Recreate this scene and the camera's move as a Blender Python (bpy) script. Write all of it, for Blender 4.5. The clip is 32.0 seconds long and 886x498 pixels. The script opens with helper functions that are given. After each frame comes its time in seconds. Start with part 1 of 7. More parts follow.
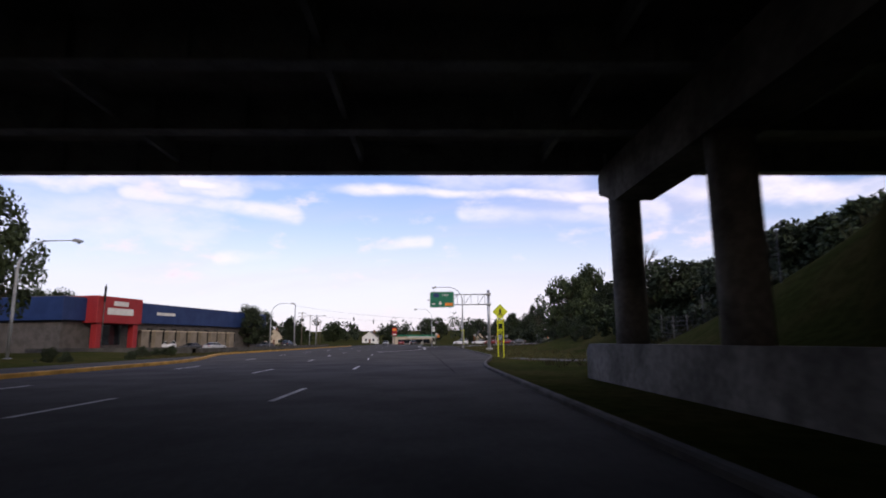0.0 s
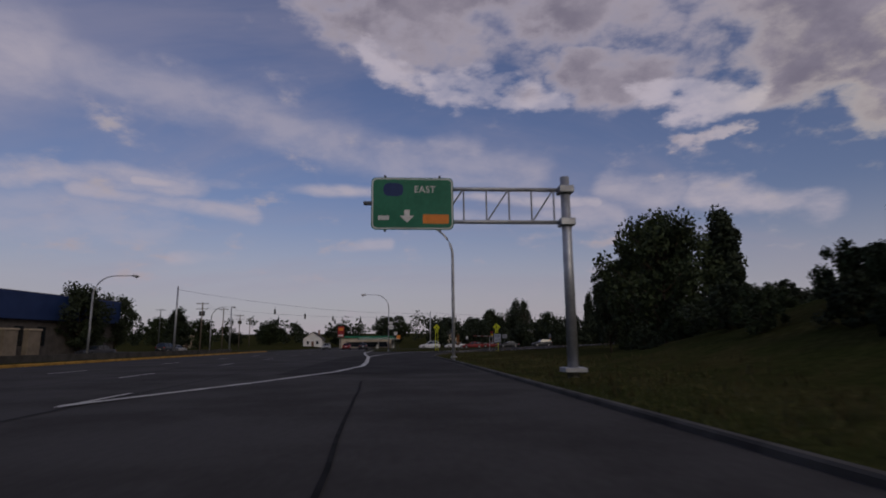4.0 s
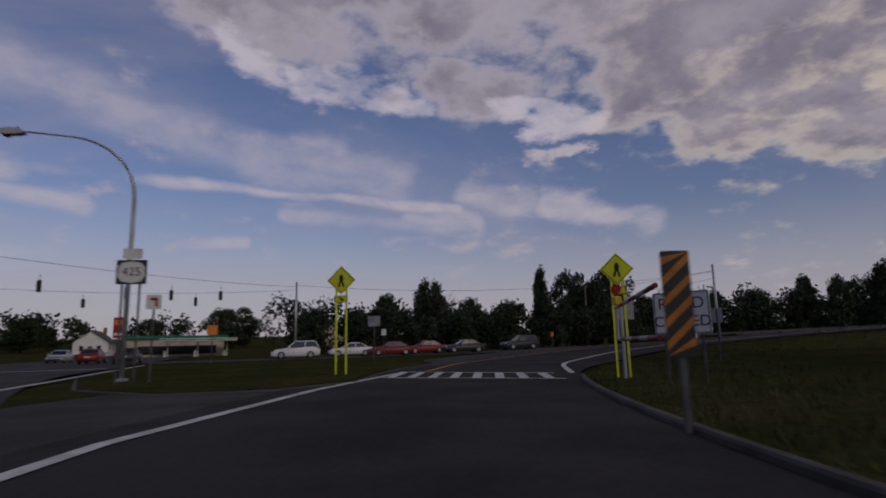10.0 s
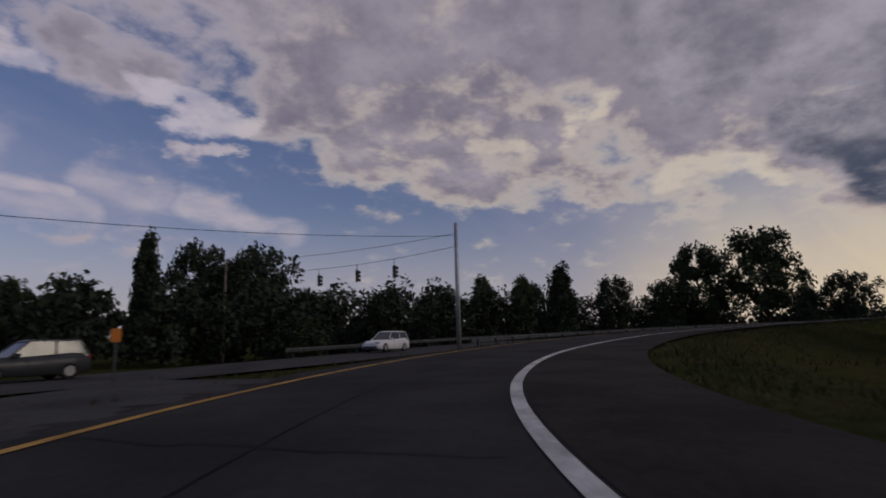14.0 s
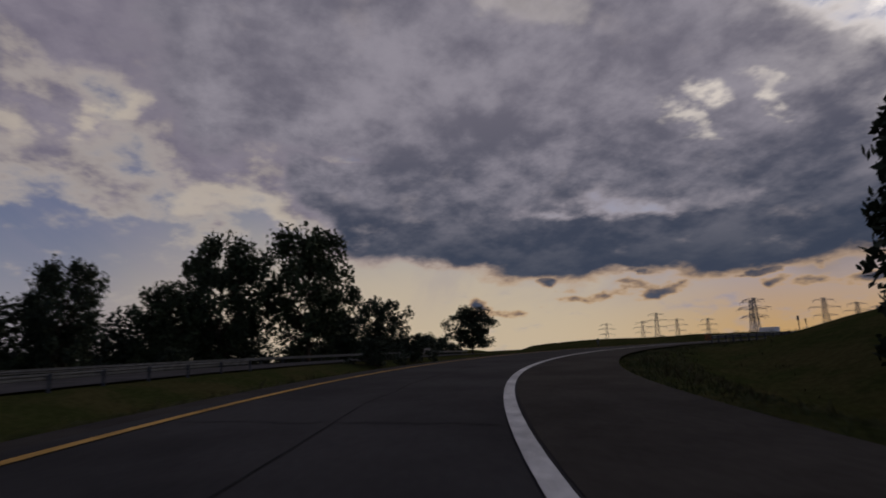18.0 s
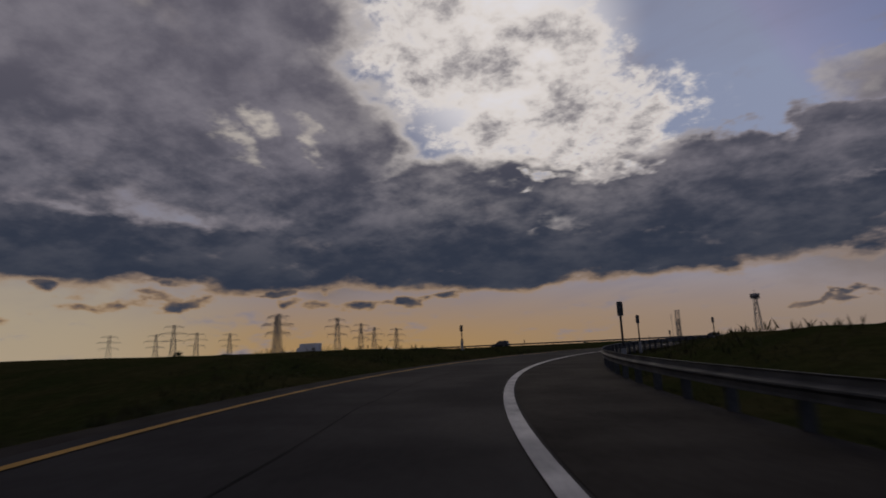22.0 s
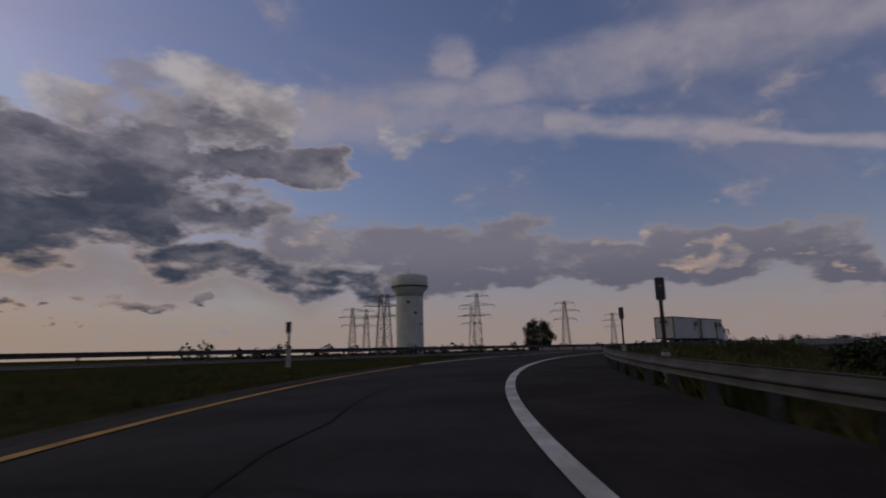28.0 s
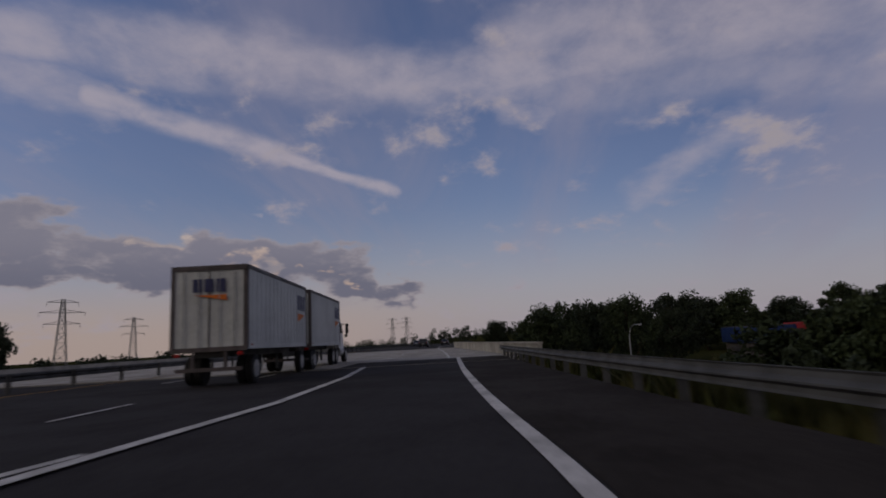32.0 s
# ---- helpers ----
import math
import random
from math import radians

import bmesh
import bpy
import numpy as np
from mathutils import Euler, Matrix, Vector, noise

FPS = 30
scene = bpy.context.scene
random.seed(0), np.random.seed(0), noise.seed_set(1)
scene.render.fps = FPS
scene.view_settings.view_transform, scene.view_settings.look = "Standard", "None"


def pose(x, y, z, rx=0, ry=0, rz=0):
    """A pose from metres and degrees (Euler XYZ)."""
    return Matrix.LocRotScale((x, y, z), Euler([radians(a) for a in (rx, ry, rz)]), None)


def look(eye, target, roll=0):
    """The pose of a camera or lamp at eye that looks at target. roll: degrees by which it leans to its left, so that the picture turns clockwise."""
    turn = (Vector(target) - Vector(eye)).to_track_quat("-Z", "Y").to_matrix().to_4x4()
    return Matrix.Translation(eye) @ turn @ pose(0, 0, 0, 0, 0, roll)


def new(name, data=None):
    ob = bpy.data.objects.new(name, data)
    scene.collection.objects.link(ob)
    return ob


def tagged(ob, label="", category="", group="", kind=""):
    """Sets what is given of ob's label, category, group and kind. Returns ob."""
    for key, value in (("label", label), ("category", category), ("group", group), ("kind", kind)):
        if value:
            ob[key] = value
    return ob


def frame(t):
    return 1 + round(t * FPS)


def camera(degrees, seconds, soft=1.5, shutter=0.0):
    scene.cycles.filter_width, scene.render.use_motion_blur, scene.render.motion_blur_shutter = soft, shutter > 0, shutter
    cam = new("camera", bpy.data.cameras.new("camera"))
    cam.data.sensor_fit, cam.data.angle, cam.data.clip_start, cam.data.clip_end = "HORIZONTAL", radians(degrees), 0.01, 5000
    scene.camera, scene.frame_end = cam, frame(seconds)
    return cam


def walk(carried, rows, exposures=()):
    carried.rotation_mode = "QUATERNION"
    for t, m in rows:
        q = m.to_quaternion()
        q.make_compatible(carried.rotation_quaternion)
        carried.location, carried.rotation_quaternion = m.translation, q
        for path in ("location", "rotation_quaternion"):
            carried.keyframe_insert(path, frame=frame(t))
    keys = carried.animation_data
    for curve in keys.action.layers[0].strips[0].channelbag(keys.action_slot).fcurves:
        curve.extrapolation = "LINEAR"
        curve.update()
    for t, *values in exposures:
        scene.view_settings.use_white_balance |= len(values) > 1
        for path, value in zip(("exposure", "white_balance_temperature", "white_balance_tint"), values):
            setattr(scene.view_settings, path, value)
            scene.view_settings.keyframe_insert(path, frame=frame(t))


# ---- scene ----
cam = camera(77.6, 32.0, soft=1.8, shutter=0.4)
PATH = [
    (0, (0.00, 0.00, 1.12), (0.059, 1.972, 1.450), -0.52),
    (0.5, (-0.08, 5.66, 1.12), (-0.004, 7.633, 1.446), -0.52),
    (1, (-0.15, 11.44, 1.12), (-0.052, 13.415, 1.447), -0.59),
    (1.5, (-0.15, 17.36, 1.12), (-0.028, 19.323, 1.469), -0.68),
    (2, (-0.07, 23.40, 1.12), (0.082, 25.368, 1.460), -0.64),
    (2.5, (0.10, 29.56, 1.12), (0.281, 31.528, 1.450), -0.57),
    (3, (0.36, 35.81, 1.12), (0.559, 37.772, 1.472), -0.47),
    (3.5, (0.67, 42.12, 1.12), (0.870, 44.077, 1.452), -0.46),
    (4, (0.96, 48.42, 1.12), (1.160, 50.386, 1.460), -0.52),
    (4.5, (1.21, 54.70, 1.12), (1.395, 56.659, 1.465), -0.57),
    (5, (1.41, 60.90, 1.12), (1.580, 62.860, 1.471), -0.62),
    (5.5, (1.57, 67.00, 1.12), (1.720, 68.966, 1.477), -0.68),
    (6, (1.68, 73.00, 1.12), (1.816, 74.966, 1.465), -0.78),
    (6.5, (1.74, 78.87, 1.12), (1.863, 80.838, 1.470), -0.71),
    (7, (1.77, 84.56, 1.12), (1.883, 86.521, 1.472), -0.67),
    (7.5, (1.80, 90.01, 1.12), (1.928, 91.978, 1.471), -0.71),
    (8, (1.92, 95.27, 1.12), (2.107, 97.233, 1.468), -0.90),
    (8.5, (2.24, 100.40, 1.12), (2.540, 102.348, 1.462), -1.25),
    (9, (2.87, 105.41, 1.12), (3.294, 107.330, 1.460), -1.51),
    (9.5, (3.82, 110.28, 1.12), (4.393, 112.168, 1.459), -1.47),
    (10, (5.11, 115.03, 1.12), (5.792, 116.879, 1.460), -1.33),
    (10.5, (6.69, 119.68, 1.12), (7.501, 121.473, 1.452), -1.34),
    (11, (8.58, 124.20, 1.12), (9.501, 125.943, 1.455), -1.47),
    (11.5, (10.77, 128.59, 1.12), (11.818, 130.250, 1.478), -1.60),
    (12, (13.28, 132.79, 1.13), (14.454, 134.370, 1.500), -1.72),
    (12.5, (16.12, 136.79, 1.15), (17.418, 138.262, 1.508), -1.80),
    (13, (19.28, 140.54, 1.17), (20.690, 141.907, 1.521), -1.77),
    (13.5, (22.76, 144.01, 1.22), (24.305, 145.226, 1.561), -1.68),
    (14, (26.58, 147.13, 1.30), (28.228, 148.204, 1.641), -1.61),
    (14.5, (30.67, 149.94, 1.42), (32.389, 150.885, 1.751), -1.67),
    (15, (35.02, 152.37, 1.54), (36.829, 153.138, 1.895), -1.72),
    (15.5, (39.72, 154.31, 1.69), (41.600, 154.842, 2.061), -1.76),
    (16, (44.74, 155.71, 1.88), (46.673, 155.997, 2.266), -1.81),
    (16.5, (50.07, 156.54, 2.11), (52.020, 156.592, 2.494), -1.85),
    (17, (55.65, 156.77, 2.35), (57.600, 156.630, 2.729), -1.88),
    (17.5, (61.46, 156.44, 2.59), (63.382, 156.118, 2.978), -1.66),
    (18, (67.53, 155.49, 2.82), (69.414, 154.971, 3.207), -1.42),
    (18.5, (73.88, 153.80, 3.05), (75.691, 153.077, 3.450), -1.33),
    (19, (80.41, 151.28, 3.28), (82.145, 150.370, 3.682), -1.46),
    (19.5, (87.00, 147.91, 3.51), (88.620, 146.814, 3.919), -1.73),
    (20, (93.44, 143.74, 3.75), (94.954, 142.501, 4.156), -2.02),
    (20.5, (99.54, 138.91, 3.99), (100.930, 137.530, 4.397), -2.22),
    (21, (105.19, 133.47, 4.22), (106.440, 131.967, 4.630), -2.21),
    (21.5, (110.29, 127.47, 4.45), (111.368, 125.832, 4.856), -2.05),
    (22, (114.74, 120.92, 4.68), (115.648, 119.186, 5.074), -1.93),
    (22.5, (118.49, 113.92, 4.91), (119.196, 112.096, 5.313), -1.89),
    (23, (121.44, 106.52, 5.15), (121.940, 104.622, 5.543), -1.95),
    (23.5, (123.58, 98.80, 5.38), (123.880, 96.862, 5.777), -2.12),
    (24, (124.92, 90.86, 5.62), (125.016, 88.899, 6.012), -2.34),
    (24.5, (125.43, 82.77, 5.87), (125.323, 80.816, 6.266), -2.58),
    (25, (125.05, 74.64, 6.13), (124.716, 72.708, 6.507), -2.86),
    (25.5, (123.76, 66.58, 6.39), (123.228, 64.693, 6.779), -2.57),
    (26, (121.63, 58.71, 6.65), (120.897, 56.885, 7.034), -2.35),
    (26.5, (118.68, 51.18, 6.90), (117.758, 49.441, 7.275), -2.13),
    (27, (114.98, 44.11, 7.12), (113.879, 42.489, 7.493), -1.91),
    (27.5, (110.61, 37.60, 7.33), (109.332, 36.113, 7.702), -1.69),
    (28, (105.60, 31.71, 7.54), (104.139, 30.392, 7.903), -1.40),
    (28.5, (99.95, 26.51, 7.74), (98.345, 25.361, 8.099), -1.73),
    (29, (93.77, 21.98, 7.90), (92.057, 21.014, 8.256), -1.95),
    (29.5, (87.17, 18.17, 8.02), (85.353, 17.397, 8.371), -1.95),
    (30, (80.19, 15.12, 8.10), (78.300, 14.559, 8.435), -1.88),
    (30.5, (72.91, 12.89, 8.16), (70.969, 12.555, 8.498), -2.13),
    (31, (65.42, 11.44, 8.21), (63.455, 11.281, 8.550), -2.64),
    (31.5, (57.80, 10.66, 8.26), (55.829, 10.668, 8.593), -2.98),
    (32, (50.11, 10.46, 8.32), (48.144, 10.590, 8.647), -3.10),
]
walk(cam, [(t, look(eye, target, roll)) for t, eye, target, roll in PATH],
     exposures=[(0, 1.4), (0.35, 0.78), (0.9, 0.1), (1.5, 0.0), (6, -0.05), (13, 0.0), (17, -0.1), (19, -0.5), (23, -0.8), (25.5, -0.85), (28, -0.5), (30, -0.33), (32, -0.25)])

# ---- world, sun ----
def N(nt, kind, **kw):
    n = nt.nodes.new(kind)
    for k, v in kw.items():
        if k == "op":
            n.operation = v
        elif k == "blend":
            n.blend_type = v
        elif k == "dtype":
            n.data_type = v
        else:
            n.inputs[k.replace("_", " ")].default_value = v
    return n


class G:
    """Short node arithmetic: numbers or sockets in, sockets out."""
    def __init__(self, nt):
        self.nt = nt

    def put(self, sock, v):
        if isinstance(v, bpy.types.NodeSocket):
            self.nt.links.new(v, sock)
        elif isinstance(v, tuple) and len(v) == 3 and sock.type == "RGBA":
            sock.default_value = (*v, 1)
        else:
            sock.default_value = v

    def m(self, op, a, b=0.0, c=None):
        n = self.nt.nodes.new("ShaderNodeMath")
        n.operation = op
        self.put(n.inputs[0], a)
        self.put(n.inputs[1], b)
        if c is not None:
            self.put(n.inputs[2], c)
        return n.outputs[0]

    def ss(self, x, lo, hi, a=0.0, b=1.0):
        n = self.nt.nodes.new("ShaderNodeMapRange")
        n.interpolation_type = "SMOOTHSTEP"
        for k, v in zip(range(5), (x, lo, hi, a, b)):
            self.put(n.inputs[k], v)
        return n.outputs[0]

    def mix(self, f, a, b, blend="MIX"):
        n = self.nt.nodes.new("ShaderNodeMix")
        n.data_type, n.blend_type = "RGBA", blend
        self.put(n.inputs[0], f)
        self.put(n.inputs[6], a)
        self.put(n.inputs[7], b)
        return n.outputs[2]

    def vec(self, x, y, z):
        n = self.nt.nodes.new("ShaderNodeCombineXYZ")
        for k, v in enumerate((x, y, z)):
            self.put(n.inputs[k], v)
        return n.outputs[0]

    def noise(self, v, scale, detail=4.0, rough=0.55, distort=0.0):
        n = self.nt.nodes.new("ShaderNodeTexNoise")
        self.put(n.inputs["Vector"], v)
        for k, w in (("Scale", scale), ("Detail", detail), ("Roughness", rough), ("Distortion", distort)):
            n.inputs[k].default_value = w
        return n.outputs[0]

    def ramp(self, f, stops):
        n = self.nt.nodes.new("ShaderNodeValToRGB")
        el = n.color_ramp.elements
        while len(el) < len(stops):
            el.new(0.5)
        for e, (p, c) in zip(el, stops):
            e.position, e.color = p, (*c, 1)
        self.put(n.inputs[0], f)
        return n.outputs[0]


SUN_AZ, SUN_EL = 160.0, 27.0
world = bpy.data.worlds.new("sky")
scene.world = world
world.use_nodes = True
wt = world.node_tree
wt.nodes.clear()
g = G(wt)
tc = wt.nodes.new("ShaderNodeTexCoord")
sep = wt.nodes.new("ShaderNodeSeparateXYZ")
wt.links.new(tc.outputs["Generated"], sep.inputs[0])
dx, dy, dz = sep.outputs
sky = wt.nodes.new("ShaderNodeTexSky")
sky.sky_type, sky.sun_disc = "NISHITA", False
sky.sun_elevation, sky.sun_rotation = radians(SUN_EL), radians(SUN_AZ)
sky.air_density, sky.dust_density, sky.ozone_density = 1.3, 1.2, 2.0
zc = g.m("MAXIMUM", dz, 0.0)
el = g.m("MULTIPLY", g.m("ARCSINE", zc), 57.2958)
flat = g.m("MAXIMUM", g.m("SQRT", g.m("ADD", g.m("MULTIPLY", dx, dx), g.m("MULTIPLY", dy, dy))), 1e-4)
hx, hy = g.m("DIVIDE", dx, flat), g.m("DIVIDE", dy, flat)


def toward(az, width, soft):
    """1 round a compass bearing, 0 beyond width + soft degrees of it."""
    c = g.m("ADD", g.m("MULTIPLY", hx, math.sin(radians(az))), g.m("MULTIPLY", hy, math.cos(radians(az))))
    return g.ss(c, math.cos(radians(width + soft)), math.cos(radians(max(width, 0))))


def aim(az, el):
    return (math.sin(radians(az)) * math.cos(radians(el)), math.cos(radians(az)) * math.cos(radians(el)), math.sin(radians(el)))


def vm(op, a, b=None):
    n = wt.nodes.new("ShaderNodeVectorMath")
    n.operation = op
    g.put(n.inputs[0], a)
    if b is not None:
        g.put(n.inputs[3 if op == "SCALE" else 1], b)
    return n.outputs["Value" if op in ("DOT_PRODUCT", "LENGTH") else "Vector"]


clear = g.mix(1.0, sky.outputs[0], (0.055, 0.050, 0.066), "MULTIPLY")
clear = g.mix(1.0, clear, (0.30, 0.34, 0.50), "DARKEN")
clear = g.mix(toward(230, 42, 40), clear, g.mix(1.0, clear, (1.42, 1.42, 1.36), "MULTIPLY"))
plane = g.m("ADD", zc, 0.30)
u, v = g.m("DIVIDE", dx, plane), g.m("DIVIDE", dy, plane)
pv = g.vec(u, v, 0.0)
# the view direction, ruffled, so that cloud outlines come out ragged
ruf = wt.nodes.new("ShaderNodeTexNoise")
g.put(ruf.inputs["Vector"], vm("MULTIPLY", tc.outputs["Generated"], (1.0, 1.0, 2.2)))
for k, w in (("Scale", 7.0), ("Detail", 5.0), ("Roughness", 0.56)):
    ruf.inputs[k].default_value = w
ruffle = vm("SUBTRACT", ruf.outputs["Color"], (0.5, 0.5, 0.5))
rough_dir = vm("ADD", tc.outputs["Generated"], vm("SCALE", ruffle, 0.17))
fair_dir = vm("ADD", tc.outputs["Generated"], vm("SCALE", ruffle, 0.025))
calm_dir = vm("ADD", tc.outputs["Generated"], vm("SCALE", ruffle, 0.085))


LAST = [None]


def bar(where, a, b, width, weight):
    """A soft bar in the sky between two bearings and heights in degrees."""
    p, q = Vector(aim(*a)), Vector(aim(*b))
    d = q - p
    if LAST[0] is not None:
        # one bar after the other keeps the shader small
        n = wt.nodes.new("ShaderNodeVectorMath")
        n.operation = "MULTIPLY_ADD"
        g.put(n.inputs[0], LAST[0])
        n.inputs[1].default_value = (1e-7, 1e-7, 1e-7)
        g.put(n.inputs[2], where)
        where = n.outputs["Vector"]
    e = vm("SUBTRACT", where, tuple(p))
    h = g.m("MULTIPLY", vm("DOT_PRODUCT", e, tuple(d)), 1 / max(d.length_squared, 1e-6))
    h.node.use_clamp = True
    n = wt.nodes.new("ShaderNodeVectorMath")
    n.operation = "SCALE"
    n.inputs[0].default_value = tuple(d)
    g.put(n.inputs[3], h)
    r = vm("LENGTH", vm("SUBTRACT", e, n.outputs["Vector"]))
    w = radians(width)
    return g.ss(r, w * 1.7, w * 0.35, 0.0, weight)


def bars(where, rows):
    out = None
    for pts, width, weight in rows:
        for a, b in zip(pts[:-1], pts[1:]):
            k = bar(where, a, b, width, weight)
            out = k if out is None else g.m("MAXIMUM", out, k)
            LAST[0] = out
    return out


# haze at the horizon: cream in the north, amber under the sun
west = toward(140, 20, 56)
haze_col = g.mix(west, (0.40, 0.37, 0.43), (0.62, 0.385, 0.17))
haze = g.mix(west, g.ss(el, 15.0, 0.0), g.ss(el, 12.0, 0.5))
base = g.mix(g.m("MULTIPLY", haze, g.mix(west, (0.75,) * 3, (1.0,) * 3)), clear, haze_col)
# cream light under the cloud deck's north end
base = g.mix(g.m("MULTIPLY", toward(218, 34, 34), g.ss(el, 8.0, 0.5, 0.0, 0.75)), base, (0.44, 0.335, 0.285))
cream = g.m("MULTIPLY", toward(103, 8, 26), g.ss(el, 22.0, 4.0))
base = g.mix(g.m("MULTIPLY", cream, 0.8), base, (0.66, 0.56, 0.42))
# high thin veil, streaks and old vapour trails
sv = g.vec(g.m("MULTIPLY", g.m("ADD", g.m("MULTIPLY", u, 0.97), g.m("MULTIPLY", v, -0.22)), 0.32), g.m("ADD", g.m("MULTIPLY", v, 0.97), g.m("MULTIPLY", u, 0.22)), 3.0)
veil_n = g.noise(sv, 1.7, 6.0, 0.6, 0.5)
streak = g.m("MULTIPLY", g.ss(veil_n, 0.42, 0.70), g.ss(el, 2.0, 9.0))
base = g.mix(g.m("MULTIPLY", streak, 0.42), base, (0.31, 0.28, 0.36))
fine_trails = bars(fair_dir, [
    ([(336, 14.9), (355.7, 15.6), (12.2, 14.9), (22, 13.7)], 0.5, 0.85), ([(331, 13.4), (346.3, 12.7)], 0.7, 0.7), ([(339.3, 8.0), (0.2, 10.2)], 0.5, 0.6), ([(4.0, 13.1), (20.4, 12.1)], 0.7, 0.55),
    ([(240, 22.7), (250, 21.0), (257, 19.2)], 0.9, 0.8), ([(257, 19.2), (263.2, 17.3), (269, 15.6)], 0.5, 0.8), ([(219.5, 13.5), (236.1, 13.8), (255.3, 13.2)], 0.15, 0.5)])
soft_trails = bars(calm_dir, [
    ([(319, 13.9), (329.5, 14.6), (340.4, 15.0)], 1.2, 0.75), ([(325, 22.5), (331.3, 24.0), (348.5, 21.3), (1.2, 18.7), (15.1, 16.9)], 2.0, 0.55), ([(5.0, 19.3), (9.4, 19.6)], 1.5, 0.6),
    ([(17, 13.4), (23.7, 12.3)], 1.0, 0.6), ([(23.4, 15.0), (29.5, 14.3)], 1.2, 0.7), ([(31.4, 14.3), (40.8, 11.3)], 1.2, 0.9), ([(320, 10.5), (338, 11.5)], 1.8, 0.4),
    ([(204, 21.5), (221.5, 24.3), (233.3, 26.0), (254.3, 28.1)], 2.3, 0.75), ([(254.3, 28.1), (269.6, 26.8), (281, 26.2), (300, 27.3)], 2.5, 0.75), ([(230, 23.2), (241, 22.4)], 1.4, 0.6),
    ([(229.2, 29.6), (230.6, 29.3)], 1.6, 0.95), ([(284, 28.5), (302, 27.5), (326, 23.5)], 3.6, 0.7), ([(287, 24.0), (318, 19.5)], 2.6, 0.5), ([(294.3, 13.6), (304, 17.8)], 1.4, 0.55), ([(281.3, 22.9), (285.2, 22.1)], 1.2, 0.5)])
trail = g.m("MAXIMUM", g.m("MULTIPLY", soft_trails, g.ss(g.noise(pv, 6.0, 7.0, 0.60, 0.2), 0.22, 0.68, 0.3, 1.0)), g.m("MULTIPLY", fine_trails, g.ss(g.noise(pv, 9.0, 5.0, 0.60, 0.2), 0.22, 0.60, 0.45, 1.0)))
base = g.mix(trail, base, (0.44, 0.395, 0.455))
# noise for the heaped clouds
big = g.noise(pv, 1.7, 6.0, 0.56, 0.2)
fine = g.noise(pv, 6.5, 7.0, 0.58, 0.1)
body = g.m("SUBTRACT", g.m("ADD", g.m("MULTIPLY", big, 0.45), g.m("MULTIPLY", fine, 0.55)), 0.5)
mottle = g.m("ADD", g.m("MULTIPLY", g.noise(pv, 2.6, 8.0, 0.60, 0.2), 0.6), g.m("MULTIPLY", g.noise(pv, 8.5, 6.0, 0.6, 0.1), 0.4))
sund = vm("DOT_PRODUCT", tc.outputs["Generated"], aim(SUN_AZ, SUN_EL + 4))
glow = g.ss(sund, math.cos(radians(24)), math.cos(radians(3)))
base = g.mix(g.m("POWER", g.ss(sund, math.cos(radians(14)), math.cos(radians(2)), 0.0, 0.85), 1.2), base, (1.45, 1.38, 1.38))
# the eastern roof of grey heaps, breaking up to the north
roof = bars(rough_dir, [
    ([(350, 34), (4, 30), (16, 27.5)], 2.8, 0.34), ([(7, 38), (51, 32)], 7.5, 0.62), ([(22, 27), (50, 23)], 3.4, 0.46), ([(40, 25), (62, 22)], 4.2, 0.52), ([(29.6, 19.6), (34.3, 18.8)], 0.9, 0.30),
    ([(47, 32), (84, 28)], 8.0, 0.66), ([(46, 19.4), (58, 16.8), (70, 15.4), (84, 14.2)], 2.3, 0.36), ([(60, 20), (83, 18.5)], 3.6, 0.44), ([(78, 23), (94, 17)], 4.8, 0.56), ([(40, 52), (110, 52)], 20, 0.62)])
d = g.m("ADD", roof, g.m("MULTIPLY", body, 1.85))
cream_e = toward(80, 24, 26)
tone = g.mix(g.ss(mottle, 0.38, 0.66), (0.175, 0.158, 0.212), (0.30, 0.268, 0.325))
tone = g.mix(g.ss(d, 0.20, 0.56), g.mix(cream_e, (0.39, 0.35, 0.41), (0.54, 0.47, 0.41)), tone)
base = g.mix(g.ss(d, 0.04, 0.42), base, tone)
rims = bars(rough_dir, [([(358, 28.8), (8, 26.2), (18, 24.6)], 1.6, 0.9), ([(26.8, 24.0), (35.8, 21.9)], 1.5, 1.0), ([(30, 19.6), (34.2, 18.6)], 0.8, 0.7), ([(61, 21), (66, 19.5)], 1.3, 0.7), ([(71, 21.0), (74.5, 22.5)], 1.1, 0.8), ([(80, 15.4), (90, 13.6)], 1.4, 0.7)])
base = g.mix(g.ss(g.m("ADD", rims, g.m("MULTIPLY", body, 2.2)), 0.15, 1.1, 0.0, 0.75), base, g.mix(cream_e, (0.50, 0.45, 0.52), (0.66, 0.57, 0.46)))
# loose flocks of thin cloud before the sun
near_sun = bars(rough_dir, [([(147, 40), (158, 31), (168, 22)], 9.0, 0.66), ([(174.3, 28.5), (175.2, 24.8), (176.9, 21.8)], 1.8, 0.40)])
flock = g.m("ADD", g.m("MULTIPLY", g.m("SUBTRACT", g.noise(pv, 8.5, 8.0, 0.66, 0.1), 0.5), 2.2), near_sun)
base = g.mix(g.m("MULTIPLY", g.ss(near_sun, 0.05, 0.3), g.ss(flock, 0.22, 0.62)), base, g.mix(g.ss(flock, 0.50, 1.10), (1.20, 1.11, 1.06), (0.33, 0.305, 0.34)))
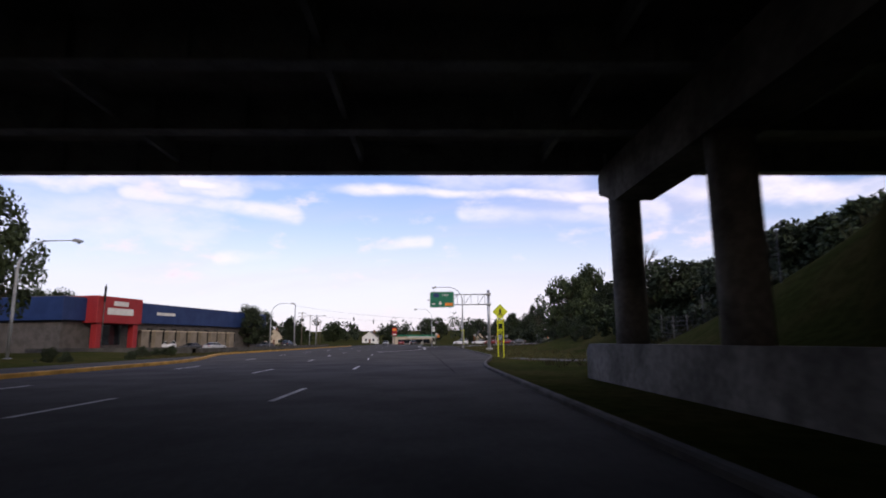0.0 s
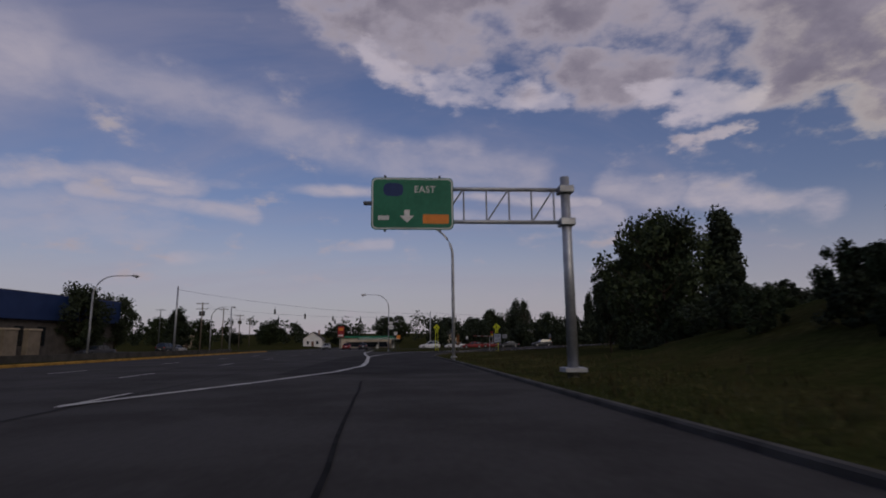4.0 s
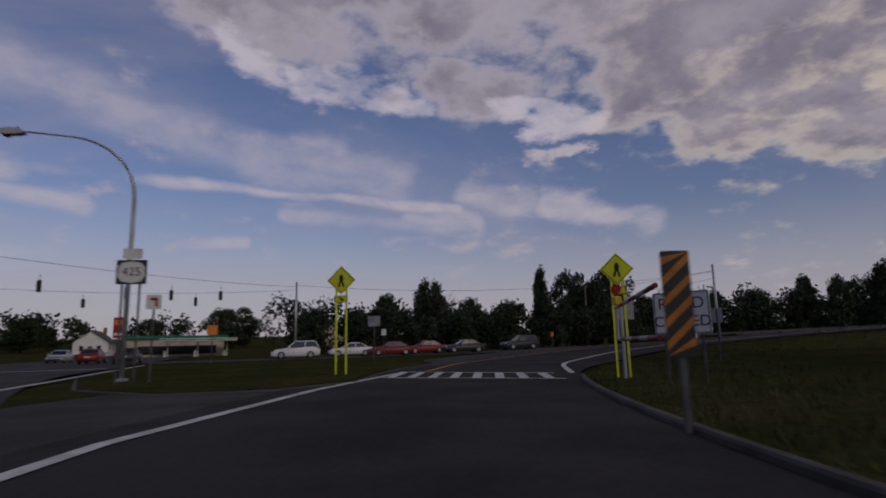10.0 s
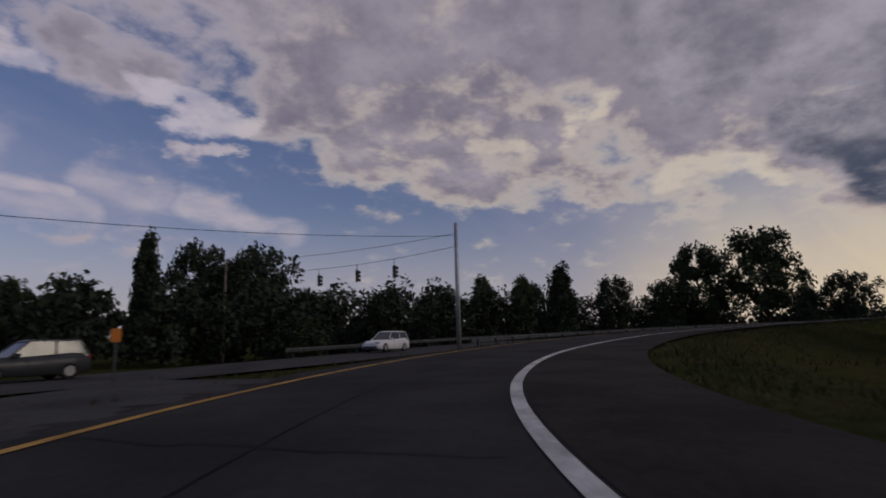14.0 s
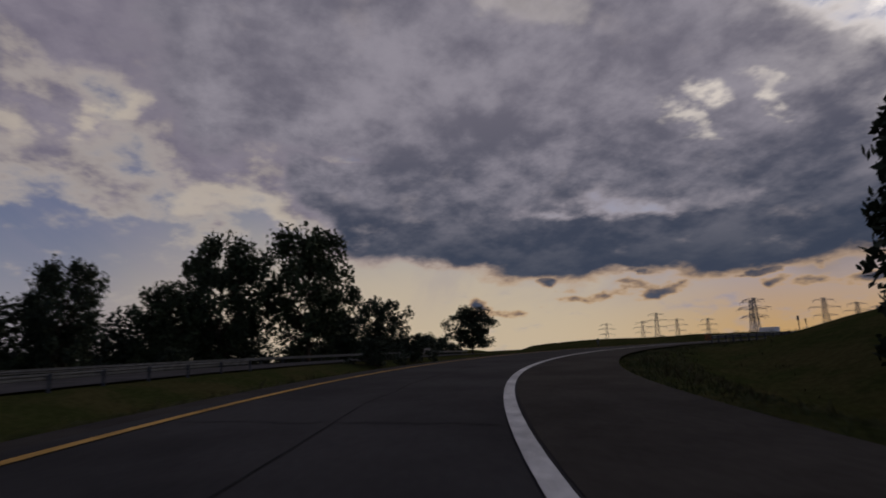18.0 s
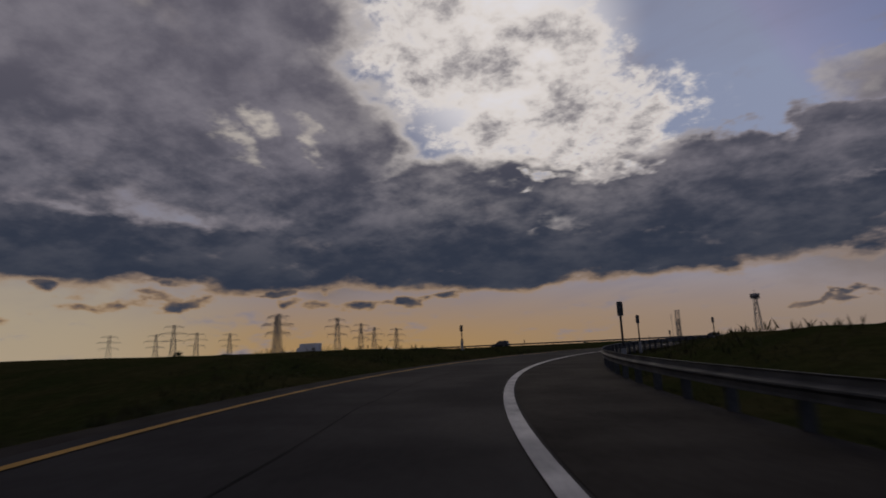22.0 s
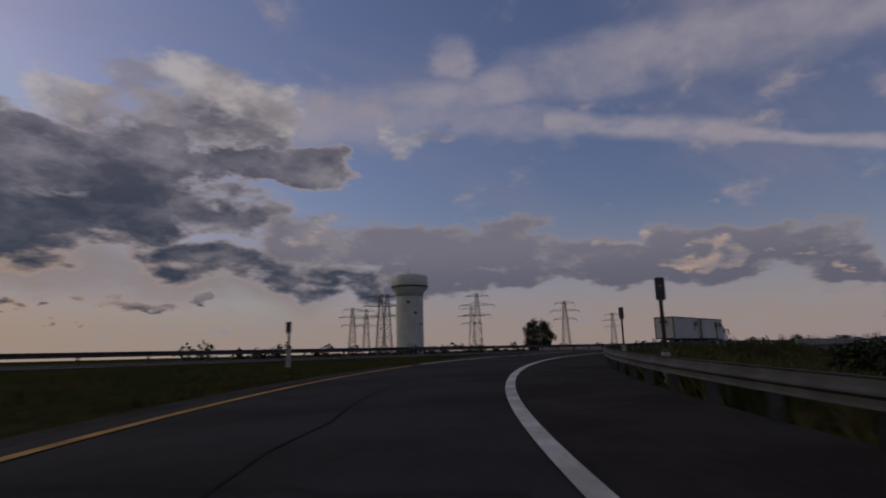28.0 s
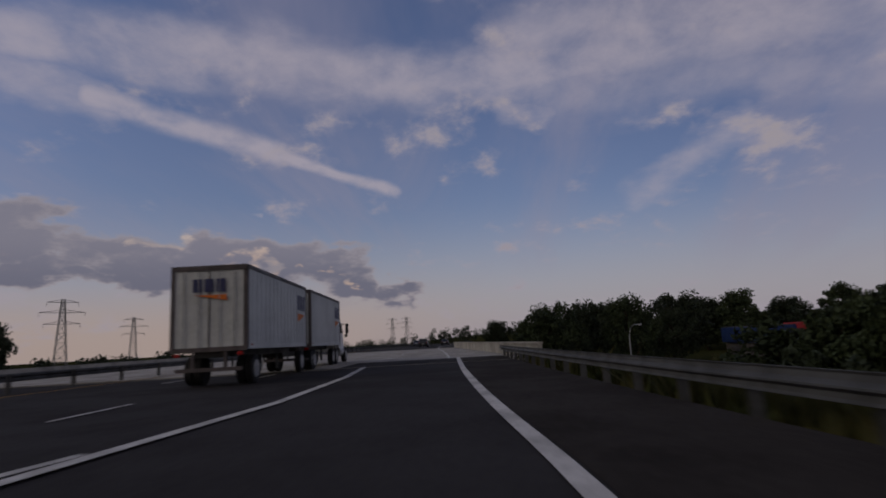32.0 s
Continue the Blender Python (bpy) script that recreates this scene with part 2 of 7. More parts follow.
# murky air under the deck
murk = bars(calm_dir, [([(140, 8.6), (190, 8.2), (214, 7.4)], 2.4, 0.7)])
base = g.mix(murk, base, (0.30, 0.235, 0.205))
# the dark western deck and its long arm
deck = bars(calm_dir, [
    ([(84, 30), (112, 25), (138, 22)], 8.5, 0.80), ([(80, 46), (132, 42)], 12, 0.80), ([(98, 15.8), (147, 14.4), (184, 15.0)], 4.6, 0.85), ([(102, 13.4), (113, 10.8), (136, 10.2), (160, 10.0), (186, 11.0)], 2.8, 0.85),
    ([(91, 18.5), (103, 13.0)], 2.6, 0.7), ([(109, 5.2), (126, 6.2)], 0.75, 0.52), ([(126, 6.5), (137, 7.0)], 0.5, 0.5), ([(136, 5.6), (150, 5.7)], 0.7, 0.56), ([(148, 5.7), (155, 6.6)], 0.6, 0.55), ([(116, 7.4), (140, 7.4)], 0.7, 0.5), ([(152, 8.6), (174, 8.3), (191, 8.0)], 1.0, 0.34)])
arm = bars(rough_dir, [
    ([(160, 15), (185.5, 16.8), (199.5, 17.9)], 3.4, 0.85), ([(199.5, 18.0), (217, 18.4)], 1.9, 0.7), ([(163, 10.6), (185, 11.2), (199, 13.0)], 2.8, 0.75), ([(190, 10.2), (207, 8.7), (221, 6.6)], 1.9, 0.52),
    ([(184, 4.1), (193, 4.5), (205, 4.3)], 0.5, 0.45), ([(194, 4.7), (206, 5.3)], 0.8, 0.4), ([(192, 22.3), (209, 22.8)], 2.4, 0.5), ([(196, 13.4), (211, 13.6)], 2.2, 0.5)])
bank = bars(rough_dir, [([(213, 10.6), (225, 10.4), (236, 9.8), (247, 9.0), (264, 7.2)], 2.5, 0.62), ([(223, 7.3), (241, 6.8), (270, 5.6)], 1.5, 0.62)])
open_sky = bars(rough_dir, [
    ([(147, 42), (158, 31), (167, 23.5)], 4.6, 0.75), ([(161, 17.9), (169.3, 17.7), (175, 18.9)], 0.7, 0.34), ([(178, 36), (184, 27)], 5.5, 0.8)])
d = g.m("ADD", g.m("SUBTRACT", g.m("MAXIMUM", deck, arm), open_sky), g.m("MULTIPLY", body, g.ss(el, 6.0, 18.0, 0.8, 1.6)))
edge = g.mix(glow, (0.40, 0.36, 0.40), (1.15, 1.05, 0.98))
edge = g.mix(g.m("MULTIPLY", g.ss(el, 14.0, 5.0), west), edge, (0.58, 0.37, 0.20))
edge = g.mix(g.m("MULTIPLY", toward(88, 16, 18), g.ss(el, 12.0, 17.0)), edge, (0.26, 0.235, 0.285))
shade = g.mix(g.ss(el, 10.0, 28.0), (0.050, 0.063, 0.100), (0.165, 0.155, 0.198))
light = g.mix(g.ss(el, 8.0, 20.0), (0.085, 0.095, 0.130), g.mix(glow, (0.33, 0.305, 0.355), (0.50, 0.46, 0.47)))
tone = g.mix(g.ss(d, 0.22, 0.58), edge, g.mix(g.ss(mottle, 0.40, 0.66), shade, light))
base = g.mix(g.ss(d, 0.12, 0.40), base, tone)
d = g.m("ADD", bank, g.m("MULTIPLY", body, 1.5))
tone = g.mix(g.ss(d, 0.22, 0.6), (0.34, 0.30, 0.325), g.mix(g.ss(el, 6.0, 11.0), (0.150, 0.150, 0.205), (0.225, 0.212, 0.262)))
base = g.mix(g.ss(d, 0.10, 0.44, 0.0, 0.92), base, tone)
# thin places in the deck, sunlit heads over the arm and the bank
holes = bars(rough_dir, [([(132.4, 24.2), (134.4, 23.0)], 1.0, 1.0), ([(137.2, 23.3), (139.0, 22.0)], 0.9, 1.0), ([(129.4, 22.8), (131.4, 21.8)], 0.9, 0.9), ([(112, 34.5), (120, 34)], 2.0, 0.5)])
base = g.mix(g.m("MULTIPLY", g.m("POWER", holes, 1.6), g.ss(fine, 0.30, 0.60, 0.25, 0.85)), base, (0.85, 0.76, 0.68))
heads = bars(rough_dir, [([(190.0, 22.6), (196.2, 24.9), (203.4, 25.3), (210.5, 24.4)], 1.9, 1.0), ([(213.6, 11.2), (217.6, 12.1)], 1.0, 0.9), ([(251.2, 7.6), (256.8, 8.3)], 0.8, 0.95), ([(243, 10.7), (248.4, 11.3)], 0.7, 0.8), ([(222.6, 21.3), (228.2, 21.7)], 1.2, 0.7), ([(259, 7.7), (264, 7.4)], 0.5, 0.8)])
base = g.mix(g.ss(g.m("ADD", heads, g.m("MULTIPLY", body, 1.6)), 0.12, 1.05, 0.0, 0.85), base, g.mix(g.ss(fine, 0.36, 0.64), (0.31, 0.28, 0.31), g.mix(g.ss(el, 14, 8), (0.60, 0.55, 0.55), (0.60, 0.43, 0.34))))
bg = wt.nodes.new("ShaderNodeBackground")
wt.links.new(base, bg.inputs[0])
bg.inputs[1].default_value = 1.0
wo = wt.nodes.new("ShaderNodeOutputWorld")
wt.links.new(bg.outputs[0], wo.inputs[0])

sun = new("sun", bpy.data.lights.new("sun", "SUN"))
sun.data.energy, sun.data.angle, sun.data.color = 0.5, radians(20), (1.0, 0.86, 0.7)
sdir = Vector((math.sin(radians(SUN_AZ)) * math.cos(radians(SUN_EL)), math.cos(radians(SUN_AZ)) * math.cos(radians(SUN_EL)), math.sin(radians(SUN_EL))))
sun.matrix_world = look(sdir * 100, (0, 0, 0))


# ---- materials ----
def material(name, color, rough=0.8, metal=0.0, spots=0.25, scale=3.0, fine=40.0, bump=0.15, second=None, vary=0.0, obj=False, gloss=0.3):
    mt = bpy.data.materials.new(name)
    mt.use_nodes = True
    nt = mt.node_tree
    b = nt.nodes["Principled BSDF"]
    k = G(nt)
    t = nt.nodes.new("ShaderNodeTexCoord")
    geo = nt.nodes.new("ShaderNodeNewGeometry")
    p = t.outputs["Object"] if obj else geo.outputs["Position"]
    n1, n2 = k.noise(p, scale, 5.0, 0.6), k.noise(p, fine, 3.0, 0.6)
    second = second or tuple(c * (1 - spots) for c in color)
    col = k.mix(k.ss(n1, 0.38, 0.66), color, second)
    col = k.mix(k.ss(n2, 0.35, 0.65, 0.0, 1.0), col, k.mix(1.0, col, (1 - spots * 0.6,) * 3, "MULTIPLY"))
    if vary:
        oi = nt.nodes.new("ShaderNodeObjectInfo")
        col = k.mix(k.m("MULTIPLY", oi.outputs["Random"], vary), col, k.mix(1.0, col, (0.45, 0.5, 0.5), "MULTIPLY"))
    nt.links.new(col, b.inputs["Base Color"])
    nt.links.new(k.ss(n1, 0.3, 0.7, max(rough - 0.08, 0.02), min(rough + 0.08, 1)), b.inputs["Roughness"])
    b.inputs["Metallic"].default_value = metal
    b.inputs["Specular IOR Level"].default_value = gloss
    if bump:
        bp = nt.nodes.new("ShaderNodeBump")
        bp.inputs["Strength"].default_value = bump
        bp.inputs["Distance"].default_value = 0.02
        nt.links.new(n2, bp.inputs["Height"])
        nt.links.new(bp.outputs[0], b.inputs["Normal"])
    return mt


def glowing(name, color, strength):
    mt = bpy.data.materials.new(name)
    mt.use_nodes = True
    b = mt.node_tree.nodes["Principled BSDF"]
    b.inputs["Base Color"].default_value = (*color, 1)
    b.inputs["Emission Color"].default_value = (*color, 1)
    b.inputs["Emission Strength"].default_value = strength
    return mt


ASPHALT = material("asphalt", (0.062, 0.059, 0.057), 0.93, spots=0.28, scale=0.35, fine=9.0, bump=0.3, gloss=0.06)
SHOULDER = material("shoulder_asphalt", (0.040, 0.035, 0.030), 0.95, spots=0.3, scale=0.5, fine=8.0, bump=0.3, gloss=0.05)
GRASS_G = material("grass_ground", (0.036, 0.042, 0.014), 0.95, spots=0.5, scale=0.25, fine=3.0, bump=0.6, second=(0.055, 0.050, 0.020), gloss=0.0)
BLADES = material("grass_blades", (0.040, 0.050, 0.014), 0.8, spots=0.4, scale=0.4, fine=5.0, bump=0, second=(0.11, 0.10, 0.04), gloss=0.15)
LEAF = material("leaves", (0.046, 0.064, 0.026), 0.75, spots=0.4, scale=0.5, fine=4.0, bump=0, vary=0.5, gloss=0.2)
LEAF2 = material("leaves_bluish", (0.040, 0.054, 0.028), 0.75, spots=0.4, scale=0.5, fine=4.0, bump=0, vary=0.5, gloss=0.2)
BARK = material("bark", (0.075, 0.058, 0.042), 0.95, spots=0.4, scale=6, fine=30, bump=0.5, gloss=0.1)
CONCRETE = material("concrete", (0.40, 0.38, 0.33), 0.9, spots=0.35, scale=0.6, fine=7, bump=0.2, gloss=0.2)
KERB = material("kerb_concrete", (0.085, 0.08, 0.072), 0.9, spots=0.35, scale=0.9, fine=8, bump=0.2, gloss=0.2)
STEELDARK = material("weathered_girder_steel", (0.40, 0.41, 0.39), 0.65, metal=0.0, spots=0.4, scale=1.2, fine=12, bump=0.1)
GALV = material("galvanised_steel", (0.42, 0.43, 0.45), 0.5, metal=0.65, spots=0.2, scale=2, fine=15, bump=0.05)
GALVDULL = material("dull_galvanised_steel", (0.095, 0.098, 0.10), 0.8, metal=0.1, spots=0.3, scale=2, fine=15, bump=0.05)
WOODPOLE = material("weathered_pole_wood", (0.16, 0.13, 0.10), 0.9, spots=0.35, scale=3, fine=25, bump=0.3)
WHITELINE = material("white_road_paint", (0.62, 0.61, 0.57), 0.8, spots=0.35, scale=1.2, fine=12, bump=0.1)
YELLOWLINE = material("yellow_road_paint", (0.52, 0.29, 0.05), 0.8, spots=0.4, scale=1.2, fine=12, bump=0.1)
SIGNGREEN = material("green_sign_sheet", (0.012, 0.155, 0.085), 0.5, spots=0.15, scale=1, fine=8, bump=0)
SIGNLIME = material("lime_sign_sheet", (0.62, 0.66, 0.02), 0.5, spots=0.12, scale=1, fine=8, bump=0)
SIGNWHITE = material("white_sign_sheet", (0.66, 0.66, 0.64), 0.5, spots=0.15, scale=1, fine=8, bump=0)
SIGNORANGE = material("orange_sign_sheet", (0.70, 0.22, 0.03), 0.5, spots=0.12, scale=1, fine=8, bump=0)
SIGNBLACK = material("black_sign_paint", (0.02, 0.02, 0.02), 0.5, spots=0.2, scale=1, fine=8, bump=0)
SIGNBACK = material("bare_aluminium", (0.36, 0.36, 0.36), 0.5, metal=0.5, spots=0.2, scale=2, fine=8, bump=0)
STOREBLUE = material("blue_store_cladding", (0.014, 0.034, 0.12), 0.6, spots=0.15, scale=0.5, fine=5, bump=0.05)
STORERED = material("red_store_cladding", (0.30, 0.022, 0.026), 0.6, spots=0.15, scale=0.5, fine=5, bump=0.05)
STUCCO = material("tan_stucco", (0.50, 0.42, 0.32), 0.9, spots=0.2, scale=0.8, fine=9, bump=0.15)
BRICKC = material("brown_brick", (0.20, 0.11, 0.08), 0.9, spots=0.35, scale=1.5, fine=10, bump=0.2)
ROOFC = material("dark_roof_shingle", (0.10, 0.09, 0.085), 0.9, spots=0.3, scale=1, fine=10, bump=0.2)
WHITEPAINT = material("white_paint", (0.75, 0.74, 0.71), 0.6, spots=0.12, scale=0.8, fine=9, bump=0.03)
GLASS = material("dark_window_glass", (0.02, 0.025, 0.03), 0.08, spots=0.2, scale=1, fine=3, bump=0, gloss=0.6)
RUBBER = material("tyre_rubber", (0.018, 0.018, 0.018), 0.85, spots=0.3, scale=3, fine=20, bump=0.1)
TOWERWHITE = material("water_tower_paint", (0.55, 0.60, 0.56), 0.55, spots=0.12, scale=0.15, fine=2, bump=0.02)
PYLON = material("pylon_steel", (0.24, 0.24, 0.25), 0.6, metal=0.4, spots=0.3, scale=1, fine=6, bump=0)
PLASTICY = material("yellow_signal_plastic", (0.55, 0.34, 0.02), 0.5, spots=0.2, scale=2, fine=9, bump=0)
REDLAMP = glowing("red_lamp", (0.8, 0.03, 0.02), 1.2)
TAILRED = material("red_lens", (0.30, 0.012, 0.012), 0.3, spots=0.1, scale=5, fine=20, bump=0)
CHROME = material("bright_metal", (0.6, 0.6, 0.6), 0.25, metal=0.9, spots=0.1, scale=3, fine=20, bump=0)
# the posts' backlit darkness is put into this base colour
POSTDARK = material("backlit_dark_post", (0.055, 0.052, 0.05), 0.8, spots=0.3, scale=2, fine=10, bump=0.05, gloss=0.15)
ASPHALT2 = material("newer_dark_asphalt", (0.042, 0.040, 0.040), 0.94, spots=0.28, scale=0.35, fine=9.0, bump=0.3, gloss=0.05)
TANDARK = material("dull_tan_stucco", (0.24, 0.20, 0.155), 0.9, spots=0.25, scale=0.8, fine=9, bump=0.15)
DRY = material("dry_grass_stalks", (0.075, 0.066, 0.03), 0.9, spots=0.4, scale=0.6, fine=6, bump=0, gloss=0.05)
RAILWHITE = material("worn_white_rail_paint", (0.36, 0.36, 0.35), 0.6, spots=0.3, scale=3, fine=14, bump=0.03)
RAILRED = material("faded_red_rail_paint", (0.15, 0.018, 0.018), 0.6, spots=0.3, scale=3, fine=14, bump=0.03)


# ---- mesh helpers ----
class Geo:
    """Vertices and faces of one part."""
    def __init__(self):
        self.v, self.f = [], []

    def add(self, vs, fs):
        n = len(self.v)
        self.v += [tuple(p) for p in vs]
        self.f += [tuple(n + i for i in f) for f in fs]
        return self

    def box(self, x0, x1, y0, y1, z0, z1, m=None):
        vs = [Vector((x, y, z)) for z in (z0, z1) for y in (y0, y1) for x in (x0, x1)]
        if m is not None:
            vs = [m @ p for p in vs]
        return self.add(vs, [(0, 2, 3, 1), (4, 5, 7, 6), (0, 1, 5, 4), (2, 6, 7, 3), (0, 4, 6, 2), (1, 3, 7, 5)])

    def slab(self, x0, x1, y0, y1, z0, z1, c=0.02, m=None):
        """A box with chamfered upright and top edges."""
        def ring(i, z):
            return [(x0 + i, y0 + i + c, z), (x0 + i + c, y0 + i, z), (x1 - i - c, y0 + i, z), (x1 - i, y0 + i + c, z), (x1 - i, y1 - i - c, z), (x1 - i - c, y1 - i, z), (x0 + i + c, y1 - i, z), (x0 + i, y1 - i - c, z)]
        vs = [Vector(p) for p in ring(c, z0) + ring(0, z0 + c) + ring(0, z1 - c) + ring(c, z1)]
        if m is not None:
            vs = [m @ p for p in vs]
        fs = [tuple(range(7, -1, -1)), tuple(range(24, 32))]
        for r in range(3):
            fs += [(8 * r + i, 8 * r + (i + 1) % 8, 8 * r + 8 + (i + 1) % 8, 8 * r + 8 + i) for i in range(8)]
        return self.add(vs, fs)

    def tube(self, pts, radii, n=8, caps=True):
        pts = [Vector(p) for p in pts]
        vs, fs = [], []
        for i, p in enumerate(pts):
            d = (pts[min(i + 1, len(pts) - 1)] - pts[max(i - 1, 0)]).normalized()
            a = d.cross(Vector((0, 0, 1)) if abs(d.z) < 0.9 else Vector((1, 0, 0))).normalized()
            b = d.cross(a)
            r = radii[i] if isinstance(radii, (list, tuple)) else radii
            vs += [p + r * (math.cos(2 * math.pi * k / n) * a + math.sin(2 * math.pi * k / n) * b) for k in range(n)]
        for i in range(len(pts) - 1):
            fs += [(n * i + k, n * i + (k + 1) % n, n * i + n + (k + 1) % n, n * i + n + k) for k in range(n)]
        if caps:
            fs += [tuple(range(n - 1, -1, -1)), tuple(range(n * (len(pts) - 1), n * len(pts)))]
        return self.add(vs, fs)

    def lathe(self, prof, n=24, cx=0.0, cy=0.0):
        vs = [(cx + r * math.cos(2 * math.pi * k / n), cy + r * math.sin(2 * math.pi * k / n), z) for r, z in prof for k in range(n)]
        fs = [(n * i + k, n * i + (k + 1) % n, n * i + n + (k + 1) % n, n * i + n + k) for i in range(len(prof) - 1) for k in range(n)]
        fs += [tuple(range(n - 1, -1, -1)), tuple(range(n * (len(prof) - 1), n * len(prof)))]
        return self.add(vs, fs)

    def plate(self, outline, thick, m=None):
        """A flat outline in x and z, given thickness along y."""
        n = len(outline)
        vs = [Vector((x, y, z)) for y in (-thick / 2, thick / 2) for x, z in outline]
        if m is not None:
            vs = [m @ p for p in vs]
        return self.add(vs, [tuple(range(n)), tuple(range(2 * n - 1, n - 1, -1))] + [(i, n + i, n + (i + 1) % n, (i + 1) % n) for i in range(n)])

    def mesh(self, name, mat, smooth=False):
        me = bpy.data.meshes.new(name)
        me.from_pydata([tuple(p) for p in self.v], [], self.f)
        me.materials.append(mat)
        if smooth:
            me.polygons.foreach_set("use_smooth", [True] * len(me.polygons))
        me.update()
        return me


def part(name, geo, mat, parent=None, label="", smooth=False):
    ob = new(name, geo.mesh(name, mat, smooth) if isinstance(geo, Geo) else geo)
    ob.parent = parent
    return tagged(ob, label)


def thing(name, x, y, z, rz=0.0, label="", category="", group="", kind=""):
    ob = new(name)
    ob.matrix_world = pose(x, y, z, 0, 0, rz)
    return tagged(ob, label, category, group, kind)


def structure(name, geo, mat, label, category="", smooth=False):
    return tagged(part(name, geo, mat, None, label, smooth), category=category, kind="structure")


def sstep(a, b, x):
    t = min(max((x - a) / (b - a), 0.0), 1.0)
    return t * t * (3 - 2 * t)


# ---- alignments ----
class Line:
    """A road's middle: a smooth curve through control points, sampled about every metre."""
    def __init__(self, ctrl, step=1.0):
        c = [np.array(p, float) for p in ctrl]
        c = [2 * c[0] - c[1], *c, 2 * c[-1] - c[-2]]
        out = []
        for i in range(1, len(c) - 2):
            n = max(2, int(np.linalg.norm(c[i + 1] - c[i]) / step))
            for s in np.arange(n) / n:
                out.append(0.5 * (2 * c[i] + (c[i + 1] - c[i - 1]) * s + (2 * c[i - 1] - 5 * c[i] + 4 * c[i + 1] - c[i + 2]) * s**2 + (3 * c[i] - c[i - 1] - 3 * c[i + 1] + c[i + 2]) * s**3))
        out.append(c[-2])
        self.p = np.array(out)
        d = np.gradient(self.p, axis=0)
        d[:, 2] = 0
        d /= np.linalg.norm(d, axis=1)[:, None]
        self.d, self.r = d, np.stack([d[:, 1], -d[:, 0], 0 * d[:, 0]], 1)
        self.s = np.r_[0, np.cumsum(np.linalg.norm(np.diff(self.p, axis=0), axis=1))]

    def at(self, s, lat=0.0, dz=0.0):
        p = np.array([np.interp(s, self.s, self.p[:, k]) for k in range(3)])
        r = np.array([np.interp(s, self.s, self.r[:, k]) for k in range(3)])
        return Vector(p + r * lat) + Vector((0, 0, dz))

    def heading(self, s):
        i = min(np.searchsorted(self.s, s), len(self.s) - 1)
        return math.degrees(math.atan2(self.d[i, 1], self.d[i, 0]))

    def near(self, x, y):
        """Distance, signed offset to the right and height of the nearest sample."""
        q = (self.p[:, 0] - x) ** 2 + (self.p[:, 1] - y) ** 2
        i = int(np.argmin(q))
        lat = (x - self.p[i, 0]) * self.r[i, 0] + (y - self.p[i, 1]) * self.r[i, 1]
        return math.sqrt(q[i]), lat, self.p[i, 2]

    def band(self, s0, s1, l0, l1, dz=0.0, step=1.5):
        """A flat strip between two offsets, which may be functions of s."""
        out = Geo()
        n = max(2, int((s1 - s0) / step))
        lo, hi = (f if callable(f) else (lambda s, f=f: f) for f in (l0, l1))
        vs = []
        for i in range(n + 1):
            s = s0 + (s1 - s0) * i / n
            vs += [self.at(s, lo(s), dz), self.at(s, hi(s), dz)]
        return out.add(vs, [(2 * i, 2 * i + 1, 2 * i + 3, 2 * i + 2) for i in range(n)])

    def profile(self, s0, s1, prof, step=2.0):
        """A solid strip: prof is a closed loop of (lat, z)."""
        out = Geo()
        n, k = max(1, int((s1 - s0) / step)), len(prof)
        vs = [self.at(s0 + (s1 - s0) * i / n, a, b) for i in range(n + 1) for a, b in prof]
        fs = [(k * i + j, k * i + (j + 1) % k, k * i + k + (j + 1) % k, k * i + k + j) for i in range(n) for j in range(k)]
        return out.add(vs, fs + [tuple(range(k)), tuple(range(k * n + k - 1, k * n - 1, -1))])


RAMP = Line([(1.2, 40, 0), (1.3, 56, 0), (1.7, 73, 0), (1.8, 90, 0), (2.9, 105.4, 0), (6.7, 119.7, 0), (13.3, 132.8, 0.0), (22.8, 144, 0.08), (35, 152.4, 0.45), (50.1, 156.5, 1.0), (67.5, 155.5, 1.7), (87, 147.9, 2.39), (105.2, 133.5, 3.1), (118.5, 113.9, 3.8), (124.9, 90.9, 4.5), (123.8, 66.6, 5.27), (115, 44.1, 6.0), (99.9, 26.5, 6.6), (80.2, 15.1, 6.97), (57.8, 10.7, 7.14), (44, 10.5, 7.18), (30, 11.0, 7.2), (15, 12.0, 7.2)])
HIGHWAY = Line([(620, -2, 7.2), (120, -2, 7.2), (50, -2, 7.2), (20, -1.0, 7.2), (-10, 0.8, 7.2), (-36, 2.6, 7.2), (-80, 7, 7.2), (-160, 17, 7.0), (-300, 38, 6.5), (-620, 95, 5)], 4.0)
OUTER = Line([(-90, 178, 0), (-20, 174.5, 0), (10, 172, 0.05), (27, 171, 0.15), (45, 173, 0.4), (62, 175, 0.8), (80, 175.5, 1.3), (100, 171.5, 1.8), (125, 158.5, 2.5), (150, 140, 3.1), (180, 118, 3.6), (230, 90, 4.0), (320, 62, 4.5), (450, 45, 5)])
END = RAMP.s[-1]
JOIN = float(RAMP.s[int(np.argmin((RAMP.p[:, 0] - 86) ** 2 + (RAMP.p[:, 1] - 18) ** 2))])


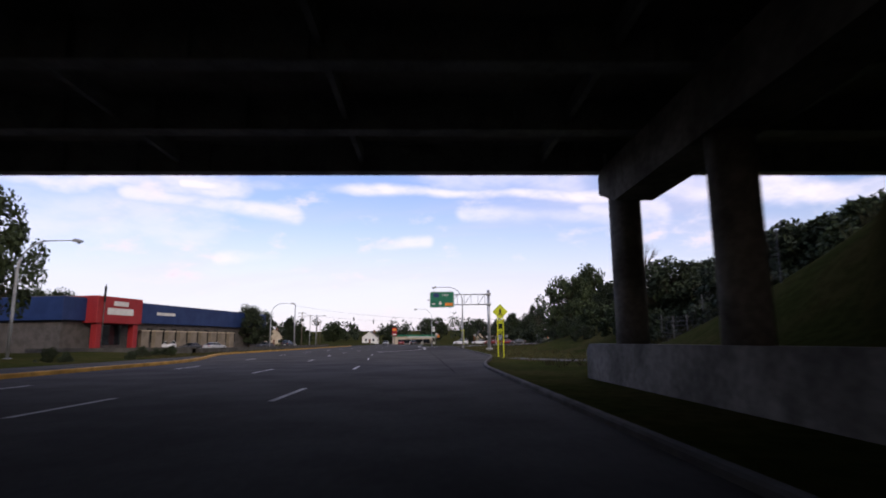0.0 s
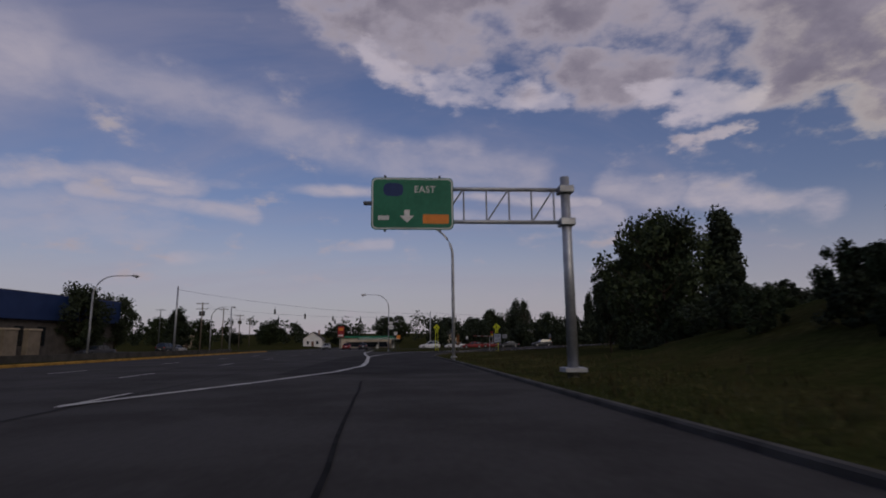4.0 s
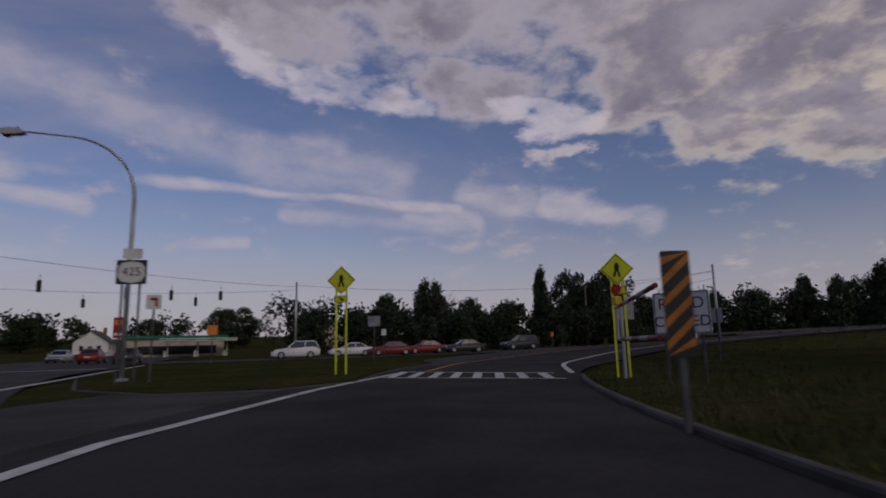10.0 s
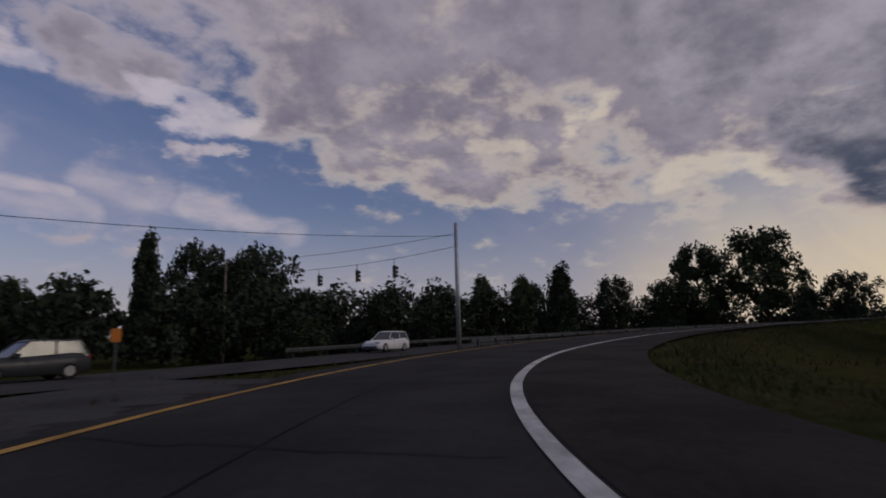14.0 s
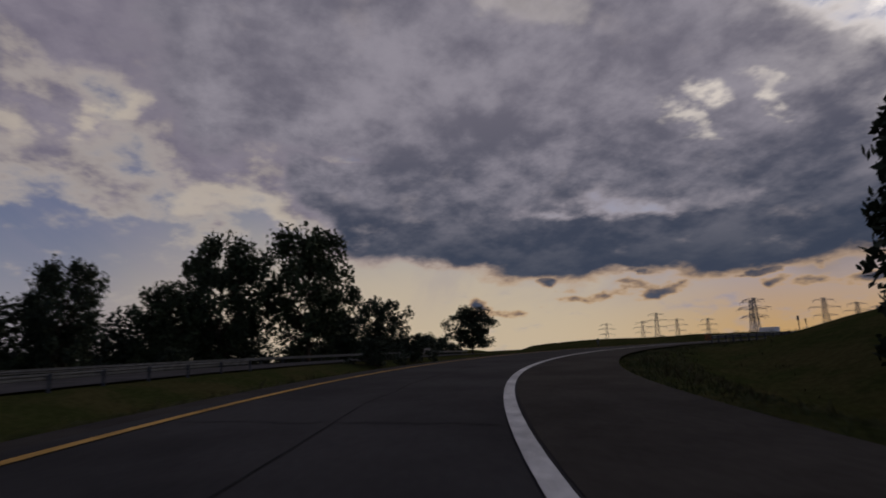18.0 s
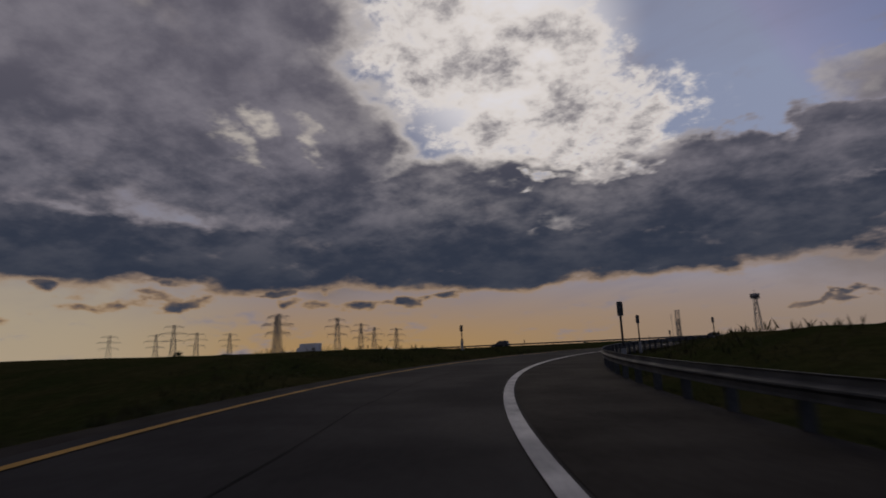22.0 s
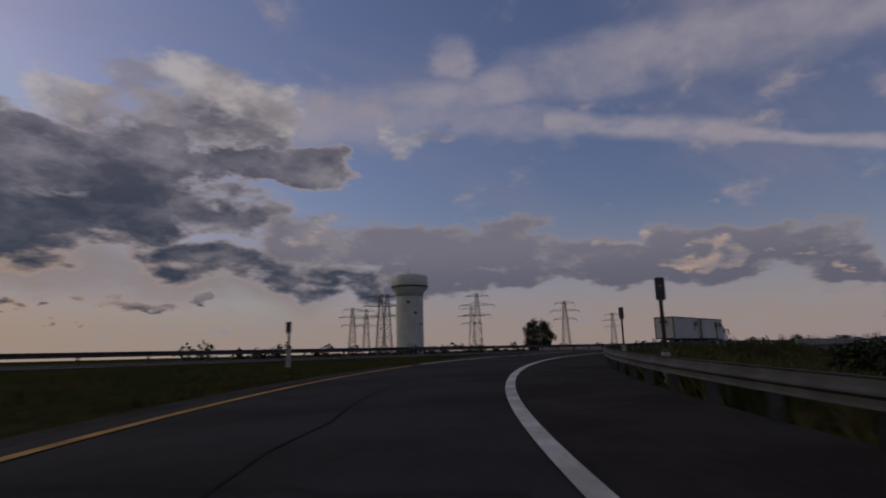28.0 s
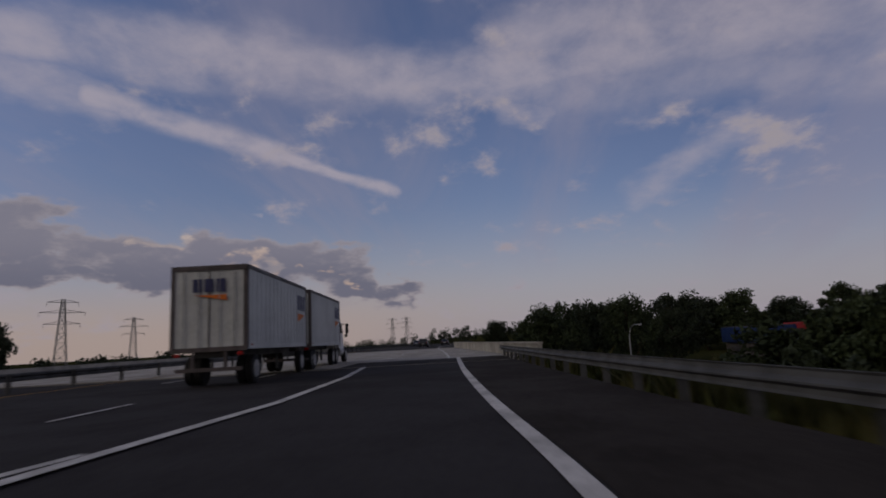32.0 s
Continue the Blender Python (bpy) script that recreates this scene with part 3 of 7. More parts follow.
def ground_z(x, y):
    # fill between the roads, and the bank that carries the highway
    hd, hl, hz = HIGHWAY.near(x, y)
    under = sstep(13, 24, abs(x + 6.5)) if y < 60 else 1.0
    half = 19.0 if hl < 0 else 15.2 - 6.4 * sstep(36, 56, x)
    bank = max(0.0, hz - 0.12 - max(0.0, hd - half) / (2.6 if hl < 0 else 2.6 + 14 * sstep(45, 70, x))) * under
    plateau = 5.4 * sstep(11, 30, x) * (1 - sstep(66, 100, y) * (1 - sstep(60, 95, x))) * (1 - sstep(100, 130, y)) * sstep(-60, -20, y)
    inner = 6.0 * (1 - sstep(28, 52, math.hypot(x - 78, y - 90)))
    b = max(bank, plateau * under, inner)
    b += (noise.noise(Vector((x * 0.04, y * 0.04, 1))) * 0.5 + noise.noise(Vector((x * 0.15, y * 0.15, 4))) * 0.15) * sstep(14, 40, abs(x + 6))
    if y > 230 or x < -45:
        b = max(b, 0.0) + 0.02 * max(0.0, y - 230)
    b += 16 * sstep(110, 330, -x) * sstep(20, 120, y - 30) * (1 - sstep(250, 500, y))
    out = b
    od, ol, oz = OUTER.near(x, y)
    out = oz - 0.12 + (out - oz + 0.12) * sstep(6.0, 6.0 + max(5.0, 3 * abs(oz - out)), od)
    if x > -24:
        rd, rl, rz = RAMP.near(x, y)
        if y > 48 or x > 20:
            lo = 4.9 if rl > 0 else 6.0
            out = rz - 0.12 + (out - rz + 0.12) * sstep(lo, lo + max(5.0, 3.2 * abs(rz - out)), rd)
    road = max(0.0, x - 4.6, -20.5 - x)
    if road < 10 and -80 < y < 420:
        out = -0.12 + (out + 0.12) * sstep(0.5, 7.0, road) if not (y > 106 and x > -1) else out
    if hd < half - 0.5 and not -24 < x < 11:
        out = hz - 0.12
    return out


def axis(lo, hi, step, far):
    mid = list(np.arange(lo, hi + 0.1, step))
    a, b, w = [], [], step
    while not a or a[-1] > -far:
        w *= 1.35
        a.append((a[-1] if a else lo) - w)
        b.append((b[-1] if b else hi) + w)
    return a[::-1] + mid + b


gx, gy = axis(-70, 210, 2.5, 4200), axis(-40, 260, 2.5, 4200)
gg = Geo()
gg.add([(x, y, ground_z(x, y)) for y in gy for x in gx], [(j * len(gx) + i, j * len(gx) + i + 1, (j + 1) * len(gx) + i + 1, (j + 1) * len(gx) + i) for j in range(len(gy) - 1) for i in range(len(gx) - 1)])
structure("ground", gg, GRASS_G, "rough mown grass verges rising to road embankments", "ground", smooth=True)


# ---- roads ----
def dashes(name, pts, mat, w=0.13, label="worn white lane dash", category="lane marking"):
    for i, (a, b) in enumerate(pts):
        a, b = Vector(a), Vector(b)
        d = (b - a).normalized()
        r = Vector((d.y, -d.x, 0)) * w / 2
        structure(name, Geo().add([a - r, a + r, b + r, b - r], [(0, 1, 2, 3)]), mat, label, category)


def kerb_x(y):
    return 2.4 + 2.3 * sstep(22, 44, y) + 0.35 * sstep(44, 80, y)


def line_lat(s):
    """Offset of the slip road's white edge line."""
    return float(np.interp(s, (96, 111, 118, 126, 140, 163, 216, 255, 275, 300, 327, 341, 358, 366, 374, 381, 400), (1.75, 1.5, 1.22, 0.98, 0.9, 0.82, 0.97, 1.15, 1.38, 1.22, 1.08, 1.06, 0.92, 0.98, 1.2, 1.28, 1.35))) + 1.0 * sstep(106, 95, s)


road = Geo()
ys = np.arange(-80, 421, 2.0)
road.add([p for y in ys for p in ((-20.5, y, 0.0), (kerb_x(y) if y < 104 else 5.0 - 8.0 * sstep(104, 150, y), y, 0.0))], [(2 * i, 2 * i + 1, 2 * i + 3, 2 * i + 2) for i in range(len(ys) - 1)])
structure("road", road, ASPHALT, "worn dark grey asphalt road with patched cracks", "road")
structure("ramp_road", RAMP.band(30, END, -4.9, lambda s: 3.0 if s < 72 else 3.0 + 1.0 * sstep(96, 112, s), 0.012), ASPHALT2, "dark asphalt slip road curving uphill", "road")
structure("road_apron", RAMP.band(70, 128, -9.5, -4.86, 0.006), ASPHALT, "worn asphalt apron beside the grass island", "road")
structure("shoulder", RAMP.band(98, END, lambda s: line_lat(s) + 0.16, lambda s: 2.9 + 1.2 * sstep(100, 118, s), 0.02), SHOULDER, "brownish asphalt hard shoulder beside the slip road", "road shoulder")
structure("verge_left", RAMP.band(100, JOIN, -5.5, -4.45, 0.006), SHOULDER, "gravelly asphalt edge of the slip road", "road shoulder")
structure("outer_road", OUTER.band(0, OUTER.s[-1], -4.6, 4.6, 0.0), ASPHALT, "two-lane side road of pale asphalt", "road")
structure("highway", HIGHWAY.band(0, HIGHWAY.s[-1], -17.5, lambda s: 14.4 - 7.0 * sstep(586, 570, s), -0.008, 4.0), ASPHALT2, "wide grey motorway carriageway", "road")
gore, gn = Geo(), 24
g0, g1 = JOIN + 2, float(RAMP.s[int(np.argmin(abs(RAMP.p[:, 0] - 50) + abs(RAMP.p[:, 1] - 10.6)))])
edge_l = [RAMP.at(g0 + (g1 - g0) * i / gn, -4.88, 0.008) for i in range(gn + 1)]
gore.add([p for i, q in enumerate(edge_l) for p in (q, q.lerp(Vector((q.x, min(5.38, q.y - 0.01), 7.188)), 0.04 + 0.96 * sstep(0.0, 0.6, i / gn)))], [(2 * i, 2 * i + 1, 2 * i + 3, 2 * i + 2) for i in range(gn)])
structure("gore", gore, ASPHALT2, "asphalt wedge between slip road and motorway", "road")
structure("motorway_verge", Geo().add([p for q in np.arange(240, 571, 3.0) for p in (HIGHWAY.at(q, 7.38, -0.012), HIGHWAY.at(q, 9.6, -0.5))], [(2 * i, 2 * i + 1, 2 * i + 3, 2 * i + 2) for i in range(110)]), GRASS_G, "narrow grass slope at the motorway edge", "verge")
# painted lines
structure("white_edge_line", RAMP.band(96, END, lambda s: line_lat(s) - 0.11, lambda s: line_lat(s) + 0.11, 0.028, 1.0), WHITELINE, "white painted edge line of the slip road", "lane marking")
structure("yellow_edge_line", RAMP.band(98, JOIN, lambda s: -4.45 + 1.2 * sstep(107, 97, s), lambda s: -4.27 + 1.2 * sstep(107, 97, s), 0.026, 1.0), YELLOWLINE, "faded yellow edge line of the slip road", "lane marking")


# ---- trees ----
def leaf_cloud(rng, clumps, per, size):
    """Many small leaves gathered round clump centres; returns one part's geometry."""
    out = Geo()
    vs, fs = [], []
    for (cx, cy, cz, r) in clumps:
        for _ in range(per):
            d = Vector((rng.gauss(0, 1), rng.gauss(0, 1), rng.gauss(0, 0.8)))
            d = d.normalized() * r * (rng.random() ** 0.45)
            p = Vector((cx, cy, cz)) + d
            a = Vector((rng.gauss(0, 1), rng.gauss(0, 1), rng.gauss(0, 1))).normalized()
            b = a.cross(Vector((rng.gauss(0, 1), rng.gauss(0, 1), rng.gauss(0, 1)))).normalized()
            w = size * (0.6 + 0.8 * rng.random())
            n = len(vs)
            vs += [p - a * w, p + b * w * 0.55, p + a * w, p - b * w * 0.55]
            fs.append((n, n + 1, n + 2, n + 3))
    return out.add(vs, fs)


def tree_kind(seed, shape, clumps=58, per=150, bare=False):
    """A tree of unit height: trunk with limbs, and crown."""
    rng = random.Random(seed)
    wood = Geo()
    top = 0.62 if shape != "tall" else 0.85
    wood.tube([(0, 0, -0.03), (0.004, 0, 0.12), (0.012, 0.006, 0.3), (0.006, -0.01, top)], [0.026, 0.02, 0.015, 0.005], 7)
    cl = []
    for i in range(clumps):
        f = (i + 0.5) / clumps
        ang = i * 2.4 + rng.random()
        if shape == "round":
            z = 0.17 + 0.77 * f
            w = 0.31 * math.sin(math.pi * min(1, (z - 0.02) / 1.0)) ** 0.7
        elif shape == "tall":
            z = 0.14 + 0.80 * f
            w = 0.15 * (1 - f) ** 0.55 + 0.03
        elif shape == "broad":
            z = 0.22 + 0.70 * f
            w = 0.42 * math.sin(math.pi * min(1, (z - 0.10) / 0.93)) ** 0.6
        else:
            z = 0.10 + 0.82 * f
            w = 0.5 * (1 - f * f) ** 0.5
        rad = w * (0.3 + 0.7 * rng.random() ** 0.5) * (1 + 0.32 * math.sin(2 * ang + seed) + 0.22 * math.sin(5 * ang + 9 * z + seed))
        z += rng.gauss(0, 0.025)
        c = (rad * math.cos(ang), rad * math.sin(ang), z, (0.055 + 0.085 * rng.random()) * {"bush": 1.5, "tall": 0.8}.get(shape, 1.0))
        cl.append(c)
        if i % 2 == 0 or bare:
            z0 = max(0.12, z - 0.12 - 0.3 * rad)
            mid = (c[0] * 0.5 + rng.gauss(0, 0.01), c[1] * 0.5, (z0 + z) / 2 - 0.01)
            wood.tube([(0, 0, min(z0, top)), mid, (c[0] * 0.95, c[1] * 0.95, z)], [0.006, 0.004, 0.0015] if bare else [0.009, 0.006, 0.002], 5)
            if bare:
                for _ in range(8):
                    e = Vector((c[0] * 0.95, c[1] * 0.95, z))
                    k = Vector(mid).lerp(e, 0.3 + 0.7 * rng.random())
                    q = k + Vector((c[0] * 0.5 + rng.gauss(0, 0.05), c[1] * 0.5 + rng.gauss(0, 0.05), 0.07 + 0.12 * rng.random()))
                    wood.tube([k, k.lerp(q, 0.5) + Vector((0, 0, -0.005)), q], [0.0022, 0.0015, 0.0006], 4)
    return wood, (None if bare else leaf_cloud(rng, cl, per, 0.02 if shape != "bush" else 0.034))


KINDS = {}
for key, seed, shape, mat in (("round", 3, "round", LEAF), ("round2", 8, "round", LEAF2), ("broad", 5, "broad", LEAF), ("broad2", 11, "broad", LEAF2), ("tall", 7, "tall", LEAF2), ("bush", 9, "bush", LEAF), ("bush2", 13, "bush", LEAF2)):
    w, c = tree_kind(seed, shape, 74 if shape != "bush" else 30, 130)
    KINDS[key] = (w.mesh("trunk", BARK, True), c.mesh("crown", mat))
w, c = tree_kind(21, "round", 34, 0, True)
KINDS["bare"] = (w.mesh("trunk", BARK, True), None)


def tree(key, x, y, h, wide=1.0, name="tree", label="", turn=None, group="", sink=0.0, z=None):
    z = ground_z(x, y) if z is None else z
    t = thing(name, x, y, z - sink, turn if turn is not None else (x * 37 + y * 53) % 360, label or "full-leaved dark green tree on the grass", "tree", group)
    t.scale = (h * wide, h * wide, h)
    part("trunk", KINDS[key][0], None, t)
    if KINDS[key][1]:
        part("crown", KINDS[key][1], None, t)
    return t



RATIO = {"round": 0.70, "round2": 0.70, "broad": 0.95, "broad2": 0.95, "tall": 0.38, "bush": 1.1, "bush2": 1.1}


def trees(rows, label, group):
    """Rows of kind, place, height of the top above the datum, width."""
    for key, x, y, top, wide in rows:
        h = max(2.5, top - ground_z(x, y))
        tree(key, x, y, h, min(max(wide / (RATIO[key] * h), 0.55), 1.9), label=label, group=group, sink=0.1)


trees([("broad", -36.7, 44.9, 14.1, 7.9), ("round", -63.7, 95.8, 6.8, 4.7), ("round2", -40.7, 128.7, 9.4, 7.1), ("broad2", -40.9, 138.3, 9.1, 7.3), ("tall", -38.9, 158.9, 8.1, 3.9), ("round", -39.7, 174.9, 6.9, 5.4), ("broad2", 25.4, 107.6, 8.2, 4.6), ("round", 31.9, 107.7, 15.6, 8.0), ("tall", 38.8, 106.5, 15.8, 4.6), ("broad2", 17.8, 40.3, 7.1, 7.0), ("broad", 24.3, 93.0, 12.0, 8.8), ("round2", 21.9, 65.9, 7.9, 3.3)],
      'dark green roadside tree in full leaf', 'roadside trees')

trees([("broad2", 42.9, 227.0, 12.1, 10.9), ("round", 41.3, 250.4, 10.6, 9.7), ("round2", 35.8, 272.2, 11.3, 11.0), ("round", 26.2, 283.9, 12.1, 10.0), ("broad", 2.9, 295.4, 13.7, 16.0), ("round2", -18.7, 294.2, 9.9, 10.8), ("round", -48.0, 288.5, 9.7, 13.1), ("round2", -60.9, 284.4, 6.5, 11.4), ("round", -72.1, 235.3, 10.3, 7.9), ("round2", 48.3, 216.5, 8.0, 6.7), ("round", 50.3, 210.2, 7.0, 5.4)],
      'dark tree of the belt behind the crossroads', 'trees behind the crossroads')

trees([("tall", 63.3, 215.3, 15.8, 3.6), ("broad2", 69.3, 213.9, 15.8, 7.2), ("broad2", 75.5, 209.4, 15.7, 7.5), ("round2", 70.3, 208.4, 12.9, 8.3), ("broad2", 47.2, 238.9, 16.4, 8.6), ("round", 56.4, 236.1, 11.7, 6.8), ("round2", 63.8, 233.0, 10.3, 7.7), ("round", 37.0, 241.0, 12.8, 8.3), ("round2", 100.3, 207.1, 10.8, 7.4), ("round", 104.8, 201.3, 10.0, 7.4), ("tall", 114.1, 195.8, 13.0, 4.9), ("broad2", 124.3, 191.4, 12.9, 7.5), ("round2", 88.7, 212.4, 10.3, 9.7)],
      'tall dark tree beyond the side road', 'trees beyond the side road')

trees([("round", 99.2, 194.4, 10.1, 5.7), ("round2", 104.6, 190.1, 10.2, 5.7), ("round", 109.3, 185.7, 12.0, 5.2), ("tall", 113.6, 180.8, 13.6, 4.6), ("broad2", 122.8, 175.0, 12.4, 7.0), ("round", 139.1, 170.0, 12.3, 6.7), ("broad", 146.7, 164.7, 20.0, 13.5), ("broad", 147.0, 153.3, 22.0, 14.0), ("broad2", 173.9, 139.6, 14.7, 10.5), ("round2", 169.7, 147.0, 11.8, 6.7), ("round2", 203.0, 111.0, 15.6, 11.0)],
      'tree beside the side road guard rail', 'trees beside the side road')

trees([("tall", 72.0, 136.1, 9.5, 4.8), ("tall", 75.2, 136.7, 9.8, 2.7), ("round2", 72.2, 137.8, 6.3, 4.5), ("broad2", 40.8, 129.7, 11.8, 5.3)],
      'ragged dark tree on the grass bank', 'trees on the bank')

trees([("broad2", -84.5, 76.5, 17.0, 18.0), ("round", -120.3, 115.1, 19.1, 15.6), ("round2", -137.7, 143.2, 16.7, 19.2), ("round", -159.0, 181.3, 22.5, 15.5), ("broad2", -152.8, 203.4, 22.2, 26.2), ("broad", -148.7, 221.6, 23.0, 24.2), ("round2", -109.1, 70.0, 14.7, 12.4), ("tall", -114.6, 52.4, 14.3, 5.7), ("round", -165.4, 54.6, 14.0, 10.3), ("round2", -187.0, 47.8, 15.3, 11.2), ("broad2", -103.3, -101.6, 20.1, 15.0), ("round", -121.6, 64.5, 12.6, 11.2), ("round2", -134.2, 111.1, 17.9, 19.7), ("round2", -146.2, 180.9, 16.9, 19.0)],
      'dark rounded tree on the far slope', 'trees on the far slope')

tree("bare", 26.0, 64.5, 12.3 - ground_z(26, 64.5), 0.95, label="leafless grey tree standing on the bank")
tree("bare", 96, 214, 11.5, 0.7, label="dead bare tree among the leafy ones", z=0)
tree("bare", 45, 222, 11.5, 0.7, label="dead bare tree among the leafy ones", z=0)
rb = random.Random(4)


def bushes(n, x0, x1, y0, y1, lo, hi, label, group):
    for _ in range(n):
        x, y = rb.uniform(x0, x1), rb.uniform(y0, y1)
        if OUTER.near(x, y)[0] < 7.5 or RAMP.near(x, y)[0] < 15.0:
            continue
        tree(rb.choice(("bush", "bush2")), x, y, rb.uniform(lo, hi), rb.uniform(0.8, 1.3), "bush", label, group=group, sink=0.25)


bushes(16, 15, 30, 26, 52, 1.6, 3.2, "dark overgrown shrub on the embankment", "embankment shrubs")
bushes(12, 21, 34, 52, 104, 1.2, 2.6, "ragged shrub on top of the bank", "embankment shrubs")
bushes(14, -27, -22.5, 18, 60, 0.5, 1.3, "scruffy weedy shrub in the median", "median shrubs")
bushes(26, 60, 150, 186, 206, 2.5, 5.0, "dense understorey shrub below the trees", "understorey shrubs")
bushes(14, 20, 60, 205, 225, 2.0, 4.0, "dense understorey shrub below the trees", "understorey shrubs")
bushes(16, 27, 48, 92, 122, 2.0, 4.2, "dense dark shrub at the edge of the grass", "bank shrubs")
bushes(10, 85, 118, 40, 90, 0.8, 1.6, "low rounded shrub on the inner slope", "slope shrubs")
for x, y, h in ((250, 20, 3.2), (190, 24, 2.2), (330, 15, 2.6), (150, -24, 2.4)):
    tree("bush", x, y, h, 0.8, "bush", "small dark shrub at the motorway edge", group="motorway shrubs", sink=0.2)


def woods(name, pts, label, seed, leaf=0.6, per=60):
    """A far belt of trees as one uneven mass: points of (x, y, top, length along, spread)."""
    rng = random.Random(seed)
    cl = []
    for (ax, ay), (bx, by), top, n, deep in pts:
        for i in range(n):
            f = (i + rng.random()) / n
            x, y = ax + (bx - ax) * f + rng.uniform(-deep, deep), ay + (by - ay) * f + rng.uniform(-deep, deep)
            h = top * (0.62 + 0.38 * (0.5 + 0.5 * math.sin(i * 0.9 + rng.random()))) * rng.uniform(0.8, 1.05)
            z = ground_z(x, y)
            for k in range(3):
                r = h * rng.uniform(0.2, 0.3)
                cl.append((x + rng.gauss(0, h * 0.16), y + rng.gauss(0, h * 0.16), z + max(r * 0.8, h * (0.3 + 0.27 * k) + rng.gauss(0, 0.3)), r))
    ob = part(name, leaf_cloud(rng, cl, per, leaf), LEAF2)
    return tagged(ob, label, "woods", kind="stuff")


trees([("round", -30, 30, 11.5, 7), ("broad", -38, 33, 13.5, 9), ("round2", -46, 40, 12.5, 8), ("broad2", -55, 44, 14.5, 10), ("round", -64, 50, 13.0, 9), ("broad", -74, 58, 15.5, 12), ("round2", -96, 66, 15.0, 10), ("broad2", -66, 66, 12.5, 9)],
      'dark tree on the slope beside the motorway', 'trees on the motorway slope')
trees([("tall", 79.4, 136.5, 10.6, 3.6), ("round2", 79.1, 133.9, 10.2, 3.6), ("broad", 34.0, 123.0, 13.0, 8.5)], 'ragged dark tree on the inner bank', 'trees on the inner bank')
bushes(34, 16.5, 27, 44, 92, 1.4, 3.0, "dark ragged shrub on the grass bank", "bank shrubs")
bushes(22, 12, 30, 30, 52, 2.6, 4.2, "dense dark shrub on top of the embankment", "embankment shrubs")
bushes(16, 20, 32, 27.8, 36, 4.0, 4.7, "tall dense shrub on top of the embankment", "embankment shrubs")
bushes(30, 118, 185, 140, 178, 2.4, 4.6, "dense shrub round the trees beside the side road", "roadside shrubs")
bushes(12, 170, 215, 112, 140, 2.0, 4.0, "dense shrub round the trees beside the side road", "roadside shrubs")

woods("woods_north", [((-130, 300), (160, 290), 12, 60, 12), ((-130, 330), (200, 320), 14, 50, 10)], "belt of dark trees beyond the crossroads", 31)
woods("woods_east", [((60, 218), (160, 196), 9.5, 34, 4), ((160, 196), (300, 120), 9, 34, 8), ((300, 130), (520, 60), 10, 34, 8)], "dark belt of trees beside the side road", 32)
woods("woods_west", [((-260, -60), (-420, 60), 13, 44, 10), ((-420, 60), (-520, 190), 14, 36, 12), ((-110, -130), (-260, -60), 11.5, 44, 8), ((-110, 75), (-300, 120), 9, 40, 10), ((-130, 110), (-300, 190), 12, 44, 14)], "low dark treeline beyond the motorway", 33)
woods("woods_south", [((40, -125), (-110, -130), 10.5, 50, 6), ((420, -60), (60, -120), 4.5, 40, 6)], "low scrubby treeline behind the motorway", 34)
woods("hedge_north", [((10, 203), (66, 198), 8.5, 44, 4), ((66, 197), (124, 187), 11.0, 50, 4), ((128, 186), (170, 160), 11.0, 44, 4), ((168, 152), (215, 128), 9.0, 36, 4), ((215, 128), (300, 92), 7.0, 40, 4)], "dense dark hedge of scrub behind the side road", 36, 0.32, 110)
woods("hedge_south", [((420, -48), (180, -40), 2.2, 60, 4), ((180, -44), (20, -60), 3.0, 50, 5), ((20, -72), (-200, -62), 8.5, 70, 6), ((-200, -66), (-420, 0), 12, 60, 8)], "low dark hedge beyond the motorway", 37, 0.35, 80)
woods("woods_slope", [((-60, 52), (-150, 62), 6.5, 30, 6), ((-100, 46), (-260, 66), 6.0, 40, 6), ((-34, 34), (-100, 48), 4.0, 30, 4)], "dark scrub on the slope beside the motorway", 38, 0.35, 90)
woods("roadside_scrub", [((14, 26.5), (64, 28), 2.0, 46, 2.0)], "tall weedy scrub behind the motorway guard rail", 39, 0.16, 130)


# ---- kerbs, markings ----
def kerb_line(name, pts, mat, label, w=0.16, h=0.15):
    out = Geo()
    pts = [Vector(p) for p in pts]
    prof = [(0, -0.1), (0, h - 0.03), (0.03, h), (w, h), (w, -0.1)]
    vs = []
    for i, p in enumerate(pts):
        d = (pts[min(i + 1, len(pts) - 1)] - pts[max(i - 1, 0)])
        r = Vector((d.y, -d.x, 0)).normalized()
        vs += [p + r * a + Vector((0, 0, b)) for a, b in prof]
    k = len(prof)
    fs = [(k * i + j, k * i + (j + 1) % k, k * i + k + (j + 1) % k, k * i + k + j) for i in range(len(pts) - 1) for j in range(k)]
    return structure(name, out.add(vs, fs + [tuple(range(k)), tuple(range(k * len(pts) - 1, k * len(pts) - k - 1, -1))]), mat, label, "kerb")


def right_edge(s):
    """Offset of the kerb face on the slip road's right."""
    return 3.0 - 0.35 * sstep(85, 100, s)


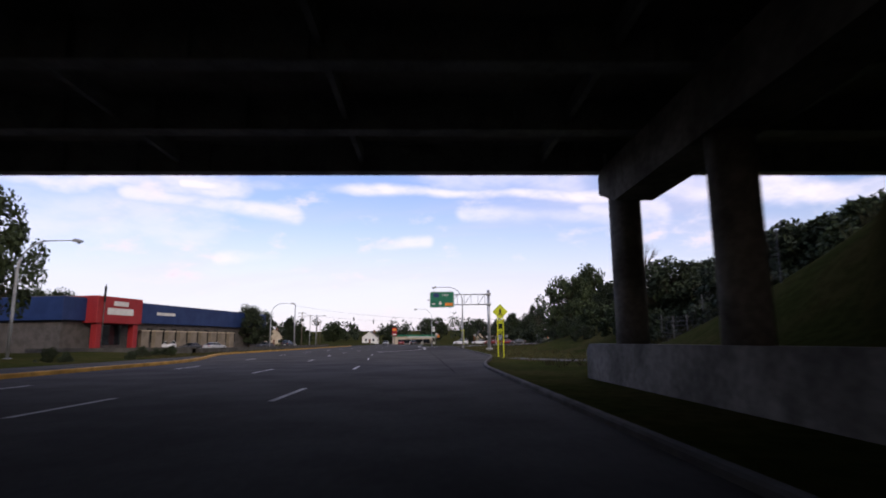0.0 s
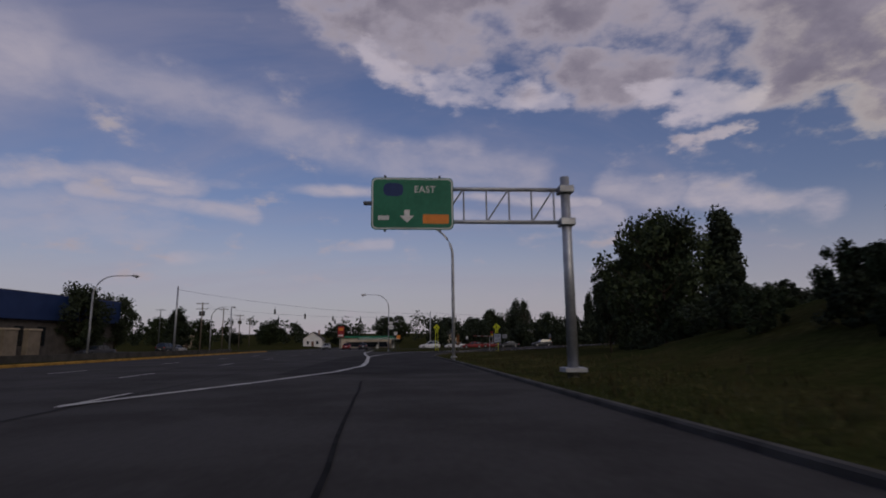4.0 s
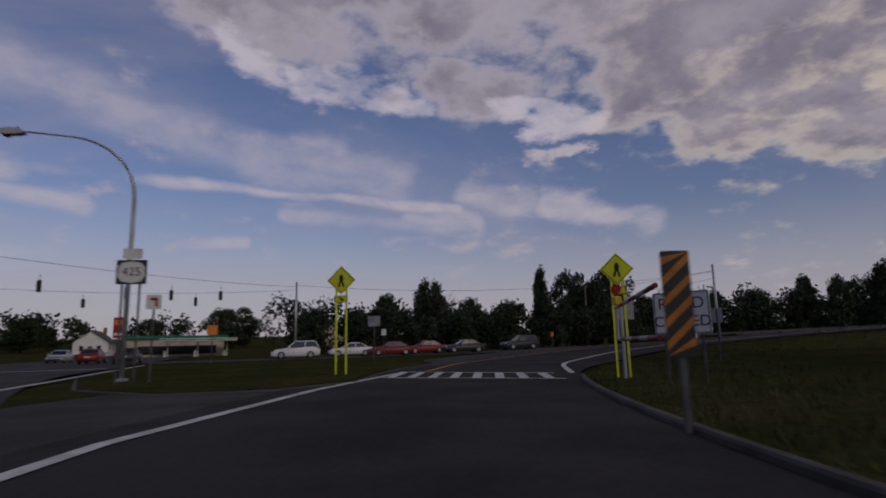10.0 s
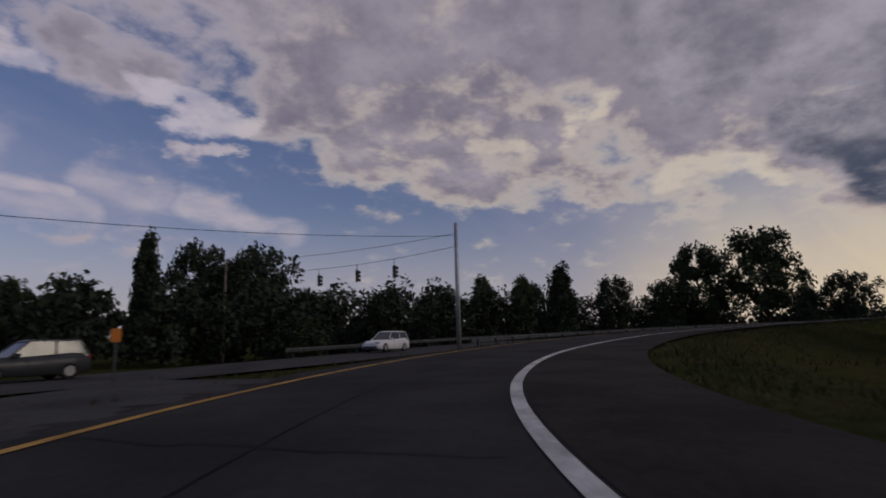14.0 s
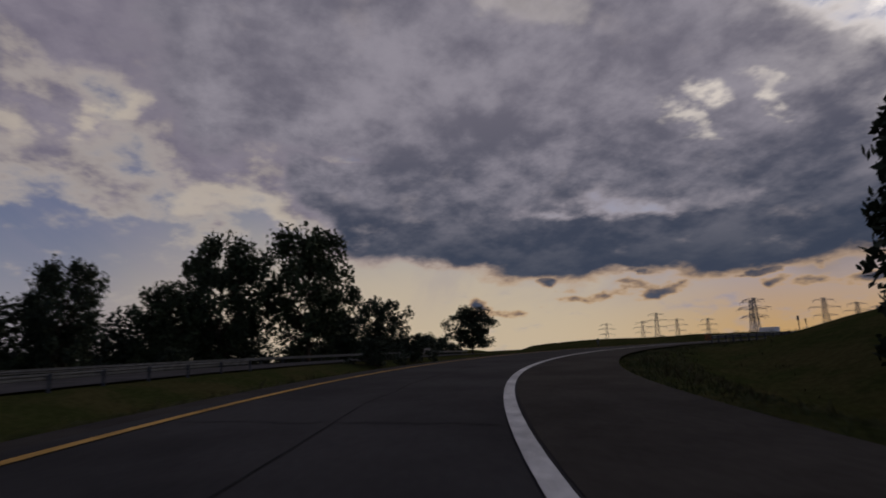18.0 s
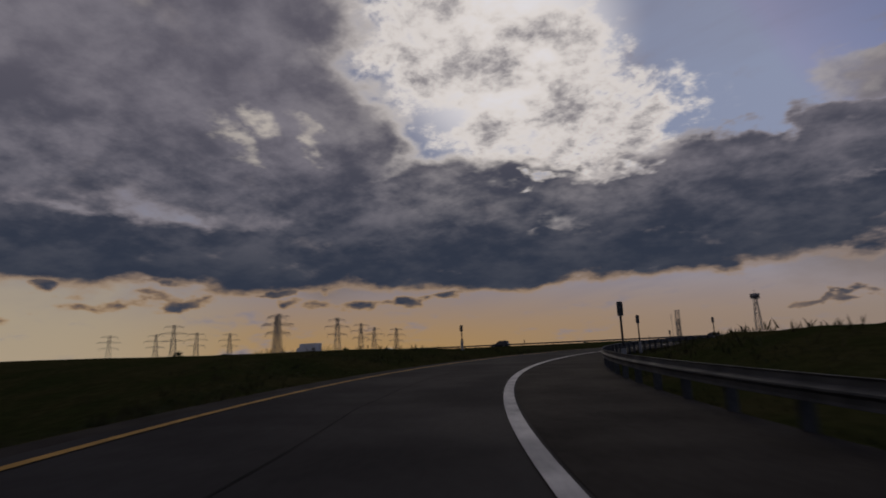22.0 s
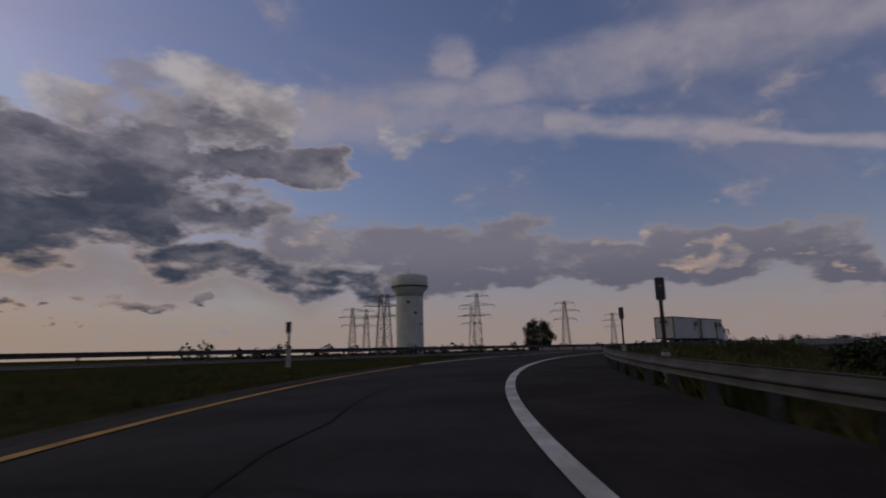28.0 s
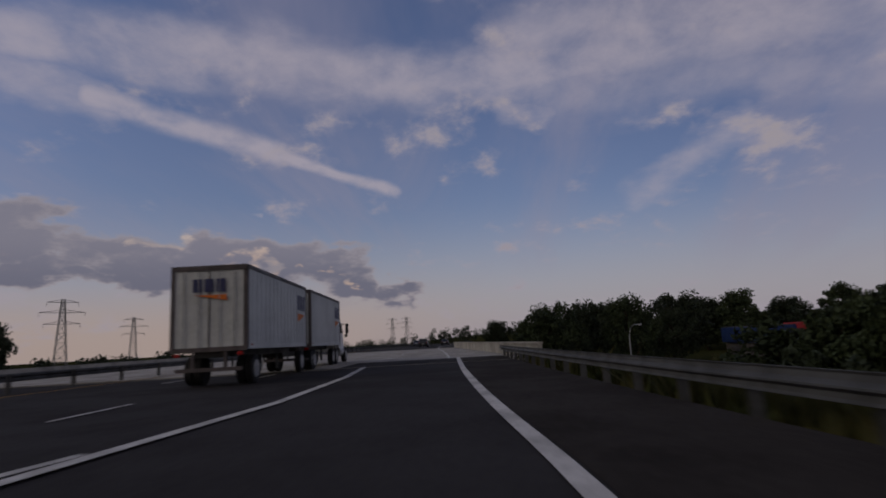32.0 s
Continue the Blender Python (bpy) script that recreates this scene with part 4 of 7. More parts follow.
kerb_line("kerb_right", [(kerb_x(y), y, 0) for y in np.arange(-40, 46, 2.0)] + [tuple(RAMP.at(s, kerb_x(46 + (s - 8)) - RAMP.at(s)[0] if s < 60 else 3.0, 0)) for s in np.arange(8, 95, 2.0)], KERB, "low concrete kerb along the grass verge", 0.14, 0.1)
kerb_line("kerb_median", [(-20.2 + 6.0 * sstep(60, 30, y), y, 0) for y in np.arange(150, -42, -2.0)], YELLOWLINE, "yellow painted kerb of the median", 0.2, 0.16)
kerb_line("kerb_island", [(-1.5, 150, 0), (-1.2, 142, 0), (0.5, 134.5, 0), (3, 131, 0), (6, 130.6, 0), (8.6, 132.6, 0), (10.5, 137, 0), (13, 142, 0)][::-1], KERB, "concrete kerb round the grass island", 0.12, 0.04)

island = Geo()
ring = [(-1.4, 165), (-1.4, 150), (-1.1, 142), (0.6, 134.7), (3, 131.3), (6, 130.9), (8.4, 132.8), (10.3, 137.2), (13, 142), (18, 149), (26, 156), (36, 162), (46, 165.3), (30, 165.5), (12, 166.5)]
island.add([(5, 148, 0.2)] + [(x, y, 0.045) for x, y in ring], [(0, 1 + (i + 1) % len(ring), 1 + i) for i in range(len(ring))])
structure("island", island, GRASS_G, "worn grass traffic island between the roads", "traffic island")


def dash_run(x_of, y0, y1, step=12.2, length=3.0, w=0.13, z=0.012):
    y = y0
    while y < y1:
        dashes("lane_dash", [((x_of(y), y, z), (x_of(y + length), y + length, z))], WHITELINE, w)
        y += step


dash_run(lambda y: -3.0 - 2.2 * sstep(20, 60, y), 11.0, 70)
dash_run(lambda y: -7.1 - 2.2 * sstep(20, 60, y) + 0.6, 9.0, 125)
dash_run(lambda y: -11.0 - 2.4 * sstep(20, 60, y), 13.0, 125)


def stripe(name, pts, w, mat=WHITELINE, z=0.016, label="thick white painted line", category="lane marking"):
    pts = [Vector((*p[:2], p[2] if len(p) > 2 else z)) for p in pts]
    vs = []
    for i, p in enumerate(pts):
        d = (pts[min(i + 1, len(pts) - 1)] - pts[max(i - 1, 0)])
        r = Vector((d.y, -d.x, 0)).normalized() * w / 2
        vs += [p - r, p + r]
    return structure(name, Geo().add(vs, [(2 * i, 2 * i + 1, 2 * i + 3, 2 * i + 2) for i in range(len(pts) - 1)]), mat, label, category)


stripe("gore_line", [(-5.2, 60), (-3.0, 66), (-1.2, 72), (-0.3, 78), (-0.3, 84), (-0.7, 100), (-1.6, 114), (-2.0, 124), (-1.8, 140), (-1.8, 165)], 0.26, z=0.02)
stripe("gore_line", [(-0.6, 100), (0.4, 110), (1.6, 116), (3.6, 123), (7.0, 130), (10.2, 135.2), (11.6, 137.4)], 0.24, z=0.026)
stripe("stop_line", [(-17, 158), (-3, 158)], 0.5, label="worn white stop line across the lanes")
# crossing over the slip road
A, B = Vector((9.75, 134.0, 0.034)), Vector((14.3, 129.6, 0.034))
C, D = Vector((11.3, 137.4, 0.034)), Vector((15.6, 132.4, 0.034))
stripe("crossing_edge", [A, B], 0.22, label="white border line of the crossing", category="crosswalk")
stripe("crossing_edge", [C, D], 0.22, label="white border line of the crossing", category="crosswalk")
for i in range(8):
    f = (i + 0.4) / 8
    a, b = A.lerp(B, f), C.lerp(D, f)
    stripe("crossing_bar", [(a.x, a.y, 0.038), (b.x, b.y, 0.038)], 0.30, label="worn white bar of the crossing", category="crosswalk", z=0.031)
# long cracks sealed with tar
TAR = material("tar_sealer", (0.018, 0.018, 0.019), 0.9, spots=0.3, scale=2, fine=20, bump=0.1, gloss=0.05)
rc = random.Random(12)


def crack(x0, y0, x1, y1, w=0.07, z=0.014, n=26, wander=0.07):
    pts = []
    for i in range(n + 1):
        f = i / n
        pts.append((x0 + (x1 - x0) * f + rc.gauss(0, wander), y0 + (y1 - y0) * f + rc.gauss(0, 0.05), z))
    stripe("sealed_crack", pts, w, TAR, label="dark sealed crack in the asphalt", category="road crack")


crack(1.0, 20, 0.2, 66, 0.06, wander=0.02)
for y in (28, 33, 47, 68, 79, 98):
    crack(-9, y, 3.8, y + rc.uniform(-1, 1), 0.05, 0.013)
crack(-4.9, 44, -5.1, 120, 0.05)
crack(-9.2, 20, -9.5, 120, 0.05)
for s in range(112, int(END) - 60, 9):
    a, b = RAMP.at(s, -4.2, 0.018), RAMP.at(s + rc.uniform(-1.5, 1.5), 0.7, 0.018)
    pts = [a.lerp(b, i / 14) + Vector((rc.gauss(0, 0.06), rc.gauss(0, 0.06), 0)) for i in range(15)]
    stripe("sealed_crack", [tuple(p) for p in pts], 0.045, TAR, label="dark sealed crack in the asphalt", category="road crack")
stripe("sealed_crack", [tuple(RAMP.at(s, -1.7 + rc.gauss(0, 0.05), 0.019)) for s in np.arange(100, END - 60, 2.0)], 0.04, TAR, label="long sealed seam in the asphalt", category="road crack")
# pavement path on the right near the bridge
path_pts = [(7.6, 21), (9.1, 20), (9.8, 30), (8.5, 34), (6.4, 40), (5.4, 39), (7.2, 33), (8.3, 29)]
footpath = Geo()
for (a0, b0), (a1, b1) in (((0, 1), (7, 2)), ((7, 2), (6, 3)), ((6, 3), (5, 4))):
    rows = []
    for i in range(7):
        for e, f in ((a0, a1), (b0, b1)):
            x, y = (path_pts[e][k] + (path_pts[f][k] - path_pts[e][k]) * i / 6 for k in (0, 1))
            rows.append((x, y, ground_z(x, y) + 0.035))
    footpath.add(rows, [(2 * i, 2 * i + 1, 2 * i + 3, 2 * i + 2) for i in range(6)])
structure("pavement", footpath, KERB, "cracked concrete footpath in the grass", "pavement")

# highway paint: edge lines, lanes, gore
HW = 7.212
stripe("merge_line", [(RAMP.at(s, -4.36)[0], RAMP.at(s, -4.36)[1], RAMP.at(s)[2] + 0.03) for s in np.arange(JOIN + 1, JOIN + 19, 2.0)] + [(67.3, 7.2, 7.12), (61.4, 6.45, 7.17), (53.2, 5.9, 7.2), (46.5, 6.2, 7.222), (38, 7.6, 7.228), (30, 8.1, 7.23), (22, 8.1, 7.23)], 0.24, label="solid white line where the slip road joins")
stripe("edge_line", [(150, 4.4, HW), (105, 4.2, HW), (84, 2.4, HW), (72, 0.9, HW), (64.2, 0.9, HW), (58.4, 2.2, HW), (52, 4.0, HW), (46.9, 5.5, HW), (43, 6.5, HW)], 0.18, label="white edge line of the carriageway")
for q in np.arange(600, 800, 6.1):
    a, b = HIGHWAY.at(q, 9.2, 0.012), HIGHWAY.at(q + 1.2, 9.2, 0.012)
    dashes("lane_dash", [(a, b)], WHITELINE, 0.15, "short white merge dash")
for lane in (5.4, 1.7):
    for q in np.arange(240, 860, 12.2):
        dashes("lane_dash", [(HIGHWAY.at(q, lane, 0.012), HIGHWAY.at(q + 3.0, lane, 0.012))], WHITELINE, 0.13)
structure("edge_line", HIGHWAY.band(220, 900, -2.1, -1.96, 0.012), YELLOWLINE, "yellow edge line of the carriageway", "lane marking")
structure("edge_line", HIGHWAY.band(606, 900, lambda s: 13.45 - 2.0 * sstep(606, 680, s), lambda s: 13.62 - 2.0 * sstep(606, 680, s), 0.012), WHITELINE, "white edge line of the carriageway", "lane marking")

# ---- bridge ----
bx0, bx1, by0, by1, SOFF = -34.0, 22.0, -21.5, 17.0, 6.25
structure("bridge_deck", Geo().slab(bx0, bx1, by0, by1, SOFF + 0.95, 7.19, 0.03), CONCRETE, "concrete bridge deck seen from below", "bridge")
for i, y in enumerate(np.linspace(by0 + 0.9, by1 - 0.55, 12)):
    gd = Geo().box(bx0, bx1, y - 0.02, y + 0.02, SOFF + 0.03, SOFF + 0.95).box(bx0, bx1, y - 0.22, y + 0.22, SOFF, SOFF + 0.03).box(bx0, bx1, y - 0.2, y + 0.2, SOFF + 0.91, SOFF + 0.945)
    for x in np.arange(bx0 + 1, bx1, 2.2):
        gd.box(x - 0.01, x + 0.01, y - 0.19, y + 0.19, SOFF + 0.03, SOFF + 0.91)
    structure("bridge_girder", gd, STEELDARK, "dark steel girder under the bridge deck", "girder")
ysb = np.linspace(by0 + 0.9, by1 - 0.55, 12)
for x in np.arange(-30, 21, 5.6):
    for a, b in zip(ysb[5:-1], ysb[6:]):
        structure("cross_frame", Geo().box(x - 0.07, x + 0.07, a + 0.02, b - 0.02, SOFF + 0.35, SOFF + 0.75), STEELDARK, "steel cross frame between girders", "girder")
structure("bridge_fascia", Geo().box(bx0, bx1, by1 - 0.12, by1 + 0.1, SOFF + 0.85, 7.9).box(bx0, bx1, by1 - 0.2, by1 + 0.16, 7.9, 8.0), CONCRETE, "concrete parapet along the bridge edge", "parapet")
structure("bridge_fascia", Geo().box(bx0, bx1, by0 - 0.1, by0 + 0.12, SOFF + 0.85, 7.9), CONCRETE, "concrete parapet along the bridge edge", "parapet")
STAINED = material("stained_pier_concrete", (0.28, 0.265, 0.24), 0.92, spots=0.45, scale=0.7, fine=6, bump=0.25, gloss=0.1)
for x in (5.85, -16.0):
    cap = Geo()
    cap.plate([(by0 + 1.2, SOFF - 0.02), (by1 - 0.9, SOFF - 0.02), (by1 - 0.7, SOFF - 0.2), (by1 - 0.7, SOFF - 0.75), (by1 - 2.0, SOFF - 1.25), (by0 + 2.2, SOFF - 1.25), (by0 + 1.2, SOFF - 0.75)], 1.1, pose(x, 0, 0, 0, 0, 90))
    structure("pier_cap", cap, STAINED, "stained concrete pier cap beam", "bridge pier")
    for y in np.arange(15.7, by0 + 2, -5.7):
        structure("pier_column", Geo().lathe([(0.45, -0.1), (0.45, SOFF - 0.7)], 20, x, y), STAINED, "round concrete bridge column", "bridge pier", smooth=True)
for y in (15.8, 10.0):
    structure("bearing_pin", Geo().tube([(5.4, y, SOFF + 0.05), (5.4, y, SOFF + 0.4)], 0.06, 8), GALV, "pale drain pipe at the girder end", "pipe")
wall = Geo()
wall.plate([(-22, -0.1), (18.2, -0.1), (18.2, 0.8), (17.9, 1.0), (-22, 1.0)], 0.45, pose(5.45, 0, 0, 0, 0, 90))
structure("crash_wall", wall, STAINED, "low concrete crash wall before the bridge columns", "barrier")
wall = Geo()
wall.plate([(-22, -0.1), (16.5, -0.1), (16.5, 0.8), (-22, 0.8)], 0.5, pose(-16.0, 0, 0, 0, 0, 90))
structure("crash_wall", wall, STAINED, "low concrete crash wall before the bridge columns", "barrier")
for x, sgn in ((bx1 - 0.6, 1), (bx0 + 0.6, -1)):
    structure("abutment", Geo().box(x - 0.5, x + 0.5, by0, by1, 3.2, SOFF + 0.95), CONCRETE, "concrete bridge abutment at the top of the slope", "abutment")
structure("slope_paving", Geo().add([(11.5, by0, 0.3), (bx1 - 0.8, by0, 5.5), (bx1 - 0.8, by1 - 1, 5.5), (11.5, by1 - 1, 0.3)], [(0, 1, 2, 3)]), CONCRETE, "paved concrete slope below the abutment", "slope")
# wire fence on top of the bank
fence = thing("wire_fence", 0, 0, 0, 0, "rusty wire mesh fence on top of the bank", "fence")
prev = None
FENCEW = material("fence_wire", (0.12, 0.12, 0.12), 0.6, metal=0.5, spots=0.2, scale=3, fine=20, bump=0)
for i in range(15):
    x, y = 12.5 + 0.55 * i, 19 + 3.0 * i
    z = ground_z(x, y)
    part("post", Geo().tube([(x, y, z - 0.2), (x, y, z + 1.9)], 0.035, 6), FENCEW, fence)
    if prev:
        wires = Geo()
        for k in range(7):
            wires.tube([(prev[0], prev[1], prev[2] + 0.25 + 0.26 * k), (x, y, z + 0.25 + 0.26 * k)], 0.006, 4, False)
        for k in range(1, 10):
            q = Vector(prev).lerp(Vector((x, y, z)), k / 10)
            wires.tube([q + Vector((0, 0, 0.25)), q + Vector((0, 0, 1.82))], 0.005, 4, False)
        part("mesh_panel", wires, FENCEW, fence)
    prev = (x, y, z)


# ---- guard rails ----
def guard_rail(line, s0, s1, lat, label, side=1, posts=1.9, ends=True, z0=0.0):
    t = thing("guard_rail", 0, 0, 0, 0, label, "guard rail")
    w = [(0, 0.44), (0.03 * side, 0.47), (0.03 * side, 0.53), (-0.045 * side, 0.575), (-0.045 * side, 0.60), (0.03 * side, 0.645), (0.03 * side, 0.71), (0, 0.74), (0.01 * side, 0.745), (0.042 * side, 0.712), (0.042 * side, 0.64), (-0.03 * side, 0.6), (-0.03 * side, 0.58), (0.042 * side, 0.535), (0.042 * side, 0.465), (0.01 * side, 0.435)]
    s = s0
    while s < s1 - 0.5:
        e = min(s + 3.81, s1)
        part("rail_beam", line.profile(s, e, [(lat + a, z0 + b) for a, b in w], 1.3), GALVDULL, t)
        s = e
    s = s0 + 0.9
    while s < s1:
        p, h = line.at(s, lat + 0.12 * side, z0), line.heading(s)
        m = Matrix.Translation(p) @ pose(0, 0, 0, 0, 0, h)
        g2 = Geo().box(-0.05, 0.05, -0.004, 0.004, -0.5, 0.72, m).box(-0.05, -0.042, -0.07, 0.07, -0.5, 0.72, m).box(0.042, 0.05, -0.07, 0.07, -0.5, 0.72, m)
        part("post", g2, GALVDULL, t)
        s += posts
    return t


def s_near(line, x, y):
    return float(line.s[int(np.argmin((line.p[:, 0] - x) ** 2 + (line.p[:, 1] - y) ** 2))])


RAIL0 = s_near(RAMP, 115, 119)
guard_rail(RAMP, RAIL0, END, 3.98, "dull galvanised guard rail beside the slip road", 1, z0=-0.07)
guard_rail(OUTER, s_near(OUTER, 66, 175), s_near(OUTER, 118, 164), 4.9, "galvanised guard rail along the near edge of the side road", 1, 3.8, z0=0.0)
guard_rail(OUTER, s_near(OUTER, 55, 175), s_near(OUTER, 190, 112), -4.9, "galvanised guard rail along the far edge of the side road", -1, 3.8)
guard_rail(HIGHWAY, s_near(HIGHWAY, -38, 2.8), s_near(HIGHWAY, -220, 25), 14.9, "dull galvanised guard rail along the motorway verge", 1, 3.8)
guard_rail(HIGHWAY, s_near(HIGHWAY, 260, -2), s_near(HIGHWAY, -200, 22), -3.6, "galvanised guard rail along the motorway median", 1, 3.8)


# ---- lamps, poles ----
def street_lamp(x, y, h, reach, rz, label, z=None, r=0.11):
    t = thing("street_lamp", x, y, ground_z(x, y) if z is None else z, rz, label, "street lamp", "street lamps")
    R = min(2.2, reach * 0.62)
    pts = [(0, 0, -0.3), (0, 0, h * 0.35), (0, 0, h - R)]
    pts += [(R - R * math.cos(a), 0, h - R + R * math.sin(a)) for a in np.linspace(0.2, math.pi / 2, 8)] + [(reach - 0.6, 0, h + 0.03)]
    k = len(pts)
    part("pole", Geo().tube(pts, [r * (1 - 0.62 * i / (k - 1)) if i > 1 else r for i in range(k)], 12), GALV, t, smooth=True)
    part("base_flange", Geo().slab(-0.2, 0.2, -0.2, 0.2, -0.05, 0.06, 0.015), GALV, t)
    hd = part("lamp_head", Geo().plate([(reach - 0.7, h - 0.02), (reach - 0.55, h - 0.09), (reach - 0.1, h - 0.16), (reach + 0.08, h - 0.1), (reach + 0.1, h), (reach - 0.15, h + 0.1), (reach - 0.5, h + 0.1)], 0.3), SIGNBACK, t, "oval grey lamp head")
    part("lens", Geo().lathe([(0.05, h - 0.24), (0.13, h - 0.2), (0.15, h - 0.13)], 12, reach - 0.15, 0), GLASS, hd)
    part("photocell", Geo().tube([(reach - 0.45, 0, h + 0.09), (reach - 0.45, 0, h + 0.18)], 0.04, 8), SIGNBLACK, hd)
    return t


L1 = "grey steel street lamp with a curved arm on the verge"
street_lamp(5.6, 87.3, 9.35, 4.7, 180, L1, z=0.2)
street_lamp(1.2, 137.9, 8.9, 4.3, 180, "grey steel street lamp with a curved arm on the island", z=0.1, r=0.085)
street_lamp(-31.5, 43.0, 9.0, 4.6, 0, L1)
street_lamp(-31.5, 113, 9.0, 4.6, 0, L1)
street_lamp(-34.5, 165, 9.0, 4.6, 0, L1)


def pole(name, x, y, h, mat, label, r=0.15, arms=0, z=None, rz=0.0, group=""):
    t = thing(name, x, y, ground_z(x, y) if z is None else z, rz, label, "pole", group)
    part("shaft", Geo().tube([(0, 0, -0.4), (0, 0, h * 0.5), (0.02, 0, h)], [r, r * 0.85, r * 0.68], 10), mat, t, smooth=True)
    for k in range(arms):
        z1 = h - 0.35 - 1.1 * k
        part("cross_arm", Geo().box(-1.2, 1.2, -0.06, 0.06, z1 - 0.06, z1 + 0.06), mat, t)
        for q in (-1.05, -0.5, 0.5, 1.05):
            part("insulator", Geo().lathe([(0.03, z1 + 0.06), (0.05, z1 + 0.1), (0.03, z1 + 0.2)], 8, q, 0), GLASS, t)
    if arms > 1:
        part("transformer", Geo().lathe([(0.2, h - 2.9), (0.24, h - 2.8), (0.24, h - 2.0), (0.16, h - 1.9)], 12, 0.36, 0), GALVDULL, t)
        part("transformer", Geo().lathe([(0.2, h - 2.9), (0.24, h - 2.8), (0.24, h - 2.0), (0.16, h - 1.9)], 12, -0.36, 0), GALVDULL, t)
    return t


pole("signal_pole", 61.5, 168.7, 10.0, GALV, "tall bare steel strain pole beside the side road", 0.19, z=0.4)
pole("signal_pole", 61, 196, 10.5, WOODPOLE, "weathered wooden pole in front of the trees", 0.16)
pole("signal_pole", 11.6, 186, 9.2, GALV, "steel strain pole at the crossroads", 0.17)
pole("signal_pole", -34.5, 146, 11.2, GALV, "tall bare steel strain pole by the kerb", 0.19)
pole("signal_pole", -38, 192, 10.5, GALV, "tall bare steel strain pole by the kerb", 0.19)
pole("utility_pole", -38, 170, 10.4, WOODPOLE, "wooden utility pole with transformers", 0.16, 2, rz=10, group="utility poles")
pole("utility_pole", -41, 196, 10.8, WOODPOLE, "wooden utility pole with crossarm", 0.16, 1, rz=10, group="utility poles")
pole("utility_pole", -44, 224, 10.6, WOODPOLE, "wooden utility pole with crossarm", 0.16, 2, rz=10, group="utility poles")
pole("utility_pole", -50, 262, 10.6, WOODPOLE, "wooden utility pole with crossarm", 0.16, 1, rz=10, group="utility poles")
pole("utility_pole", -60, 205, 11, GALVDULL, "far parking lot lamp mast", 0.14, 1, rz=10, group="utility poles")
CABLE = material("black_cable", (0.02, 0.02, 0.02), 0.6, spots=0.2, scale=3, fine=20, bump=0)


def wire(name, a, b, sag, r=0.018, label="thin black overhead cable"):
    a, b = Vector(a), Vector(b)
    pts = [a.lerp(b, i / 14) - Vector((0, 0, sag * 4 * (i / 14) * (1 - i / 14))) for i in range(15)]
    ob = part(name, Geo().tube(pts, r, 5), CABLE)
    return tagged(ob, label, "cable")


wire("span_wire", (-34.5, 146, 10.6), (11.6, 186, 8.6), 1.2)
wire("span_wire", (-38, 192, 10.0), (11.6, 186, 8.2), 1.1)
wire("span_wire", (61.5, 168.7, 8.6), (61, 196, 9.2), 0.7)
wire("span_wire", (61.5, 168.7, 9.6), (60, 196, 10.2), 0.5)
wire("span_wire", (11.6, 186, 8.8), (61.5, 168.7, 9.4), 1.4)
for a, b in (((-38, 170), (-41, 196)), ((-41, 196), (-44, 224)), ((-44, 224), (-50, 262))):
    for q in (-0.9, 0, 0.9):
        wire("power_line", (a[0] + q, a[1], 10.1), (b[0] + q, b[1], 10.3), 0.5, 0.014)


def traffic_light(x, y, z, rz, back=True, lamps=3):
    t = thing("traffic_light", x, y, z, rz, "hanging traffic light with a dark backing box" if back else "hanging yellow traffic light", "traffic light", "traffic lights")
    part("housing", Geo().slab(-0.17, 0.17, -0.1, 0.1, -0.5, 0.5, 0.03), SIGNBLACK if back else PLASTICY, t)
    part("hanger", Geo().tube([(0, 0, 0.5), (0, 0, 1.0)], 0.03, 6), GALVDULL, t)
    for i in range(lamps):
        v = part("visor", Geo().tube([(0, -0.1, 0.32 - 0.32 * i), (0, -0.3, 0.3 - 0.32 * i)], [0.12, 0.13], 12, False), SIGNBLACK, t)
        part("lens", Geo().tube([(0, -0.105, 0.32 - 0.32 * i), (0, -0.12, 0.32 - 0.32 * i)], [0.11, 0.09], 12), REDLAMP if i == 0 and not back else GLASS, v)
    return t


for x, y, z in ((-21, 160, 7.6), (-15.8, 164.4, 6.9), (-10.6, 169, 6.6), (-5, 173.5, 6.5), (-1.5, 176.5, 6.6), (3, 180, 6.9)):
    traffic_light(x, y, z, 10)
for x, y, z in ((-26, 190, 7.5), (-12, 189, 6.7), (0, 187.5, 6.8)):
    traffic_light(x, y, z, 170)
for y in (174.5, 178.5, 183):
    traffic_light(61.3, y, 7.2, 60)


# ---- signs ----
def rounded(w, h, r=0.08, n=4):
    out = []
    for cx, cz, a0 in ((w / 2 - r, h / 2 - r, 0), (-w / 2 + r, h / 2 - r, 90), (-w / 2 + r, -h / 2 + r, 180), (w / 2 - r, -h / 2 + r, 270)):
        out += [(cx + r * math.cos(radians(a0 + 90 * i / n)), cz + r * math.sin(radians(a0 + 90 * i / n))) for i in range(n + 1)]
    return out


def text(name, body, size, mat, parent, m, label=""):
    cu = bpy.data.curves.new(name, "FONT")
    cu.body, cu.size, cu.align_x, cu.align_y, cu.extrude = body, size, "CENTER", "CENTER", 0.002
    tmp = bpy.data.objects.new(name, cu)
    me = bpy.data.meshes.new_from_object(tmp)
    me.materials.clear()
    me.materials.append(mat)
    ob = new(name, me)
    ob.parent, ob.matrix_local = parent, m @ pose(0, 0, 0, 90, 0, 0)
    bpy.data.objects.remove(tmp)
    return tagged(ob, label)


